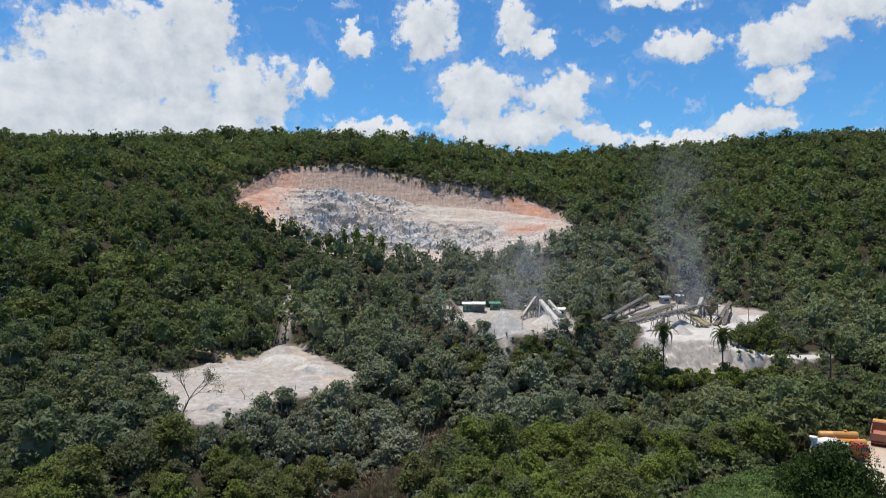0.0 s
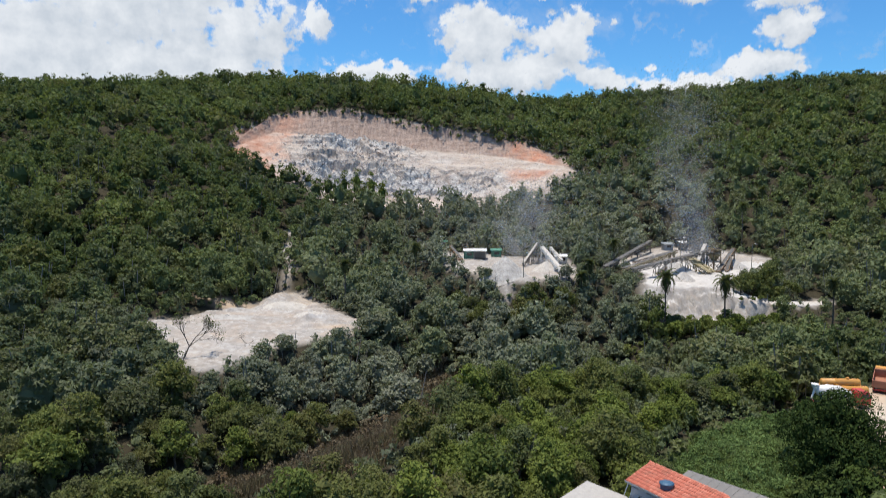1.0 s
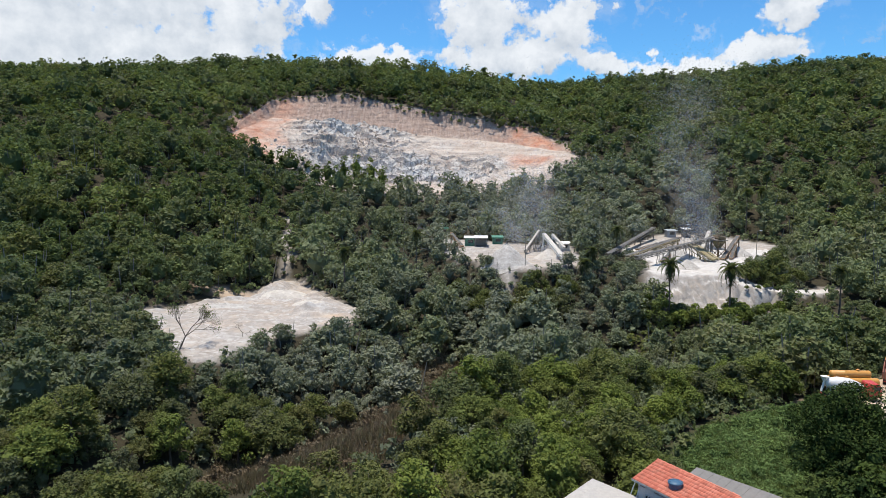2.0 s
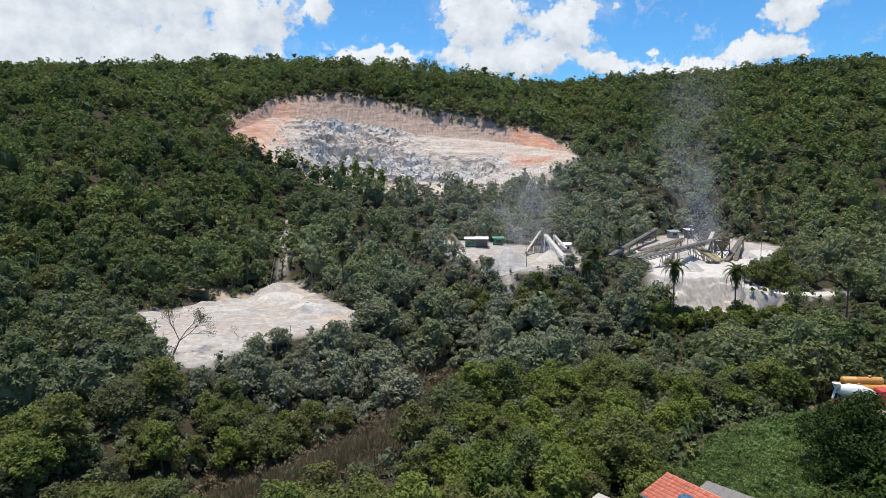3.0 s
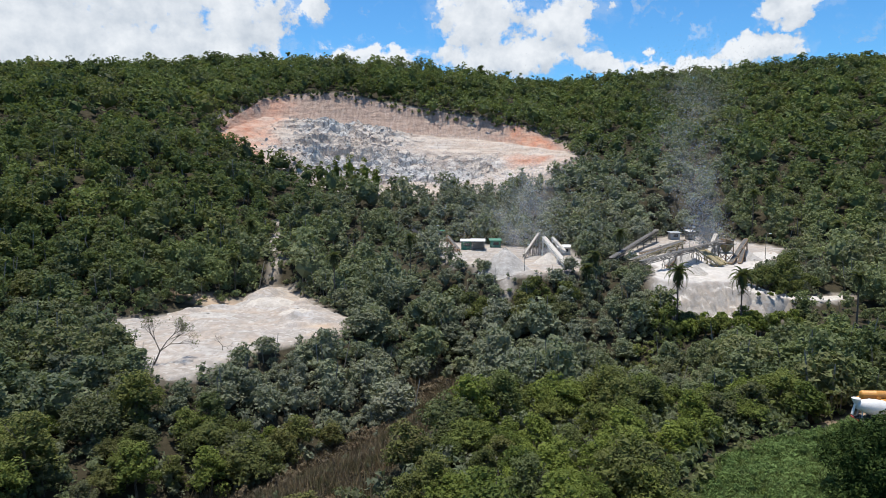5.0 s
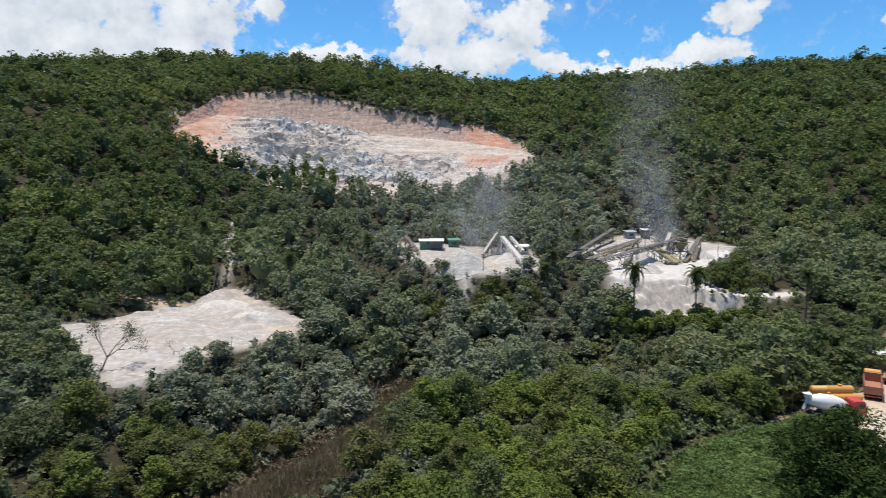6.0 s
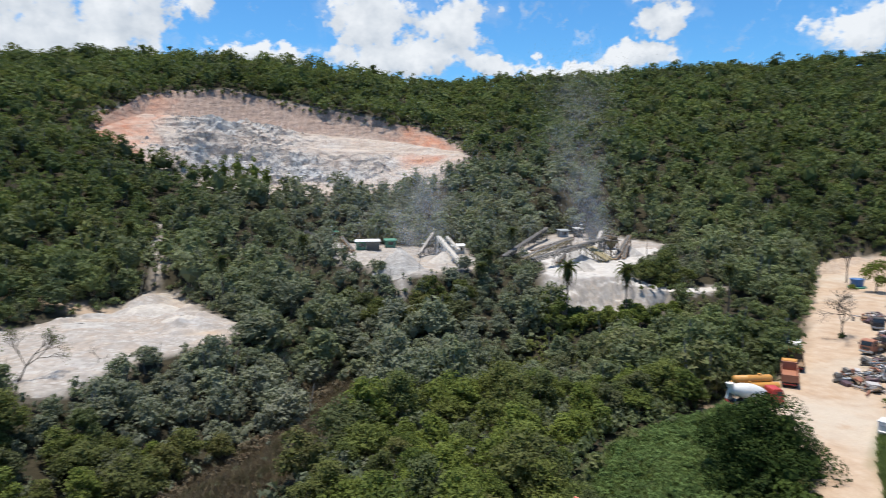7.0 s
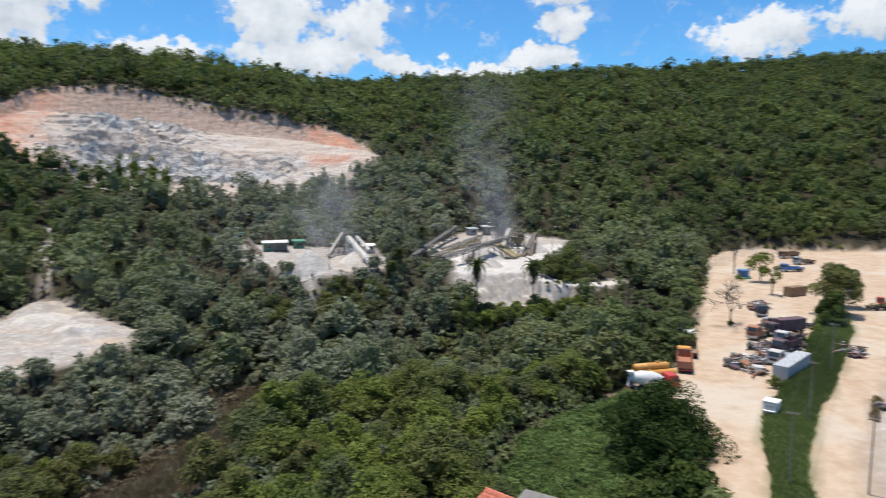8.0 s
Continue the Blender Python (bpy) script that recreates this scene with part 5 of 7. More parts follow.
def truck(x, y, yaw, load, paint, body_paint, label, length=8.4, tip=0.0):
    """A lorry: chassis rails, cab, wheels, and a body: tipper, drum, flat or box."""
    t = thing("lorry", pose(x, y, hz(x, y) + 0.02, 0, 0, yaw), label, "truck", "parked lorries")
    w = 2.45
    half = length / 2
    b = B()
    for s in (-0.42, 0.42):
        box(b, (-0.2, s, 0.85), (length - 0.6, 0.12, 0.26))
    for i in range(5):
        box(b, (-half + 0.8 + i * (length - 1.6) / 4, 0, 0.85), (0.12, 0.9, 0.2))
    part("chassis", b, DARK, t)
    cab(t, half - 1.1, w, paint)
    for ax in (half - 1.2, -half + 2.4, -half + 1.1):
        for s in (-1, 1):
            wheel(t, ax, s * (w / 2 - 0.2), 0.52, TRUCK_WHEEL)
    b0, b1 = -half, half - 2.3
    mid, lng = (b0 + b1) / 2, b1 - b0
    part("tank", tube(B(), (half - 3.0, 1.0, 0.75), (half - 4.0, 1.0, 0.75), 0.28, sides=12), GREY, t)
    part("rear_bar", box(B(), (-half + 0.05, 0, 0.75), (0.12, w * 0.9, 0.16)), RED, t)
    if load == "tipper":
        hinge = Matrix.Translation((b0 + 0.3, 0, 1.05)) @ Matrix.Rotation(-tip, 4, "Y") @ Matrix.Translation((-b0 - 0.3, 0, -1.05))
        b = box(B(), (mid, 0, 1.15), (lng, w, 0.14), None, 0.02)
        for s in (-1, 1):
            box(b, (mid, s * w / 2, 1.75), (lng, 0.10, 1.2), None, 0.02)
            for i in range(6):
                box(b, (b0 + 0.3 + i * (lng - 0.6) / 5, s * (w / 2 + 0.07), 1.7), (0.12, 0.10, 1.1))
        box(b, (b1, 0, 1.85), (0.1, w, 1.4), None, 0.02)
        box(b, (b1 + 0.4, 0, 2.6), (0.9, w, 0.1))
        b.transform(hinge)
        bed = part("tipper_body", b, body_paint, t)
        g = box(B(), (b0, 0, 1.75), (0.1, w - 0.12, 1.15), None, 0.02)
        g.transform(hinge)
        part("tailgate", g, body_paint, bed)
    elif load == "drum":
        prof = [(0.0, 0.55), (0.06, 0.72), (0.30, 1.12), (0.62, 1.16), (0.86, 0.80), (1.0, 0.45)]
        part("drum", lathe(B(), prof, (b0 + 0.2, 0, 2.75), (b1 - 0.1, 0, 1.95), 20), body_paint, t, "white tapered mixing drum")
        b = B()
        for s in (-1, 1):
            beam(b, (b0 + 0.7, s * 0.7, 0.95), (b0 + 0.8, s * 0.45, 2.2), 0.14)
        part("drum_stand", b, GREY, t)
        b = B()
        beam(b, (b0 + 0.1, 0, 3.2), (b0 - 0.35, 0, 1.3), 0.5, 0.12)
        part("chute", b, body_paint, t)
        part("hopper", tube(B(), (b0 + 0.05, 0, 3.0), (b0 + 0.05, 0, 3.7), 0.3, 0.62, 10), body_paint, t)
    elif load == "flat":
        part("flatbed", box(B(), (mid, 0, 1.1), (lng, w, 0.16), None, 0.02), body_paint, t)
        part("headboard", box(B(), (b1, 0, 1.7), (0.12, w, 1.1), None, 0.02), body_paint, t)
        for s in (-1, 1):
            part("side_board", box(B(), (mid, s * w / 2, 1.38), (lng - 0.1, 0.07, 0.42), None, 0.01), body_paint, t)
    elif load == "box":
        body = part("box_body", box(B(), (mid, 0, 2.25), (lng, w, 2.4), None, 0.05), body_paint, t)
        b = B()
        for i in range(8):
            for s in (-1, 1):
                box(b, (b0 + 0.3 + i * (lng - 0.6) / 7, s * (w / 2 + 0.012), 2.25), (0.10, 0.03, 2.2))
        part("side_ribs", b, body_paint, body)
        for s in (-0.5, 0.5):
            part("rear_door", box(B(), (b0 - 0.02, s * w / 2.1, 2.25), (0.05, w / 2.2, 2.2), None, 0.01), body_paint, body)
    return t


truck(63.4, 109.4, -4, "drum", RED, WHITE, "concrete mixer lorry with white drum and red cab", 8.2)
truck(76.4, 119.6, 56, "tipper", ORANGE, BRICK_RED, "rusty orange tipper lorry parked with its tail to the lane", 9.6)
truck(82.8, 126.8, 56, "flat", ORANGE, RUSTY, "old orange flatbed lorry in line at the lane's edge", 7.6)
truck(87.2, 133.6, 56, "box", WHITE, WHITE, "white box lorry at the edge of the woods", 7.0)
truck(120.6, 151.6, 234, "flat", DARK, MAROON, "dark lorry with a pale bumper facing down the lane", 8.4)
truck(106.8, 128.0, 205, "flat", DUSTY_WHITE, DARK, "white-cabbed flatbed lorry in the scrap row", 7.6)
truck(95.4, 117.2, 205, "flat", DUSTY_WHITE, GREY, "white-cabbed old lorry beside the container", 7.2)
truck(111.0, 133.4, 182, "box", MAROON, MAROON, "dull maroon box lorry in the scrap row", 9.0)
truck(101.4, 122.6, 200, "tipper", MAROON, MAROON, "derelict dark tipper lorry among scrap", 7.4)
truck(178.5, 204.0, 176, "flat", BLUE, BLUE, "blue flatbed lorry at the far end of the yard", 8.0)
truck(196.0, 217.0, 182, "flat", GREY, RUSTY, "grey lorry parked on the far side of the yard", 8.6)
truck(203.0, 232.0, 182, "tipper", RUSTY, RUSTY, "brown tipper lorry below the wooded slope", 8.4)
truck(-10.6, 283.0, 190, "tipper", RUSTY, STEEL, "dusty tipper lorry with raised body on the loading slab", 7.6, 0.62).location.z = hz(-10.8, 280.0) + 0.62


def tank_stack(x, y, yaw):
    t = thing("orange_tank_trailer", pose(x, y, hz(x, y), 0, 0, yaw), "long orange cylindrical tanks stacked on a dark trailer frame", "tank trailer")
    b = box(B(), (0, 0, 0.85), (7.8, 2.5, 0.3), None, 0.03)
    part("trailer_frame", b, DARK, t)
    for i, (sy, sz, r) in enumerate(((-0.68, 1.68, 0.66), (0.68, 1.68, 0.66), (0.0, 2.75, 0.62))):
        prof = [(0.0, r * 0.6), (0.015, r * 0.9), (0.04, r), (0.33, r), (0.335, r * 1.04), (0.345, r * 1.04), (0.35, r), (0.96, r), (0.985, r * 0.9), (1.0, r * 0.6)]
        k = part("tank", lathe(B(), prof, (-3.8, sy, sz), (3.5 - 0.5 * i, sy, sz), 18), ORANGE, t)
        part("hatch", tube(B(), (-1.5 + i, sy, sz + r - 0.05), (-1.5 + i, sy, sz + r + 0.2), 0.28, sides=10), ORANGE, k)
    for ax in (-2.9, -1.7, 2.6):
        for s in (-1, 1):
            wheel(t, ax, s * 1.02, 0.52, TRUCK_WHEEL)
    return t


tank_stack(66.3, 113.6, -3)


def container(x, y, yaw, length, paint, roof, label):
    t = thing("shipping_container", pose(x, y, hz(x, y), 0, 0, yaw), label, "container")
    w, h = 2.44, 2.6
    for s in (-1, 1):
        b = B()
        n = int(length / 0.28)
        pts = []
        for i in range(n + 1):
            px = -length / 2 + length * i / n
            pts.append((px, s * (w / 2 - (0.05 if i % 2 else 0.0))))
        lo = [b.verts.new((px, py, 0.16)) for px, py in pts]
        hi = [b.verts.new((px, py, h - 0.1)) for px, py in pts]
        for i in range(n):
            b.faces.new((lo[i], lo[i + 1], hi[i + 1], hi[i]))
        part("side_wall", b, paint, t)
    for s in (-1, 1):
        part("end_wall", box(B(), (s * (length / 2 - 0.06), 0, h / 2), (0.08, w - 0.12, h - 0.2)), paint, t)
        for q in (-1, 1):
            part("corner_post", box(B(), (s * (length / 2 - 0.03), q * (w / 2 - 0.03), h / 2), (0.14, 0.14, h), None, 0.01), paint, t)
    for s in (-1, 1):
        part("bottom_rail", box(B(), (0, s * (w / 2 - 0.02), 0.08), (length, 0.1, 0.16)), paint, t)
    b = box(B(), (0, 0, h), (length, w, 0.08), None, 0.015)
    for i in range(int(length / 0.6)):
        box(b, (-length / 2 + 0.3 + i * 0.6, 0, h + 0.05), (0.22, w - 0.3, 0.03))
    part("roof", b, roof, t, "pale weathered corrugated roof")
    for s in (-0.58, 0.58):
        d = part("door", box(B(), (-length / 2 - 0.03, s, h / 2), (0.05, 1.1, h - 0.3), None, 0.01), paint, t)
        part("lock_rod", tube(B(), (-length / 2 - 0.08, s + 0.2, 0.3), (-length / 2 - 0.08, s + 0.2, h - 0.3), 0.025, sides=6), STEEL, d)
    return t


CONT_TOP = plain("pale_container_roof", (0.50, 0.51, 0.51), 0.6, 0.2, 0.3, 0.5)
container(91.8, 110.8, 30, 12.2, GREY, CONT_TOP, "long grey-blue shipping container with a pale roof beside the grass strip")
container(146.5, 168.5, 8, 6.0, RUSTY, RUSTY, "rust-brown shipping container at the far end of the yard")


def kiosk(x, y, yaw):
    t = thing("trailer_kiosk", pose(x, y, hz(x, y), 0, 0, yaw), "small white trailer kiosk standing on bricks beside the lane", "kiosk")
    part("body", box(B(), (0, 0, 1.2), (2.3, 1.9, 1.7), None, 0.06), WHITE, t)
    part("roof", box(B(), (0.1, 0, 2.12), (2.6, 2.1, 0.12), Matrix.Rotation(0.05, 4, "Y"), 0.03), WHITE, t)
    part("hatch", box(B(), (-1.17, 0, 1.35), (0.05, 1.2, 0.7), None, 0.01), GREY, t)
    part("shelf", box(B(), (-1.4, 0, 0.95), (0.5, 1.5, 0.06)), WHITE, t)
    for sx in (-0.8, 0.8):
        for sy in (-0.6, 0.6):
            part("prop", box(B(), (sx, sy, 0.15), (0.3, 0.3, 0.5)), CONCRETE, t)
    return t


kiosk(74.0, 95.6, 35)



def loader(x, y, yaw):
    t = thing("wheel_loader", pose(x, y, hz(x, y), 0, 0, yaw), "yellow and red wheel loader parked on the far lane", "wheel loader")
    part("engine_body", box(B(), (-1.5, 0, 1.6), (2.4, 1.7, 1.1), None, 0.12), YELLOW, t)
    part("front_frame", box(B(), (1.1, 0, 1.1), (2.0, 1.0, 0.7), None, 0.08), YELLOW, t)
    c = part("cab", box(B(), (-0.1, 0, 2.5), (1.4, 1.5, 1.5), None, 0.08), RED, t)
    for s in (-1, 1):
        part("side_window", box(B(), (-0.1, s * 0.75, 2.7), (1.1, 0.05, 0.8), None, 0.02), GLASS, c)
    part("windscreen", box(B(), (0.6, 0, 2.7), (0.05, 1.2, 0.8), None, 0.02), GLASS, c)
    for s in (-0.45, 0.45):
        part("lift_arm", beam(B(), (0.9, s, 1.6), (2.9, s, 0.7), 0.18, 0.3), YELLOW, t)
    b = B()
    for p, q in (((3.6, 0, 0.15), (2.9, 0, 0.1)), ((2.9, 0, 0.1), (2.7, 0, 0.7)), ((2.7, 0, 0.7), (3.0, 0, 1.2))):
        beam(b, p, q, 2.6, 0.08)
    part("bucket", b, STEEL, t)
    for ax in (-1.7, 1.3):
        for s in (-1, 1):
            wheel(t, ax, s * 1.05, 0.75, LOADER_WHEEL)
    return t


loader(152.8, 147.6, 165)


def scrap(x, y, yaw, lx, ly, n, seed, label):
    """A loose pile of cut beams, plates, drums and axles."""
    r = random.Random(seed)
    t = thing("scrap_pile", pose(x, y, hz(x, y), 0, 0, yaw), label, "scrap pile", "scrap piles")
    mats = (RUSTY, DARK, MAROON, GREY, STEEL, DUSTY_WHITE, BRICK_RED)
    for i in range(n):
        px, py = r.uniform(-lx, lx), r.uniform(-ly, ly)
        up = 0.15 + 0.9 * r.random() * (1 - abs(px) / lx)
        kind = r.choice(("beam", "plate", "drum", "wheel"))
        if kind == "beam":
            a = r.uniform(0, 6.28)
            l = r.uniform(0.8, 2.2)
            part("beam", beam(B(), (px - l * math.cos(a), py - l * math.sin(a), up + r.uniform(-0.1, 0.3)), (px + l * math.cos(a), py + l * math.sin(a), up + r.uniform(0, 0.5)), 0.2, 0.25), r.choice(mats), t)
        elif kind == "plate":
            part("plate", box(B(), (px, py, up + 0.2), (r.uniform(0.8, 2.2), r.uniform(0.6, 1.6), r.uniform(0.08, 0.9)), Matrix.Rotation(r.uniform(-0.5, 0.5), 4, "X") @ Matrix.Rotation(r.uniform(0, 3), 4, "Z"), 0.02), r.choice(mats), t)
        elif kind == "drum":
            part("drum", tube(B(), (px, py, 0.0), (px + r.uniform(-0.2, 0.2), py, 0.95), 0.32, sides=10), r.choice(mats), t)
        else:
            w = part("tyre", TRUCK_WHEEL[0], None, t)
            w.matrix_basis = pose(px, py, 0.25 + up * 0.4, 90 + r.uniform(-25, 25), r.uniform(-20, 20), r.uniform(0, 180))
    return t


scrap(89.6, 118.6, 30, 3.4, 2.8, 48, 3, "pile of rusty axles, tyres and plates beside the lane")
scrap(99.0, 124.6, 30, 4.2, 2.8, 50, 5, "heap of mixed scrap metal between derelict lorries")
scrap(112.0, 138.4, 30, 4.5, 2.6, 36, 7, "long heap of dark scrap and wooden beams")
scrap(113.2, 119.0, 40, 4.6, 2.2, 40, 9, "brown scrap pile on the far lane beside the grass strip")
scrap(86.0, 116.6, 20, 2.2, 1.8, 20, 11, "small pile of tyres and cut steel")
scrap(125.0, 158.0, 20, 4.0, 2.2, 26, 13, "scattered scrap behind the white lorry")
scrap(96.4, 120.6, 30, 3.4, 2.4, 44, 17, "jumble of axles and engine parts behind the container")
scrap(106.0, 126.0, 30, 4.2, 2.6, 48, 19, "row of dismantled cabs and rims")
scrap(117.0, 143.0, 30, 4.0, 2.4, 28, 21, "stacked timber and steel offcuts")
truck(104.0, 133.0, 205, "flat", BRICK_RED, RUSTY, "rusty red stripped-down lorry in the scrap row", 6.8)
scrap(86.4, 113.2, 25, 2.4, 1.6, 20, 23, "rims, tyres and a bent bumper by the container")
scrap(110.0, 130.0, 35, 3.4, 1.6, 24, 25, "dark jumble of cut chassis rails")
scrap(120.0, 138.0, 35, 3.0, 2.0, 22, 27, "pile of old tyres and drums under the trees")
scrap(128.0, 160.0, 15, 4.0, 2.4, 26, 29, "rusty plates and pipes near the rust-brown container")
scrap(92.0, 92.0, 30, 1.8, 1.4, 14, 15, "small tangle of pipes and rims at the roadside")


def water_tank(x, y, r, h, lift, label, paint=None):
    t = thing("water_tank", pose(x, y, lift), label, "water tank", "water tanks")
    p = paint or BLUE
    part("body", lathe(B(), [(0.0, r * 0.84), (0.06, r * 0.86), (0.9, r), (1.0, r)], (0, 0, 0), (0, 0, h), 22), p, t)
    lid = part("lid", lathe(B(), [(0.0, r * 1.06), (0.3, r * 1.06), (0.65, r * 0.7), (1.0, r * 0.25)], (0, 0, h - 0.02), (0, 0, h + 0.22), 22), p, t)
    for i in range(8):
        a = i * math.pi / 4
        part("rib", beam(B(), (0.2 * r * math.cos(a), 0.2 * r * math.sin(a), h + 0.22), (r * math.cos(a), r * math.sin(a), h + 0.08), 0.06, 0.05), p, lid)
    return t


water_tank(154.0, 198.0, 1.9, 2.1, hz(154, 198) + 0.5, "large blue round tank on a green plinth in the yard")
plinth = thing("tank_plinth", pose(154.0, 198.0, hz(154, 198)), "low green-painted plinth under the blue tank", "plinth")
part("base", lathe(B(), [(0.0, 2.6), (0.8, 2.5), (1.0, 2.4)], (0, 0, -0.2), (0, 0, 0.5), 20), GREEN, plinth)


def utility_pole(x, y, h, yaw):
    t = thing("utility_pole", pose(x, y, hz(x, y), 0, 0, yaw), "thin dark grey utility pole with a cross-arm on the roadside", "utility pole", "utility poles")
    part("pole", tube(B(), (0, 0, -0.4), (0, 0, h), 0.11, 0.07, 10), STEEL, t)
    arm = part("crossarm", box(B(), (0, 0, h - 0.5), (1.3, 0.09, 0.1)), RUSTY, t)
    for s in (-0.55, -0.2, 0.2, 0.55):
        part("insulator", tube(B(), (s, 0, h - 0.44), (s, 0, h - 0.22), 0.05, 0.03, 6), WHITE, arm)
    return t


POLES = ((59.1, 76.1, 9.0), (76.4, 91.1, 9.0), (99.0, 109.5, 9.0), (128.0, 134.0, 9.0))
for x, y, h in POLES:
    utility_pole(x, y, h, -42)
utility_pole(66.0, 72.0, 9.0, -42)
for i in range(len(POLES) - 1):
    (x0, y0, h0), (x1, y1, h1) = POLES[i], POLES[i + 1]
    for off in (-0.9, 0.9):
        cu = bpy.data.curves.new("wire", "CURVE")
        cu.dimensions, cu.bevel_depth, cu.bevel_resolution = "3D", 0.02, 1
        sp = cu.splines.new("POLY")
        sp.points.add(12)
        dx, dy = off * math.cos(radians(-42)), off * math.sin(radians(-42))
        for k in range(13):
            u = k / 12
            z = (hz(x0, y0) + h0 - 0.22) * (1 - u) + (hz(x1, y1) + h1 - 0.22) * u - 1.2 * 4 * u * (1 - u)
            sp.points[k].co = (x0 + (x1 - x0) * u + dx, y0 + (y1 - y0) * u + dy, z, 1)
        cu.materials.append(DARK)
        tagged(new("overhead_wire", cu), "thin black overhead wire strung between utility poles", "wire", "overhead wires")


# ---- houses ----
def tile_material():
    k = Mat("clay_tiles")
    r = k.obj.outputs["Random"]
    n, m = k.noise(0.9, 5, 0.6), k.noise(7.0, 4)
    col = k.ramp(r, (0.0, (0.44, 0.115, 0.07)), (0.5, (0.53, 0.155, 0.095)), (1.0, (0.58, 0.20, 0.13)))
    col = k.mix(k.ramp(n, (0.52, 0.0), (0.7, 0.6)), col, (0.20, 0.10, 0.065))
    col = k.mix(k.ramp(m, (0.5, 0.0), (0.8, 0.3)), col, (0.30, 0.16, 0.10))
    k.bump(m, 0.3, 0.02)
    return k.set(col, 0.85)


TILE = tile_material()
TANK_BLUE = plain("weathered_blue_plastic", (0.045, 0.12, 0.20), 0.5, 0.0, 0.3, 0.9, (0.12, 0.14, 0.16))
PLASTER = plain("grey_plaster", (0.50, 0.48, 0.46), 0.9, 0.0, 0.4, 0.5, (0.30, 0.25, 0.2), 0.3)
FIBRE = plain("fibre_cement", (0.185, 0.175, 0.165), 0.9, 0.0, 0.45, 0.35, (0.25, 0.22, 0.2), 0.3)
PALE_ROOF = plain("pale_sheet_roof", (0.40, 0.375, 0.345), 0.75, 0.0, 0.35, 0.3, (0.42, 0.37, 0.32), 0.2)
BRICK = plain("red_brick_wall", (0.33, 0.14, 0.085), 0.9, 0.0, 0.4, 1.5, (0.25, 0.2, 0.17), 0.5)

# red-roofed house; local x runs along the ridge, -y down the tiled slope
HOUSE_L, HOUSE_W, EAVE, RIDGE = 10.0, 3.8, 7.5, 8.7
hyaw = math.degrees(math.atan2(-8.4, 5.3))
hx, hy = 23.3, 76.7
hzero = -7.2
house = thing("house", pose(hx, hy, hzero, 0, 0, hyaw), "two-storey grey plastered house with a red clay tile roof", "house")
for nm, c, s, mat in (("front_wall", (HOUSE_L / 2, -HOUSE_W + 0.5, EAVE / 2 - 0.6), (HOUSE_L - 0.8, 0.2, EAVE), PLASTER), ("back_wall", (HOUSE_L / 2, -0.2, RIDGE / 2 - 0.8), (HOUSE_L - 0.8, 0.2, RIDGE - 0.2), PLASTER)):
    if nm == "back_wall":
        part(nm, box(B(), c, s), mat, house)
        continue
    # the front wall is built round its openings
    wins = ((1.3, 1.2), (4.2, 1.2), (7.4, 1.2))
    y = c[1]
    b = B()
    x0 = 0.4
    for wx, ww in wins:
        box(b, ((x0 + wx) / 2, y, EAVE / 2 - 0.6), (wx - x0, 0.2, EAVE))
        box(b, (wx + ww / 2, y, 2.2), (ww, 0.2, 5.6))
        box(b, (wx + ww / 2, y, EAVE - 0.72), (ww, 0.2, 0.96))
        x0 = wx + ww
    box(b, ((x0 + HOUSE_L - 0.4) / 2, y, EAVE / 2 - 0.6), (HOUSE_L - 0.4 - x0, 0.2, EAVE))
    part(nm, b, mat, house)
    for wx, ww in wins:
        win = part("window", box(B(), (wx + ww / 2, y + 0.02, 5.62), (ww, 0.05, 1.24)), GLASS, house)
        b = B()
        for dx in (0, ww / 3, 2 * ww / 3, ww):
            box(b, (wx + dx, y - 0.05, 5.62), (0.06, 0.08, 1.24))
        for dz in (5.03, 6.21):
            box(b, (wx + ww / 2, y - 0.05, dz), (ww, 0.08, 0.06))
        part("window_frame", b, WHITE, win)
        part("sill", box(B(), (wx + ww / 2, y - 0.12, 4.96), (ww + 0.2, 0.25, 0.08)), CONCRETE, win)
for gx, mat in ((0.4, PLASTER), (HOUSE_L - 0.4, BRICK)):
    b = B()
    prof = [(-HOUSE_W + 0.5, -1.0), (-0.2, -1.0), (-0.2, RIDGE - 0.15), (-HOUSE_W + 0.5, EAVE + 0.0)]
    r0 = [b.verts.new((gx - 0.1, py, pz)) for py, pz in prof]
    r1 = [b.verts.new((gx + 0.1, py, pz)) for py, pz in prof]
    b.faces.new(r0[::-1])
    b.faces.new(r1)
    for i in range(4):
        j = (i + 1) % 4
        b.faces.new((r0[i], r0[j], r1[j], r1[i]))
    part("gable_wall", b, mat, house)
slope = math.atan2(RIDGE - EAVE, HOUSE_W)
roof = part("roof", box(B(), (HOUSE_L / 2, -HOUSE_W / 2, (RIDGE + EAVE) / 2 - 0.04), (HOUSE_L + 0.3, HOUSE_W / math.cos(slope), 0.08), Matrix.Rotation(slope, 4, "X")), TILE, house)
part("gutter_board", box(B(), (HOUSE_L / 2, -HOUSE_W - 0.05, EAVE - 0.06), (HOUSE_L + 0.3, 0.06, 0.22)), CONCRETE, house)
b = B()
for k in range(2):
    beam(b, (0.05, -HOUSE_W + 0.4 + k * 0.9, EAVE - 0.1), (-0.5 + k * 0.9, -HOUSE_W - 0.1, EAVE - 2.6), 0.09)
part("pipe", b, WHITE, house)
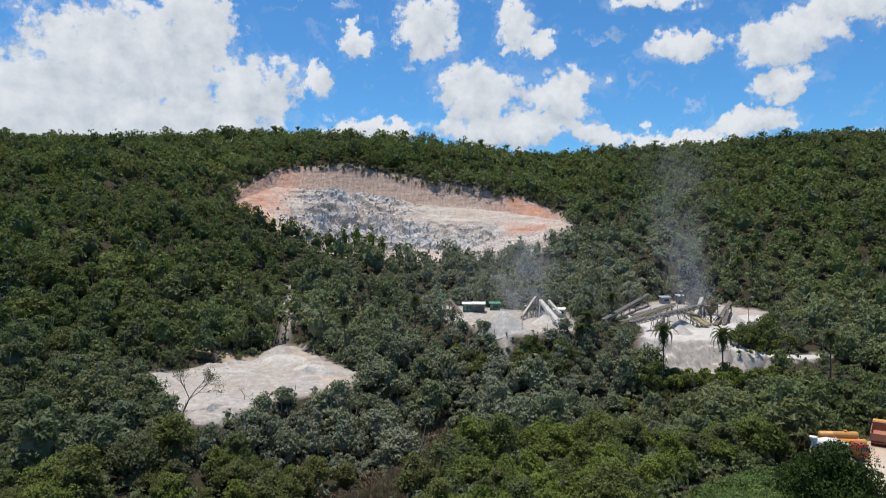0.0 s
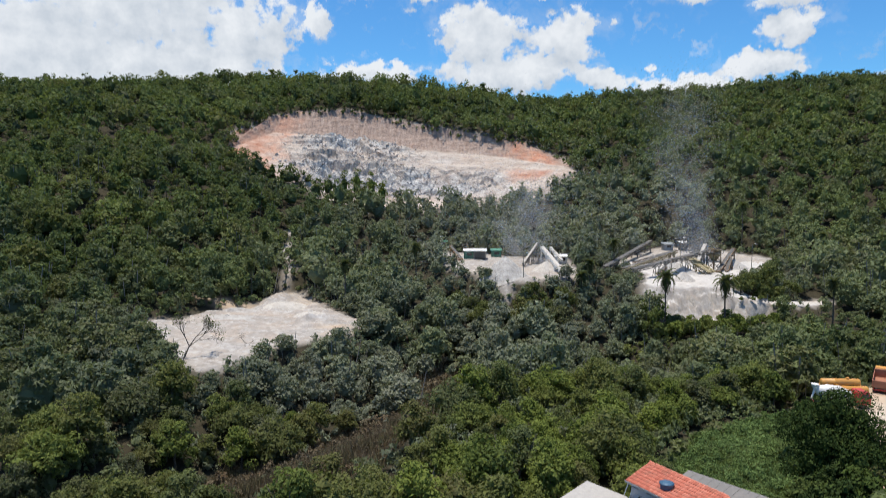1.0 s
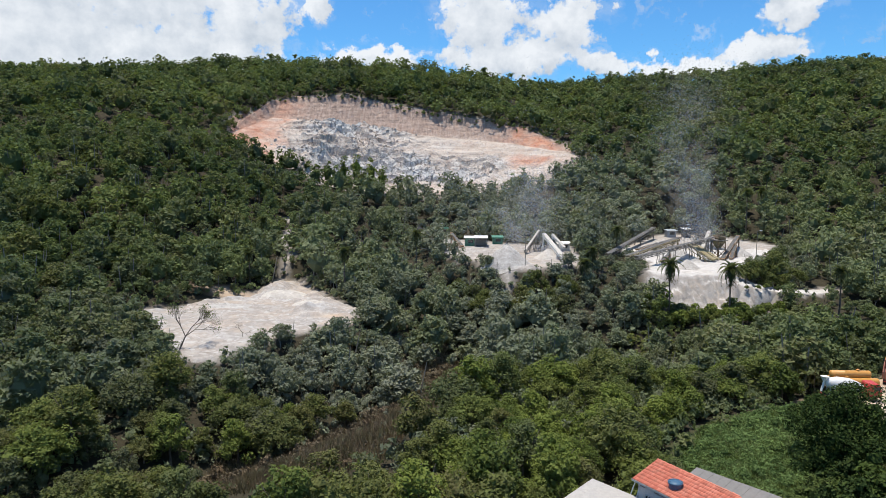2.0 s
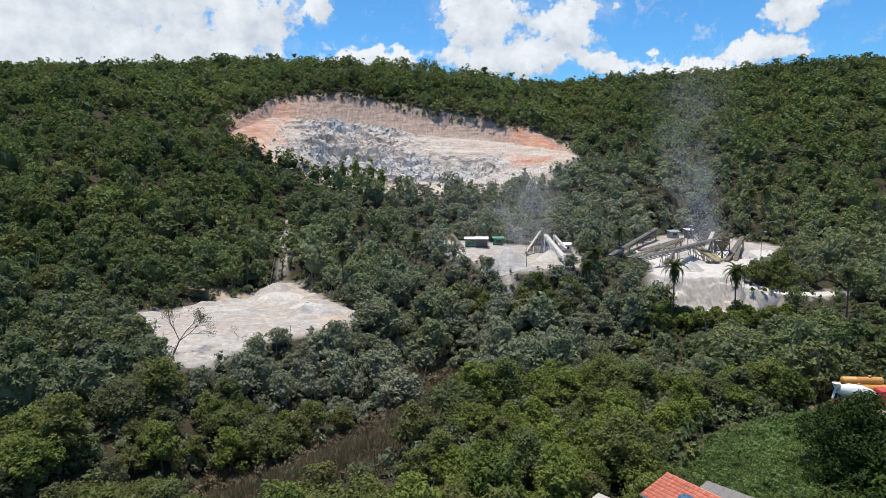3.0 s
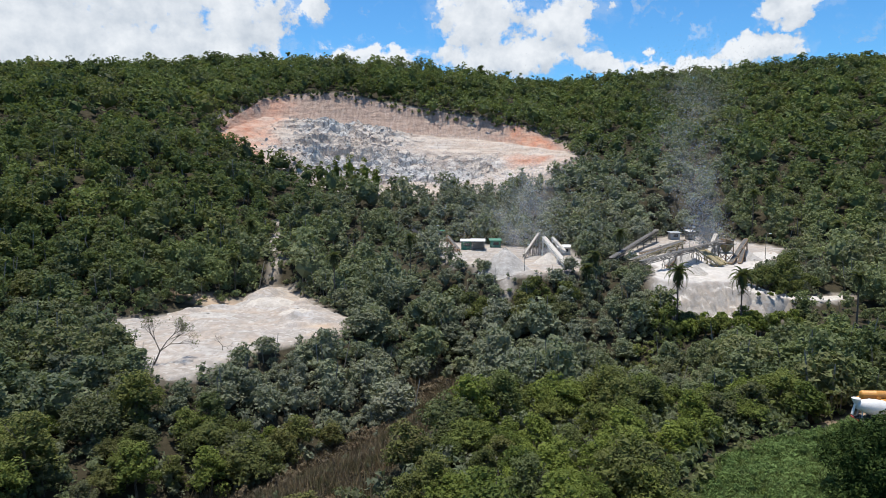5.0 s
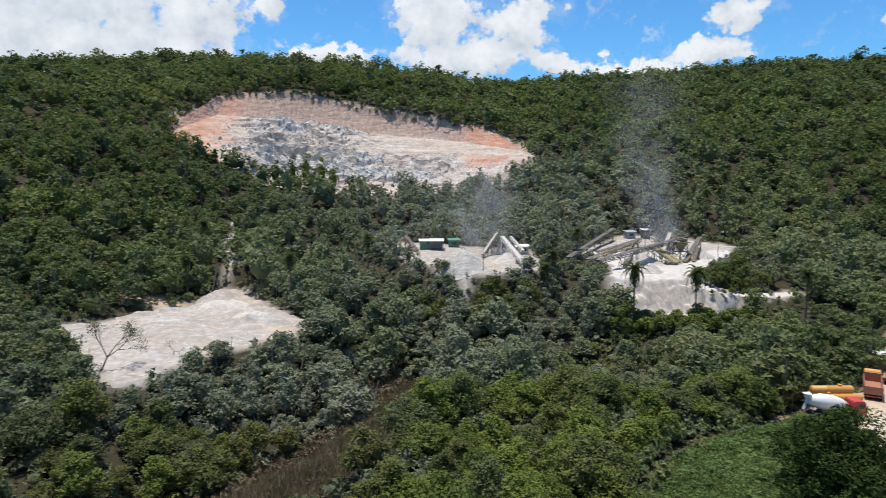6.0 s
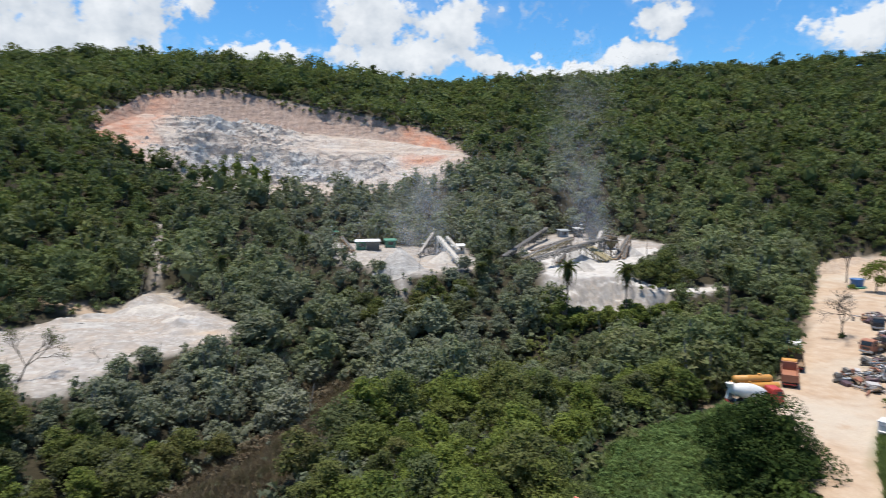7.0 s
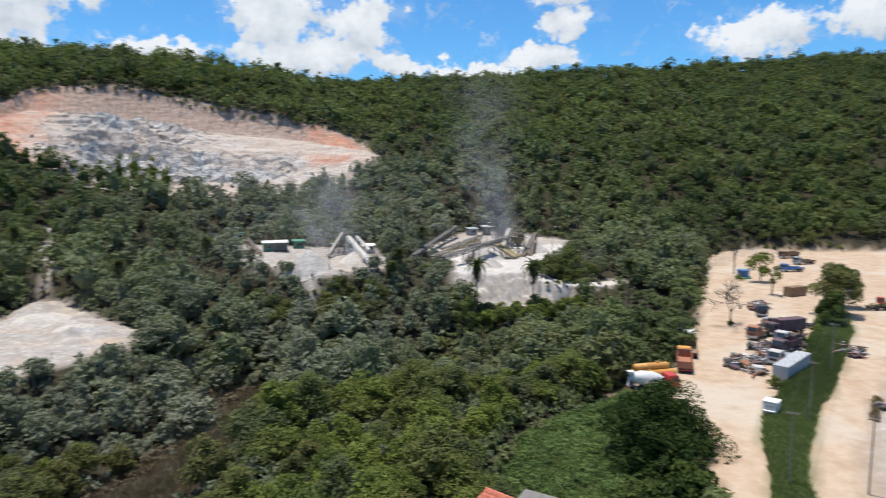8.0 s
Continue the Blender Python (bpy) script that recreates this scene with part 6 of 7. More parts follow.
# courses of half-round tiles: columns run from ridge to eave
tb = B()
cols, rows_n = 36, 8
tw, tl = (HOUSE_L + 0.3) / cols, HOUSE_W / math.cos(slope) / rows_n
seg = 5
prof = [(-tw * 0.5 + tw * i / seg, 0.075 * math.sin(math.pi * i / seg)) for i in range(seg + 1)]
up = [tb.verts.new((px * 0.96, 0.0, pz + 0.035)) for px, pz in prof]
dn = [tb.verts.new((px * 1.04, -tl * 1.06, pz + 0.055)) for px, pz in prof]
for i in range(seg):
    f = tb.faces.new((up[i], up[i + 1], dn[i + 1], dn[i]))
    f.smooth = True
bot = [tb.verts.new((v.co.x, v.co.y, 0.0)) for v in (dn[0], dn[-1])]
tb.faces.new([*dn, bot[1], bot[0]])
tile_me = bpy.data.meshes.new("roof_tile")
tb.to_mesh(tile_me)
tb.free()
tile_me.materials.append(TILE)
trng = random.Random(5)
for c in range(cols):
    for r in range(rows_n):
        o = new("roof_tile", tile_me)
        o.parent = roof
        s = r / rows_n
        o.matrix_basis = Matrix.Translation((-0.15 + tw * (c + 0.5), -HOUSE_W * s, RIDGE - (RIDGE - EAVE) * s + 0.0)) @ Matrix.Rotation(slope, 4, "X") @ Matrix.Rotation(radians(trng.uniform(-1.2, 1.2)), 4, "Z")
b = B()
for i in range(12):
    tube(b, (-0.1 + i * 0.83, 0.02, RIDGE + 0.05), (0.78 + i * 0.83, 0.02, RIDGE + 0.03), 0.13, 0.11, 8)
part("ridge_cap", b, TILE, house)
mx = Matrix.Translation((hx, hy, hzero)) @ Matrix.Rotation(radians(hyaw), 4, "Z")
tk = mx @ Vector((4.2, -2.3, 0))
water_tank(tk.x, tk.y, 0.72, 0.6, hzero + RIDGE - (RIDGE - EAVE) * 2.3 / HOUSE_W - 0.10, "round dark blue plastic water tank sitting on the tile roof", TANK_BLUE)


def sheet_roof_shed(name, x, y, yaw, w, d, z, fall, roofing, label, cols):
    """A low outbuilding with a corrugated sheet roof."""
    g = min(hz(x, y), z - 2.2)
    t = thing(name, pose(x, y, g, 0, 0, yaw), label, "shed")
    h = z - g
    for nm, c, s in (("wall", (0, d / 2 - 0.3, h / 2 - 0.4), (w - 0.5, 0.18, h)), ("wall", (0, -d / 2 + 0.3, h / 2 - 0.4 - fall / 2), (w - 0.5, 0.18, h - fall)), ("wall", (-w / 2 + 0.3, 0, h / 2 - 0.6 - fall / 2), (0.18, d - 0.8, h - fall)), ("wall", (w / 2 - 0.3, 0, h / 2 - 0.6 - fall / 2), (0.18, d - 0.8, h - fall))):
        part(nm, box(B(), c, s), PLASTER, t)
    an = math.atan2(fall, d)
    n = int(w / 0.09)
    sw = w / cols
    for k in range(cols):
        b = B()
        m = max(6, n // cols)
        hi, lo = [], []
        for i in range(m + 1):
            px = -w / 2 + sw * k + (sw + 0.04) * i / m
            wv = 0.028 * (1 if i % 2 else -1) + 0.006 * k % 0.012
            hi.append(b.verts.new((px, d / 2, h + 0.06 + wv)))
            lo.append(b.verts.new((px, -d / 2, h + 0.06 - fall + wv)))
        for i in range(m):
            f = b.faces.new((lo[i], lo[i + 1], hi[i + 1], hi[i]))
            f.smooth = True
        part("roof_sheet", b, roofing, t)
    part("fascia", box(B(), (0, d / 2 + 0.03, h - 0.05), (w, 0.06, 0.16)), CONCRETE, t)
    part("purlin", box(B(), (0, -d / 2 + 0.1, h - fall - 0.06), (w, 0.08, 0.1)), CONCRETE, t)
    return t


sheet_roof_shed("flat_roofed_shed", 15.8, 72.9, 49, 8.4, 5.4, -1.2, 0.4, PALE_ROOF, "outbuilding with a wide pale sheet roof beside the house", 5)
sheet_roof_shed("lean_to_shed", 30.3, 75.2, -49, 9.4, 4.2, -0.9, 0.6, FIBRE, "lean-to with a grey corrugated fibre-cement roof behind the house", 9)


# ---- single plants ----
PALM_LEAF = leaf_material("palm_foliage", (0.095, 0.115, 0.055), (0.155, 0.175, 0.075), False)
PALM_DRY = plain("dry_palm_leaf", (0.20, 0.15, 0.08), 0.9, 0.0, 0.4, 2.0, (0.10, 0.08, 0.05))


def frond_mesh(name, length, droop, material, seed):
    """A feathered leaf: arched rib and many narrow leaflets."""
    r = np.random.default_rng(seed)
    n = 26
    t = np.linspace(0, 1, n)
    rib = np.stack([length * np.sin(t * (1.1 + droop * 0.35)) / (1.1 + droop * 0.35) * 1.05, 0 * t, length * (0.55 * t - (0.55 + droop) * t ** 2)], -1)
    tris = []
    for i in range(n - 1):
        tris.append(stick(rib[i], rib[i + 1], 0.035 * (1 - 0.7 * t[i]), 0.035 * (1 - 0.7 * t[i + 1]), 3))
    out = [np.concatenate(tris)]
    leaf = []
    for i in range(2, n):
        ln = 0.75 * math.sin(math.pi * min(1, 0.12 + 0.86 * t[i])) * r.uniform(0.85, 1.1)
        for s in (-1, 1):
            for off in (0.0, 0.06):
                p = rib[i] + (off, 0, 0)
                tip = p + np.array((0.35 * ln, s * ln * 0.9, -0.25 * ln - 0.12 * r.random()))
                leaf.append((p + (0.07, 0, 0.01), p - (0.07, 0, 0.0), tip))
    out.append(np.array(leaf))
    return tri_mesh(name, np.concatenate(out), material)


FRONDS = [frond_mesh("frond", 3.0, d, PALM_LEAF, 20 + i) for i, d in enumerate((0.35, 0.7, 1.0))]
DRY_FROND = frond_mesh("dry_frond", 2.4, 1.5, PALM_DRY, 30)


def palm(x, y, crown_z, size, label, skirt=False, seed=0, base=None):
    r = random.Random(seed)
    g = hz(x, y) if base is None else base
    h = max(4.0, crown_z - g)
    t = thing("palm_tree", pose(x, y, g), label, "palm tree", "palms")
    trunk = [stick((0, 0, -0.5), (0.08, 0.03, h * 0.35), 0.26, 0.20, 8), stick((0.08, 0.03, h * 0.35), (0.0, 0.1, h * 0.7), 0.20, 0.17, 8), stick((0.0, 0.1, h * 0.7), (0, 0, h), 0.17, 0.16, 8)]
    part("trunk", tri_mesh("trunk", np.concatenate(trunk), BARK, smooth=True), None, t)
    for i in range(34):
        a = i * 137.5 + r.uniform(-12, 12)
        lift = 66 - i * 3.3 + r.uniform(-8, 8)
        f = part("frond", FRONDS[min(2, i // 11)], None, t)
        f.matrix_basis = pose(0, 0, h, 0, 0, a) @ pose(0, 0, 0, 0, -lift, 0) @ Matrix.Scale(size * r.uniform(0.85, 1.1), 4)
    if skirt:
        for i in range(12):
            f = part("dry_frond", DRY_FROND, None, t, "hanging dry brown frond")
            f.matrix_basis = pose(0, 0, h - 0.1 - 0.05 * i, 0, 0, i * 137.5) @ pose(0, 0, 0, 0, 42 + r.uniform(-10, 14), 0) @ Matrix.Scale(size * r.uniform(0.8, 1.0), 4)
    return t


palm(57.9, 180.0, 7.7, 1.15, "tall palm with a skirt of dry fronds beside the plant floor", True, 1)
palm(72.6, 178.0, 6.8, 1.2, "palm with a skirt of dry fronds on the sandy bank", True, 2)
for i, (x, y, z) in enumerate(((-57.8, 207, 7.4), (-61.9, 240, 14.5), (-28.3, 198, 9.0), (58, 236, 11.5), (44, 208, 8.0), (39.9, 200, 5.4), (100.6, 178, 6.6),
                               (120.8, 281, 22.5), (130, 289, 23.0), (143, 262, 12.0), (-8.7, 216, 12.0), (137, 300, 29.0))):
    palm(x, y, z, 1.0, "green feather palm standing out of the woods", False, 40 + i)

# the big mango-like tree at the edge of the yard
BIG_LEAF = leaf_material("dark_glossy_foliage", (0.022, 0.042, 0.010), (0.074, 0.104, 0.022), False, (0.06, 0.08, 0.02), 0.0, 0.15, 0.0)
ox, oy = OAK_AT
oz = hz(ox, oy)
oak = thing("shade_tree", pose(ox, oy, oz), "big dense dark-green shade tree at the edge of the yard", "tree")
part("trunk", tri_mesh("trunk", limbs(77, 9.0, 14.0, 2.6, 0.45), BARK, smooth=True), None, oak)
part("crown", tri_mesh("crown", crown_shape(78, 16.6, 12.8, 34, 24000, 0.21, 0.1, 2, 0.0), BIG_LEAF), None, oak)


def yard_tree(x, y, w, h, leaves, seed, label, material=BIG_LEAF, trunk=2.2, lobes=14):
    t = thing("yard_tree", pose(x, y, hz(x, y)), label, "tree")
    part("trunk", tri_mesh("trunk", limbs(seed, h, w, trunk, 0.22), BARK, smooth=True), None, t)
    part("crown", tri_mesh("crown", crown_shape(seed + 1, w, h, lobes, leaves, 0.32, 0.2, 2), material), None, t)
    return t


yard_tree(127.0, 137.0, 7.5, 8.0, 3600, 501, "dark leafy tree at the head of the grass strip")
yard_tree(137.0, 145.0, 13.0, 14.0, 5200, 511, "tall dark tree between the lanes", LEAF_SHADE)
yard_tree(146.0, 153.0, 9.5, 13.0, 4200, 521, "dark rounded tree behind the scrap row")
yard_tree(153.2, 189.5, 8.0, 11.5, 1500, 531, "light green flat-topped tree in the yard", LEAF_TREE, 6.5, 7)
yard_tree(141.0, 171.0, 6.0, 10.0, 500, 541, "thin half-bare tree with a small green crown", LEAF_TREE, 5.0, 4)


def bare_tree(x, y, h, spread_m, levels, seed, label, lean=(0, 0), leaves=0, broad=0.0):
    """Leafless branching tree."""
    r = np.random.default_rng(seed)
    out, tips = [], []

    def grow(p, d, l, rad, k):
        q = p + d * l
        out.append(stick(p, q, rad, rad * 0.7, 5 if k > 2 else 3))
        if k == 0:
            tips.append(q)
            return
        for i in range(3 if k > 1 else 2):
            e = unit(d + r.normal(size=3) * spread_m * np.array((1, 1, 1 - broad)) + (0, 0, 0.12 * (1 - broad)))
            grow(q, e, l * r.uniform(0.62, 0.82), rad * (0.62 + 0.08 * broad), k - 1)

    grow(np.array((0, 0, -0.3)), unit(np.array((lean[0], lean[1], 1.0))), h * 0.34, 0.02 * h, levels)
    t = thing("bare_tree", pose(x, y, hz(x, y)), label, "tree")
    part("trunk", tri_mesh("trunk", np.concatenate(out), BARK, smooth=True), None, t)
    if leaves:
        tp = np.array(tips)[r.integers(0, len(tips), leaves)] + r.normal(size=(leaves, 3)) * 0.35
        n = unit(r.normal(size=(leaves, 3)))
        u = unit(np.cross(n, r.normal(size=(leaves, 3))))
        w = np.cross(n, u)
        part("foliage", tri_mesh("foliage", np.stack([tp + u * 0.16, tp - u * 0.08 + w * 0.12, tp - u * 0.08 - w * 0.12], 1), LEAF_TREE), None, t)
    return t


bare_tree(106.0, 144.3, 10.0, 0.80, 6, 61, "leafless spreading tree standing alone in the dirt yard", (0, 0), 0, 0.6)
bare_tree(157.0, 206.0, 13.0, 0.30, 4, 62, "tall thin leafless tree beside the blue tank")
bare_tree(-53.8, 141.6, 9.5, 0.34, 6, 63, "thin half-bare leaning tree in front of the sand clearing", (0.45, 0.1), 500)
bare_tree(-43.5, 150.5, 4.2, 0.5, 4, 64, "small leafless shrub at the edge of the sand")
bare_tree(-63.0, 148.0, 5.0, 0.5, 5, 65, "sparse grey shrub beside the sand clearing", (0.1, 0), 900)

# bushy trees on the slope between the plant floor and the track
for i, (x, y, w, h) in enumerate(((83, 193, 6, 5.5), (87, 196, 7, 7), (92, 200, 7.5, 7.5), (97, 206, 8, 8), (102, 214, 8, 8), (90, 194.5, 5, 4.5), (96, 199, 6, 5), (103, 205, 6, 6))):
    yard_tree(x, y, w, h, 1500, 571 + 3 * i, "bushy green tree on the slope beside the plant floor", LEAF_SHADE, 1.4, 12)

for i, (x, y, w, h) in enumerate(((22, 193.5, 7, 7.5), (26, 197, 8, 8), (29, 192, 7, 7), (11.5, 196, 7, 6), (8, 200, 7, 6), (34, 197, 7.5, 8), (23.5, 188, 8, 8), (17, 187, 7, 7), (11, 189, 8, 8), (31, 187, 8, 8.5), (4, 205, 7, 5.5))):
    yard_tree(x, y, w, h, 1900, 651 + 3 * i, "dusty green tree in front of the crushing plant", LEAF_SHADE, 2.4, 14)
for i, (x, y, w, h) in enumerate(((59.5, 176.5, 5.5, 6), (63, 174.5, 6, 6.5), (67, 175.5, 5, 5.2), (71, 173, 6, 6), (76, 174.5, 5, 5), (80, 177, 4.5, 4.6), (55, 178.5, 7, 8.5), (57, 182.5, 6, 8.5), (54, 184, 6, 8), (60.5, 180, 5, 5.2), (64, 179.5, 4.4, 4.6), (68.5, 179, 4.6, 4.4), (73.5, 179.5, 5, 6.2), (77, 179.5, 4.4, 4.6), (83, 180, 4.6, 4.8), (87, 181.5, 5, 4.4), (91, 184.5, 5, 4.2))):
    yard_tree(x, y, w, h, 1000, 701 + 3 * i, "low leafy tree at the foot of the sandy bank", LEAF_TREE, 1.0, 9)

# shrubs in the shade between the big tree and the houses
for i, (x, y, w, h) in enumerate(((44, 80.5, 5, 4), (47.5, 79, 5.5, 4.6), (50, 82, 4.5, 4), (41, 78.5, 4, 3.2), (46, 84, 3.6, 2.6), (38, 76.5, 3.4, 3.0), (49, 85.5, 6, 4.6), (44.5, 83, 5, 3.4), (40.5, 81, 4.4, 2.8), (49, 78, 4.4, 4.0))):
    yard_tree(x, y, w, h, 1300, 551 + 3 * i, "dark green shrub in the shade of the big tree", BIG_LEAF, 1.0, 9)

# flat-crowned trees standing over the ridge
for i, (x, w, up) in enumerate(((-330, 5, 4), (-262, 6, 4.5), (-190, 6, 4), (-136, 6.5, 5), (-118, 4.5, 4), (-30, 4, 5), (30, 6, 4.5), (52, 5, 4), (254, 9, 5), (276, 8, 5), (330, 7, 4), (420, 8, 5), (470, 8, 5))):
    y = 556 + 6 * math.sin(i * 2.1)
    g = hz(x, y)
    t = thing("ridge_tree", pose(x, y, g), "flat-crowned tree standing above the ridge", "tree", "trees on the skyline")
    part("trunk", tri_mesh("trunk", limbs(600 + i, 7 + up, w, 6 + up * 0.6, 0.2), BARK, smooth=True), None, t)
    c = part("crown", tri_mesh("crown", crown_shape(650 + i, w, 4.6, 6, 260, 0.5, 0.8), LEAF_TREE), None, t)
    c.location = (0, 0, 5.0 + up * 0.75)

# trees along the foot of the quarry, thin and dusty
for i, (x, y, w, h) in enumerate(((-48, 335, 6, 19), (-42, 334, 8, 22), (-35, 335, 7, 20), (-30, 336, 6, 15), (-84, 341, 3, 10), (-79, 340, 2.2, 9), (6, 334, 6, 12), (12, 333, 5, 11), (36, 336, 5, 11), (-100, 350, 8, 10), (-94, 348, 7, 9))):
    t = thing("quarry_tree", pose(x, y, hz(x, y)), "slender dusty tree at the foot of the quarry", "tree", "trees below the quarry")
    part("trunk", tri_mesh("trunk", limbs(700 + i, h, w, h * 0.5, 0.16), BARK, smooth=True), None, t)
    part("crown", tri_mesh("crown", crown_shape(720 + i, w, h * 1.05, 12, 900, 0.36, 0.0), LEAF_TREE), None, t)


# ---- reeds and grass ----
def blades(name, x, y, h, width, lean, material, label, category, seed):
    r = np.random.default_rng(seed)
    n = len(x)
    z = ground_z(x, y)
    hh = h * r.uniform(0.55, 1.15, n)
    a = r.uniform(0, 2 * np.pi, n)
    w = np.stack([np.cos(a), np.sin(a), 0 * a], -1) * width * r.uniform(0.6, 1.3, n)[:, None]
    p = np.stack([x, y, z - 0.05], -1)
    b = r.uniform(0, 2 * np.pi, n)
    l = lean * hh * r.uniform(0.2, 1.0, n)
    tip = p + np.stack([np.cos(b) * l, np.sin(b) * l, hh], -1)
    tris = np.stack([p - w, p + w, tip], 1)
    k = np.stack([r.uniform(0, 1, n), np.zeros(n), r.uniform(0, 1, n)], -1)
    return tagged(new(name, tri_mesh(name, tris, material, k)), label, category, kind="stuff")


def straw_material():
    k = Mat("dry_reed")
    isle = k.geo.outputs["Random Per Island"]
    col = k.ramp(isle, (0.0, (0.17, 0.115, 0.07)), (0.45, (0.29, 0.21, 0.125)), (0.75, (0.39, 0.30, 0.185)), (1.0, (0.18, 0.185, 0.08)))
    col = k.mix(k.ramp(k.noise(0.25, 4), (0.45, 0.0), (0.62, 0.75)), col, (0.13, 0.125, 0.05))
    col = k.mix(k.ramp(k.noise(0.6, 3), (0.42, 0.35), (0.52, 0.0)), col, (0.11, 0.08, 0.05))
    return k.set(col, 0.8, spec=0.1)


REED = straw_material()
LUSH = leaf_material("lush_grass", (0.105, 0.160, 0.048), (0.185, 0.245, 0.085), True, (0.16, 0.21, 0.07))
gr = np.random.default_rng(91)
px, py = gr.uniform(-46, 12, 110000), gr.uniform(84, 180, 110000)
keep = inside(REED_BED, px, py) + 4.0 * fbm(px / 6, py / 6, 3, 83) > -2.0
blades("reed_bed", px[keep], py[keep], 1.55, 0.05, 0.55, REED, "dry brown reeds filling the wet hollow", "reeds", 92)
px, py = gr.uniform(26, 64, 50000), gr.uniform(76, 114, 50000)
keep = (inside(MEADOW, px, py) + 3 * fbm(px / 5, py / 5, 3, 85) > -2.0) & (inside(HOUSE_LAND, px, py) < 0)
blades("tall_grass", px[keep], py[keep], 0.8, 0.14, 1.5, LUSH, "lush tall green grass on the slope below the yard", "grass", 93)
px = gr.uniform(50, 145, 260000)
py = np.interp(px, [55, 72, 103, 140], [71, 90, 114, 146]) + gr.uniform(-9, 9, len(px))
keep = inside(STRIP, px, py) + 1.5 * fbm(px / 4, py / 4, 3, 87) > -0.6
blades("verge_grass", px[keep], py[keep], 0.85, 0.10, 1.0, LUSH, "green grass on the strip between the lanes", "grass", 94)

px = gr.uniform(86, 95, 2600)
py = np.interp(px, [86, 95], [89.2, 96.6]) + gr.normal(0, 0.35, len(px))
blades("kerb_tufts", px, py, 0.5, 0.07, 0.9, REED, "dry grass tufts along the edge of the paved lane", "grass", 95)

# brown, half-dry scrub standing in the reeds
DRY_LEAF = leaf_material("dry_scrub_foliage", (0.110, 0.080, 0.050), (0.215, 0.165, 0.100), True, (0.23, 0.15, 0.09), 0.3, 0.2, 0.0)
dx, dy = scatter(gr, -46, 14, 86, 180, 1.75)
keep = (inside(REED_BED, dx, dy) + 3.0 * fbm(dx / 6, dy / 6, 3, 83) > -2.0) & (gr.uniform(0, 1, len(dx)) < 0.9)
dry_shapes = [crown_shape(280 + k, w, h, 7, 130, 0.22, 0.1) for k, (w, h) in enumerate(((2.2, 2.0), (1.8, 2.6), (2.8, 1.8)))]
woods("dry_scrub", dx[keep], dy[keep], dry_shapes, gr, 0.5, 1.2, "brown half-dry scrub standing among the reeds", 1.0, DRY_LEAF, 0.0, 0.15)
VINE_LEAF = leaf_material("creeper_foliage", (0.085, 0.134, 0.044), (0.165, 0.240, 0.080), True, (0.13, 0.18, 0.05), 0.0, 0.3, 0.0)
dx, dy = scatter(gr, 26, 64, 76, 116, 1.35)
keep = (inside(MEADOW, dx, dy) + 2.0 * fbm(dx / 5, dy / 5, 3, 85) > -1.5) & (inside(HOUSE_LAND, dx, dy) < 0)
vine_shapes = [crown_shape(290 + k, w, h, 8, 110, 0.17, 0.6) for k, (w, h) in enumerate(((2.2, 0.9), (1.8, 1.2), (2.8, 0.8)))]
woods("creeper_cover", dx[keep], dy[keep], vine_shapes, gr, 0.6, 1.3, "rank green creepers matted over the slope below the yard", 1.0, VINE_LEAF, 0.0, 0.0)

GLADE_LEAF = leaf_material("glade_foliage", (0.150, 0.170, 0.050), (0.270, 0.290, 0.085), True, (0.24, 0.22, 0.09), 0.2)
dx, dy = scatter(gr, 24, 70, 140, 184, 1.9)
keep = inside(GLADE, dx, dy) + 4.0 * fbm(dx / 6, dy / 6, 3, 89) > -1.0
woods("glade_scrub", dx[keep], dy[keep], dry_shapes, gr, 1.1, 2.1, "sunlit yellow-green scrub in an opening of the valley woods", 1.0, GLADE_LEAF, 0.0, 0.1)

# low bushes dotted over the sandy bank and the strip
bush_me = [tri_mesh("bush", crown_shape(800 + k, 2.2, 1.7, 6, 320, 0.2, 0.2), LEAF_TREE) for k in range(3)]
bush_spots = [(80.5, 186.5), (83.5, 186.0), (86, 187), (89.5, 188), (150, 195), (156, 199), (106, 144), (96, 113), (99, 116), (83, 105), (92, 111), (110, 127), (120, 134)]
for i, (x, y) in enumerate(bush_spots):
    o = new("bush", bush_me[i % 3])
    o.matrix_basis = pose(x, y, hz(x, y) - 0.15, 0, 0, i * 77) @ Matrix.Scale(0.7 + 0.13 * (i % 5), 4)
    tagged(o, "low rounded green bush on bare ground", "bush", "bushes on bare ground")


def banana(x, y, seed):
    r = random.Random(seed)
    t = thing("banana_plant", pose(x, y, hz(x, y)), "banana plant with broad pale-green leaves behind the house", "banana plant", "banana plants")
    part("stem", tri_mesh("stem", stick((0, 0, -0.3), (0, 0, 2.2), 0.16, 0.10, 7), LUSH), None, t)
    for i in range(7):
        a = math.radians(i * 51 + r.uniform(-10, 10))
        pts = [np.array((math.cos(a) * s * 1.5, math.sin(a) * s * 1.5, 2.1 + 1.2 * s - 1.3 * s * s)) for s in (0, 0.35, 0.7, 1.0)]
        side = np.array((-math.sin(a), math.cos(a), 0))
        wd = (0.05, 0.30, 0.28, 0.02)
        tr = []
        for (p, w0), (q, w1) in zip(zip(pts, wd), zip(pts[1:], wd[1:])):
            for s in (-1, 1):
                sag = np.array((0, 0, -0.08))
                tr += [(p, q, p + s * side * w0 + sag), (q, q + s * side * w1 + sag, p + s * side * w0 + sag)]
        part("leaf", tri_mesh("leaf", np.array(tr), LUSH), None, t)
    return t


for i, (x, y) in enumerate(((32.0, 82.5), (34.0, 80.5), (27.0, 82.0), (36.5, 79.0))):
    banana(x, y, i)


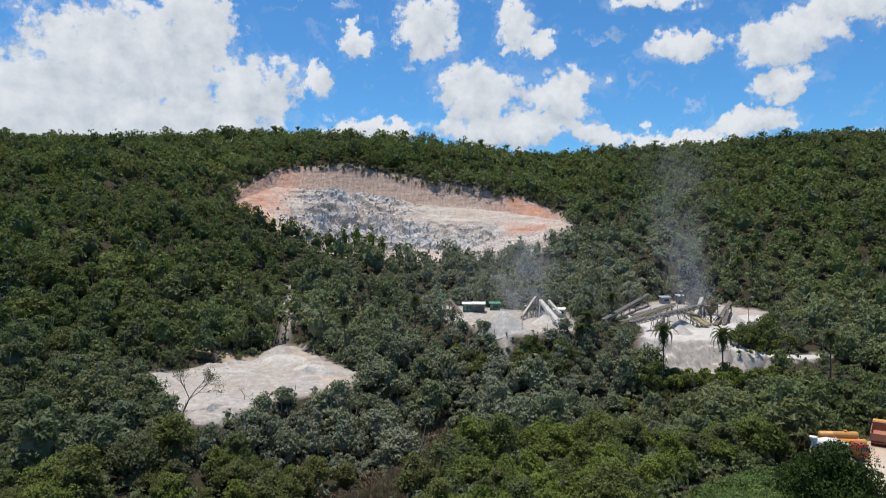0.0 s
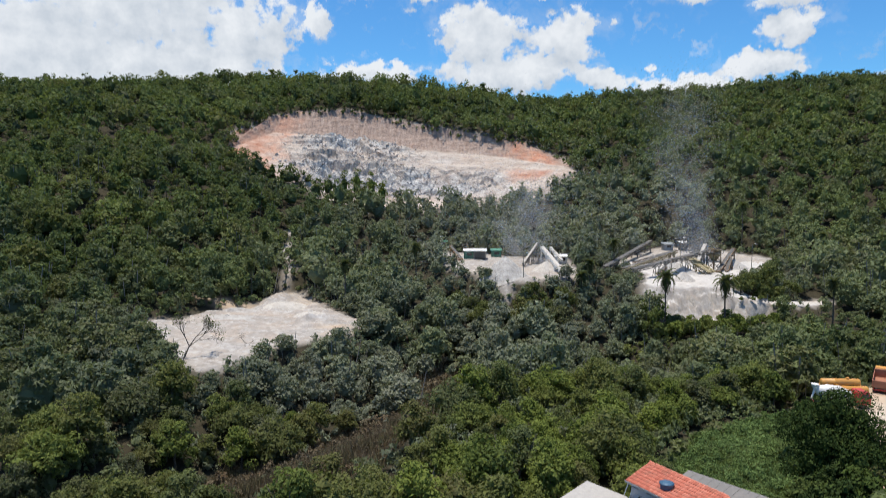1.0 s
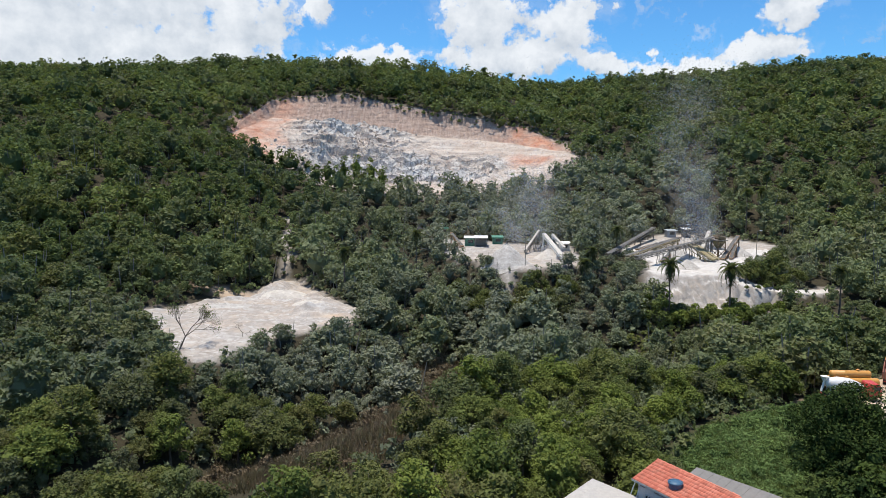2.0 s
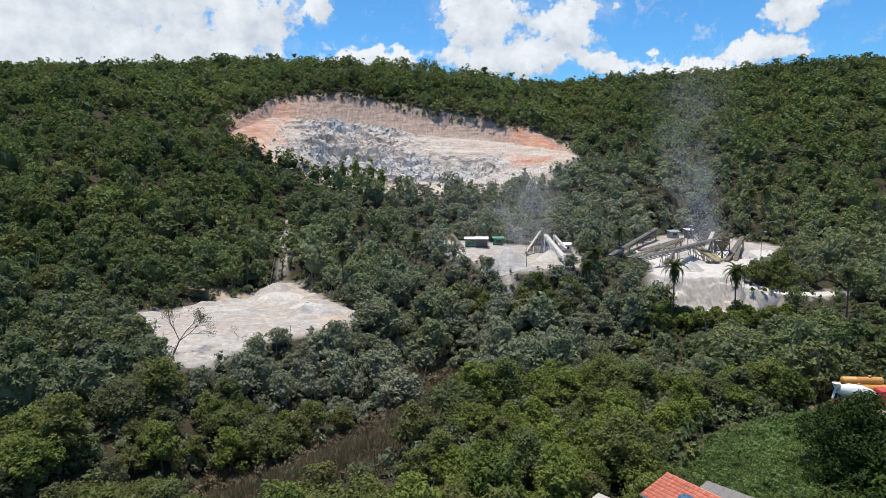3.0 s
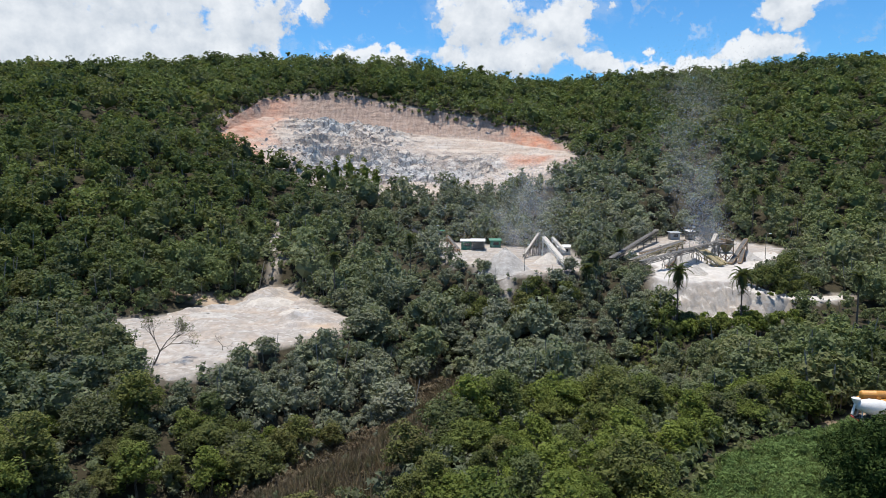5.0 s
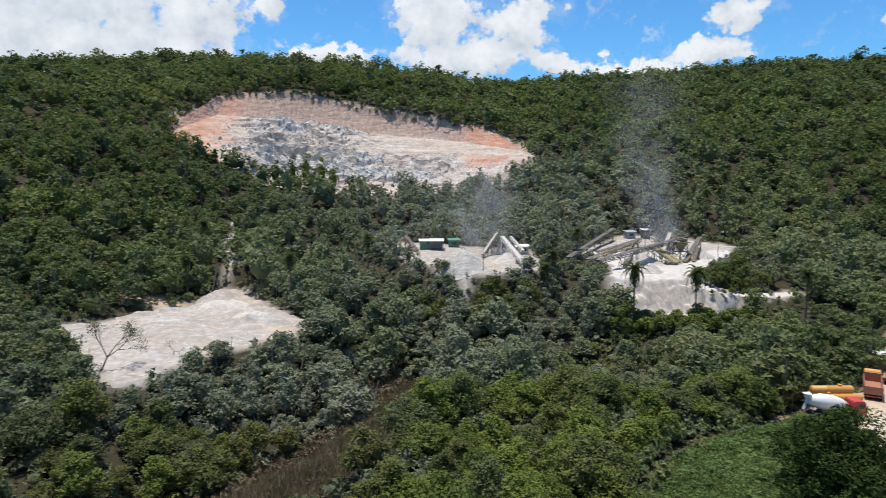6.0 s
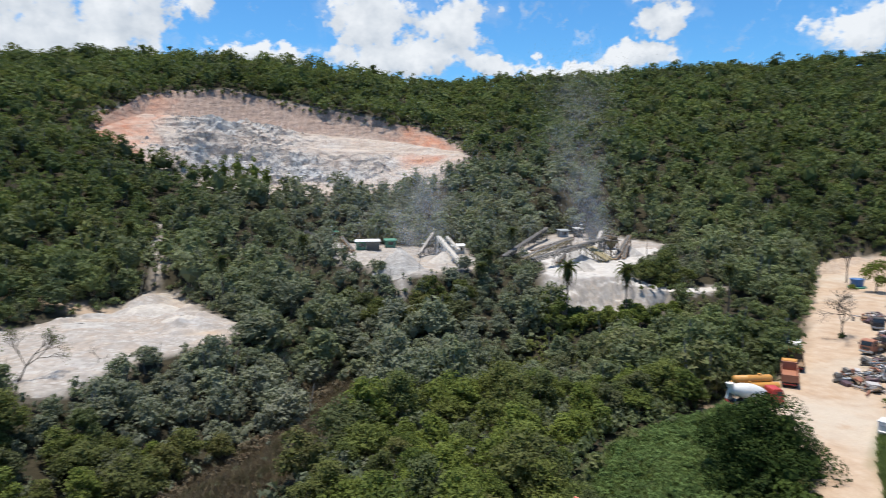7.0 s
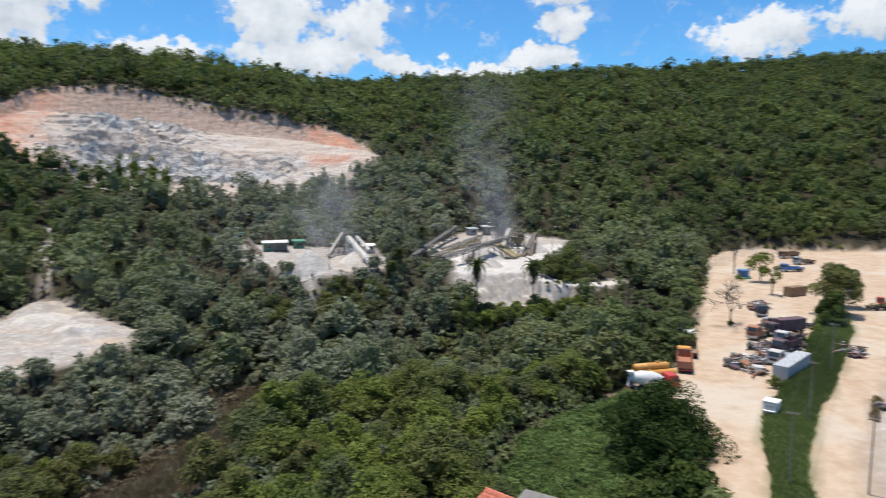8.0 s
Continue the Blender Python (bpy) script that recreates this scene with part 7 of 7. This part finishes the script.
# ---- airborne stone dust ----
def dust_material():
    k = Mat("stone_dust")
    k.set(k.ramp(k.noise(0.2, 2), (0.3, (0.62, 0.60, 0.57)), (0.7, (0.72, 0.70, 0.67))), 1.0, spec=0.0)
    tr = k.t.nodes.new("ShaderNodeBsdfTransparent")
    mx = k.t.nodes.new("ShaderNodeMixShader")
    mx.inputs[0].default_value = 0.075
    k.t.links.new(tr.outputs[0], mx.inputs[1])
    k.t.links.new(k.p.outputs[0], mx.inputs[2])
    k.t.links.new(mx.outputs[0], k.out.inputs["Surface"])
    return k.m


DUST = dust_material()


def plume(base, top, r0, r1, n, seed, label, size=0.13):
    """A drifting cloud of fine specks, thinning upwards."""
    r = np.random.default_rng(seed)
    u = r.beta(1.0, 1.5, n)
    base, top = np.array(base, float), np.array(top, float)
    c = base + (top - base) * u[:, None]
    rad = r0 + (r1 - r0) * u
    sway = np.stack([2.5 * np.sin(u * 5 + seed) * u, 0 * u, 0 * u], -1)
    c = c + sway + r.normal(size=(n, 3)) * (rad * 0.5)[:, None] * np.array((1, 1, 0.5))
    lump = fbm(c[:, 0] / 5 + 7, c[:, 2] / 5, 3, seed) > r.uniform(-0.35, 0.2, n)
    c = c[lump]
    n = len(c)
    a = unit(r.normal(size=(n, 3)))
    b = unit(np.cross(a, r.normal(size=(n, 3))))
    s = size * r.uniform(0.5, 1.3, (n, 1))
    return tagged(new("dust_plume", tri_mesh("dust_plume", np.stack([c + a * s, c - 0.5 * a * s + b * s, c - 0.5 * a * s - b * s], 1), DUST)), label, "dust cloud", kind="stuff")


plume((93, 256, 5), (88, 270, 74), 5, 20, 60000, 3, "pale column of stone dust rising from the crushing plant", 0.36)
plume((33, 242, 5), (30, 266, 36), 6, 10, 30000, 4, "thin pale stone dust drifting above the conveyors", 0.36)
plume((24, 232, 8), (18, 240, 20), 3, 5, 9000, 5, "puff of stone dust over the rock heap", 0.3)
plume((30, 250, 9), (24, 318, 46), 36, 50, 20000, 8, "thin veil of stone dust hanging over the lower hillside", 0.5)
plume((88, 240, 5), (90, 254, 20), 6, 9, 16000, 6, "puff of stone dust around the screening tower", 0.3)
plume((-40, 346, 24), (-30, 356, 44), 10, 16, 9000, 9, "faint stone dust hanging before the quarry face", 0.4)
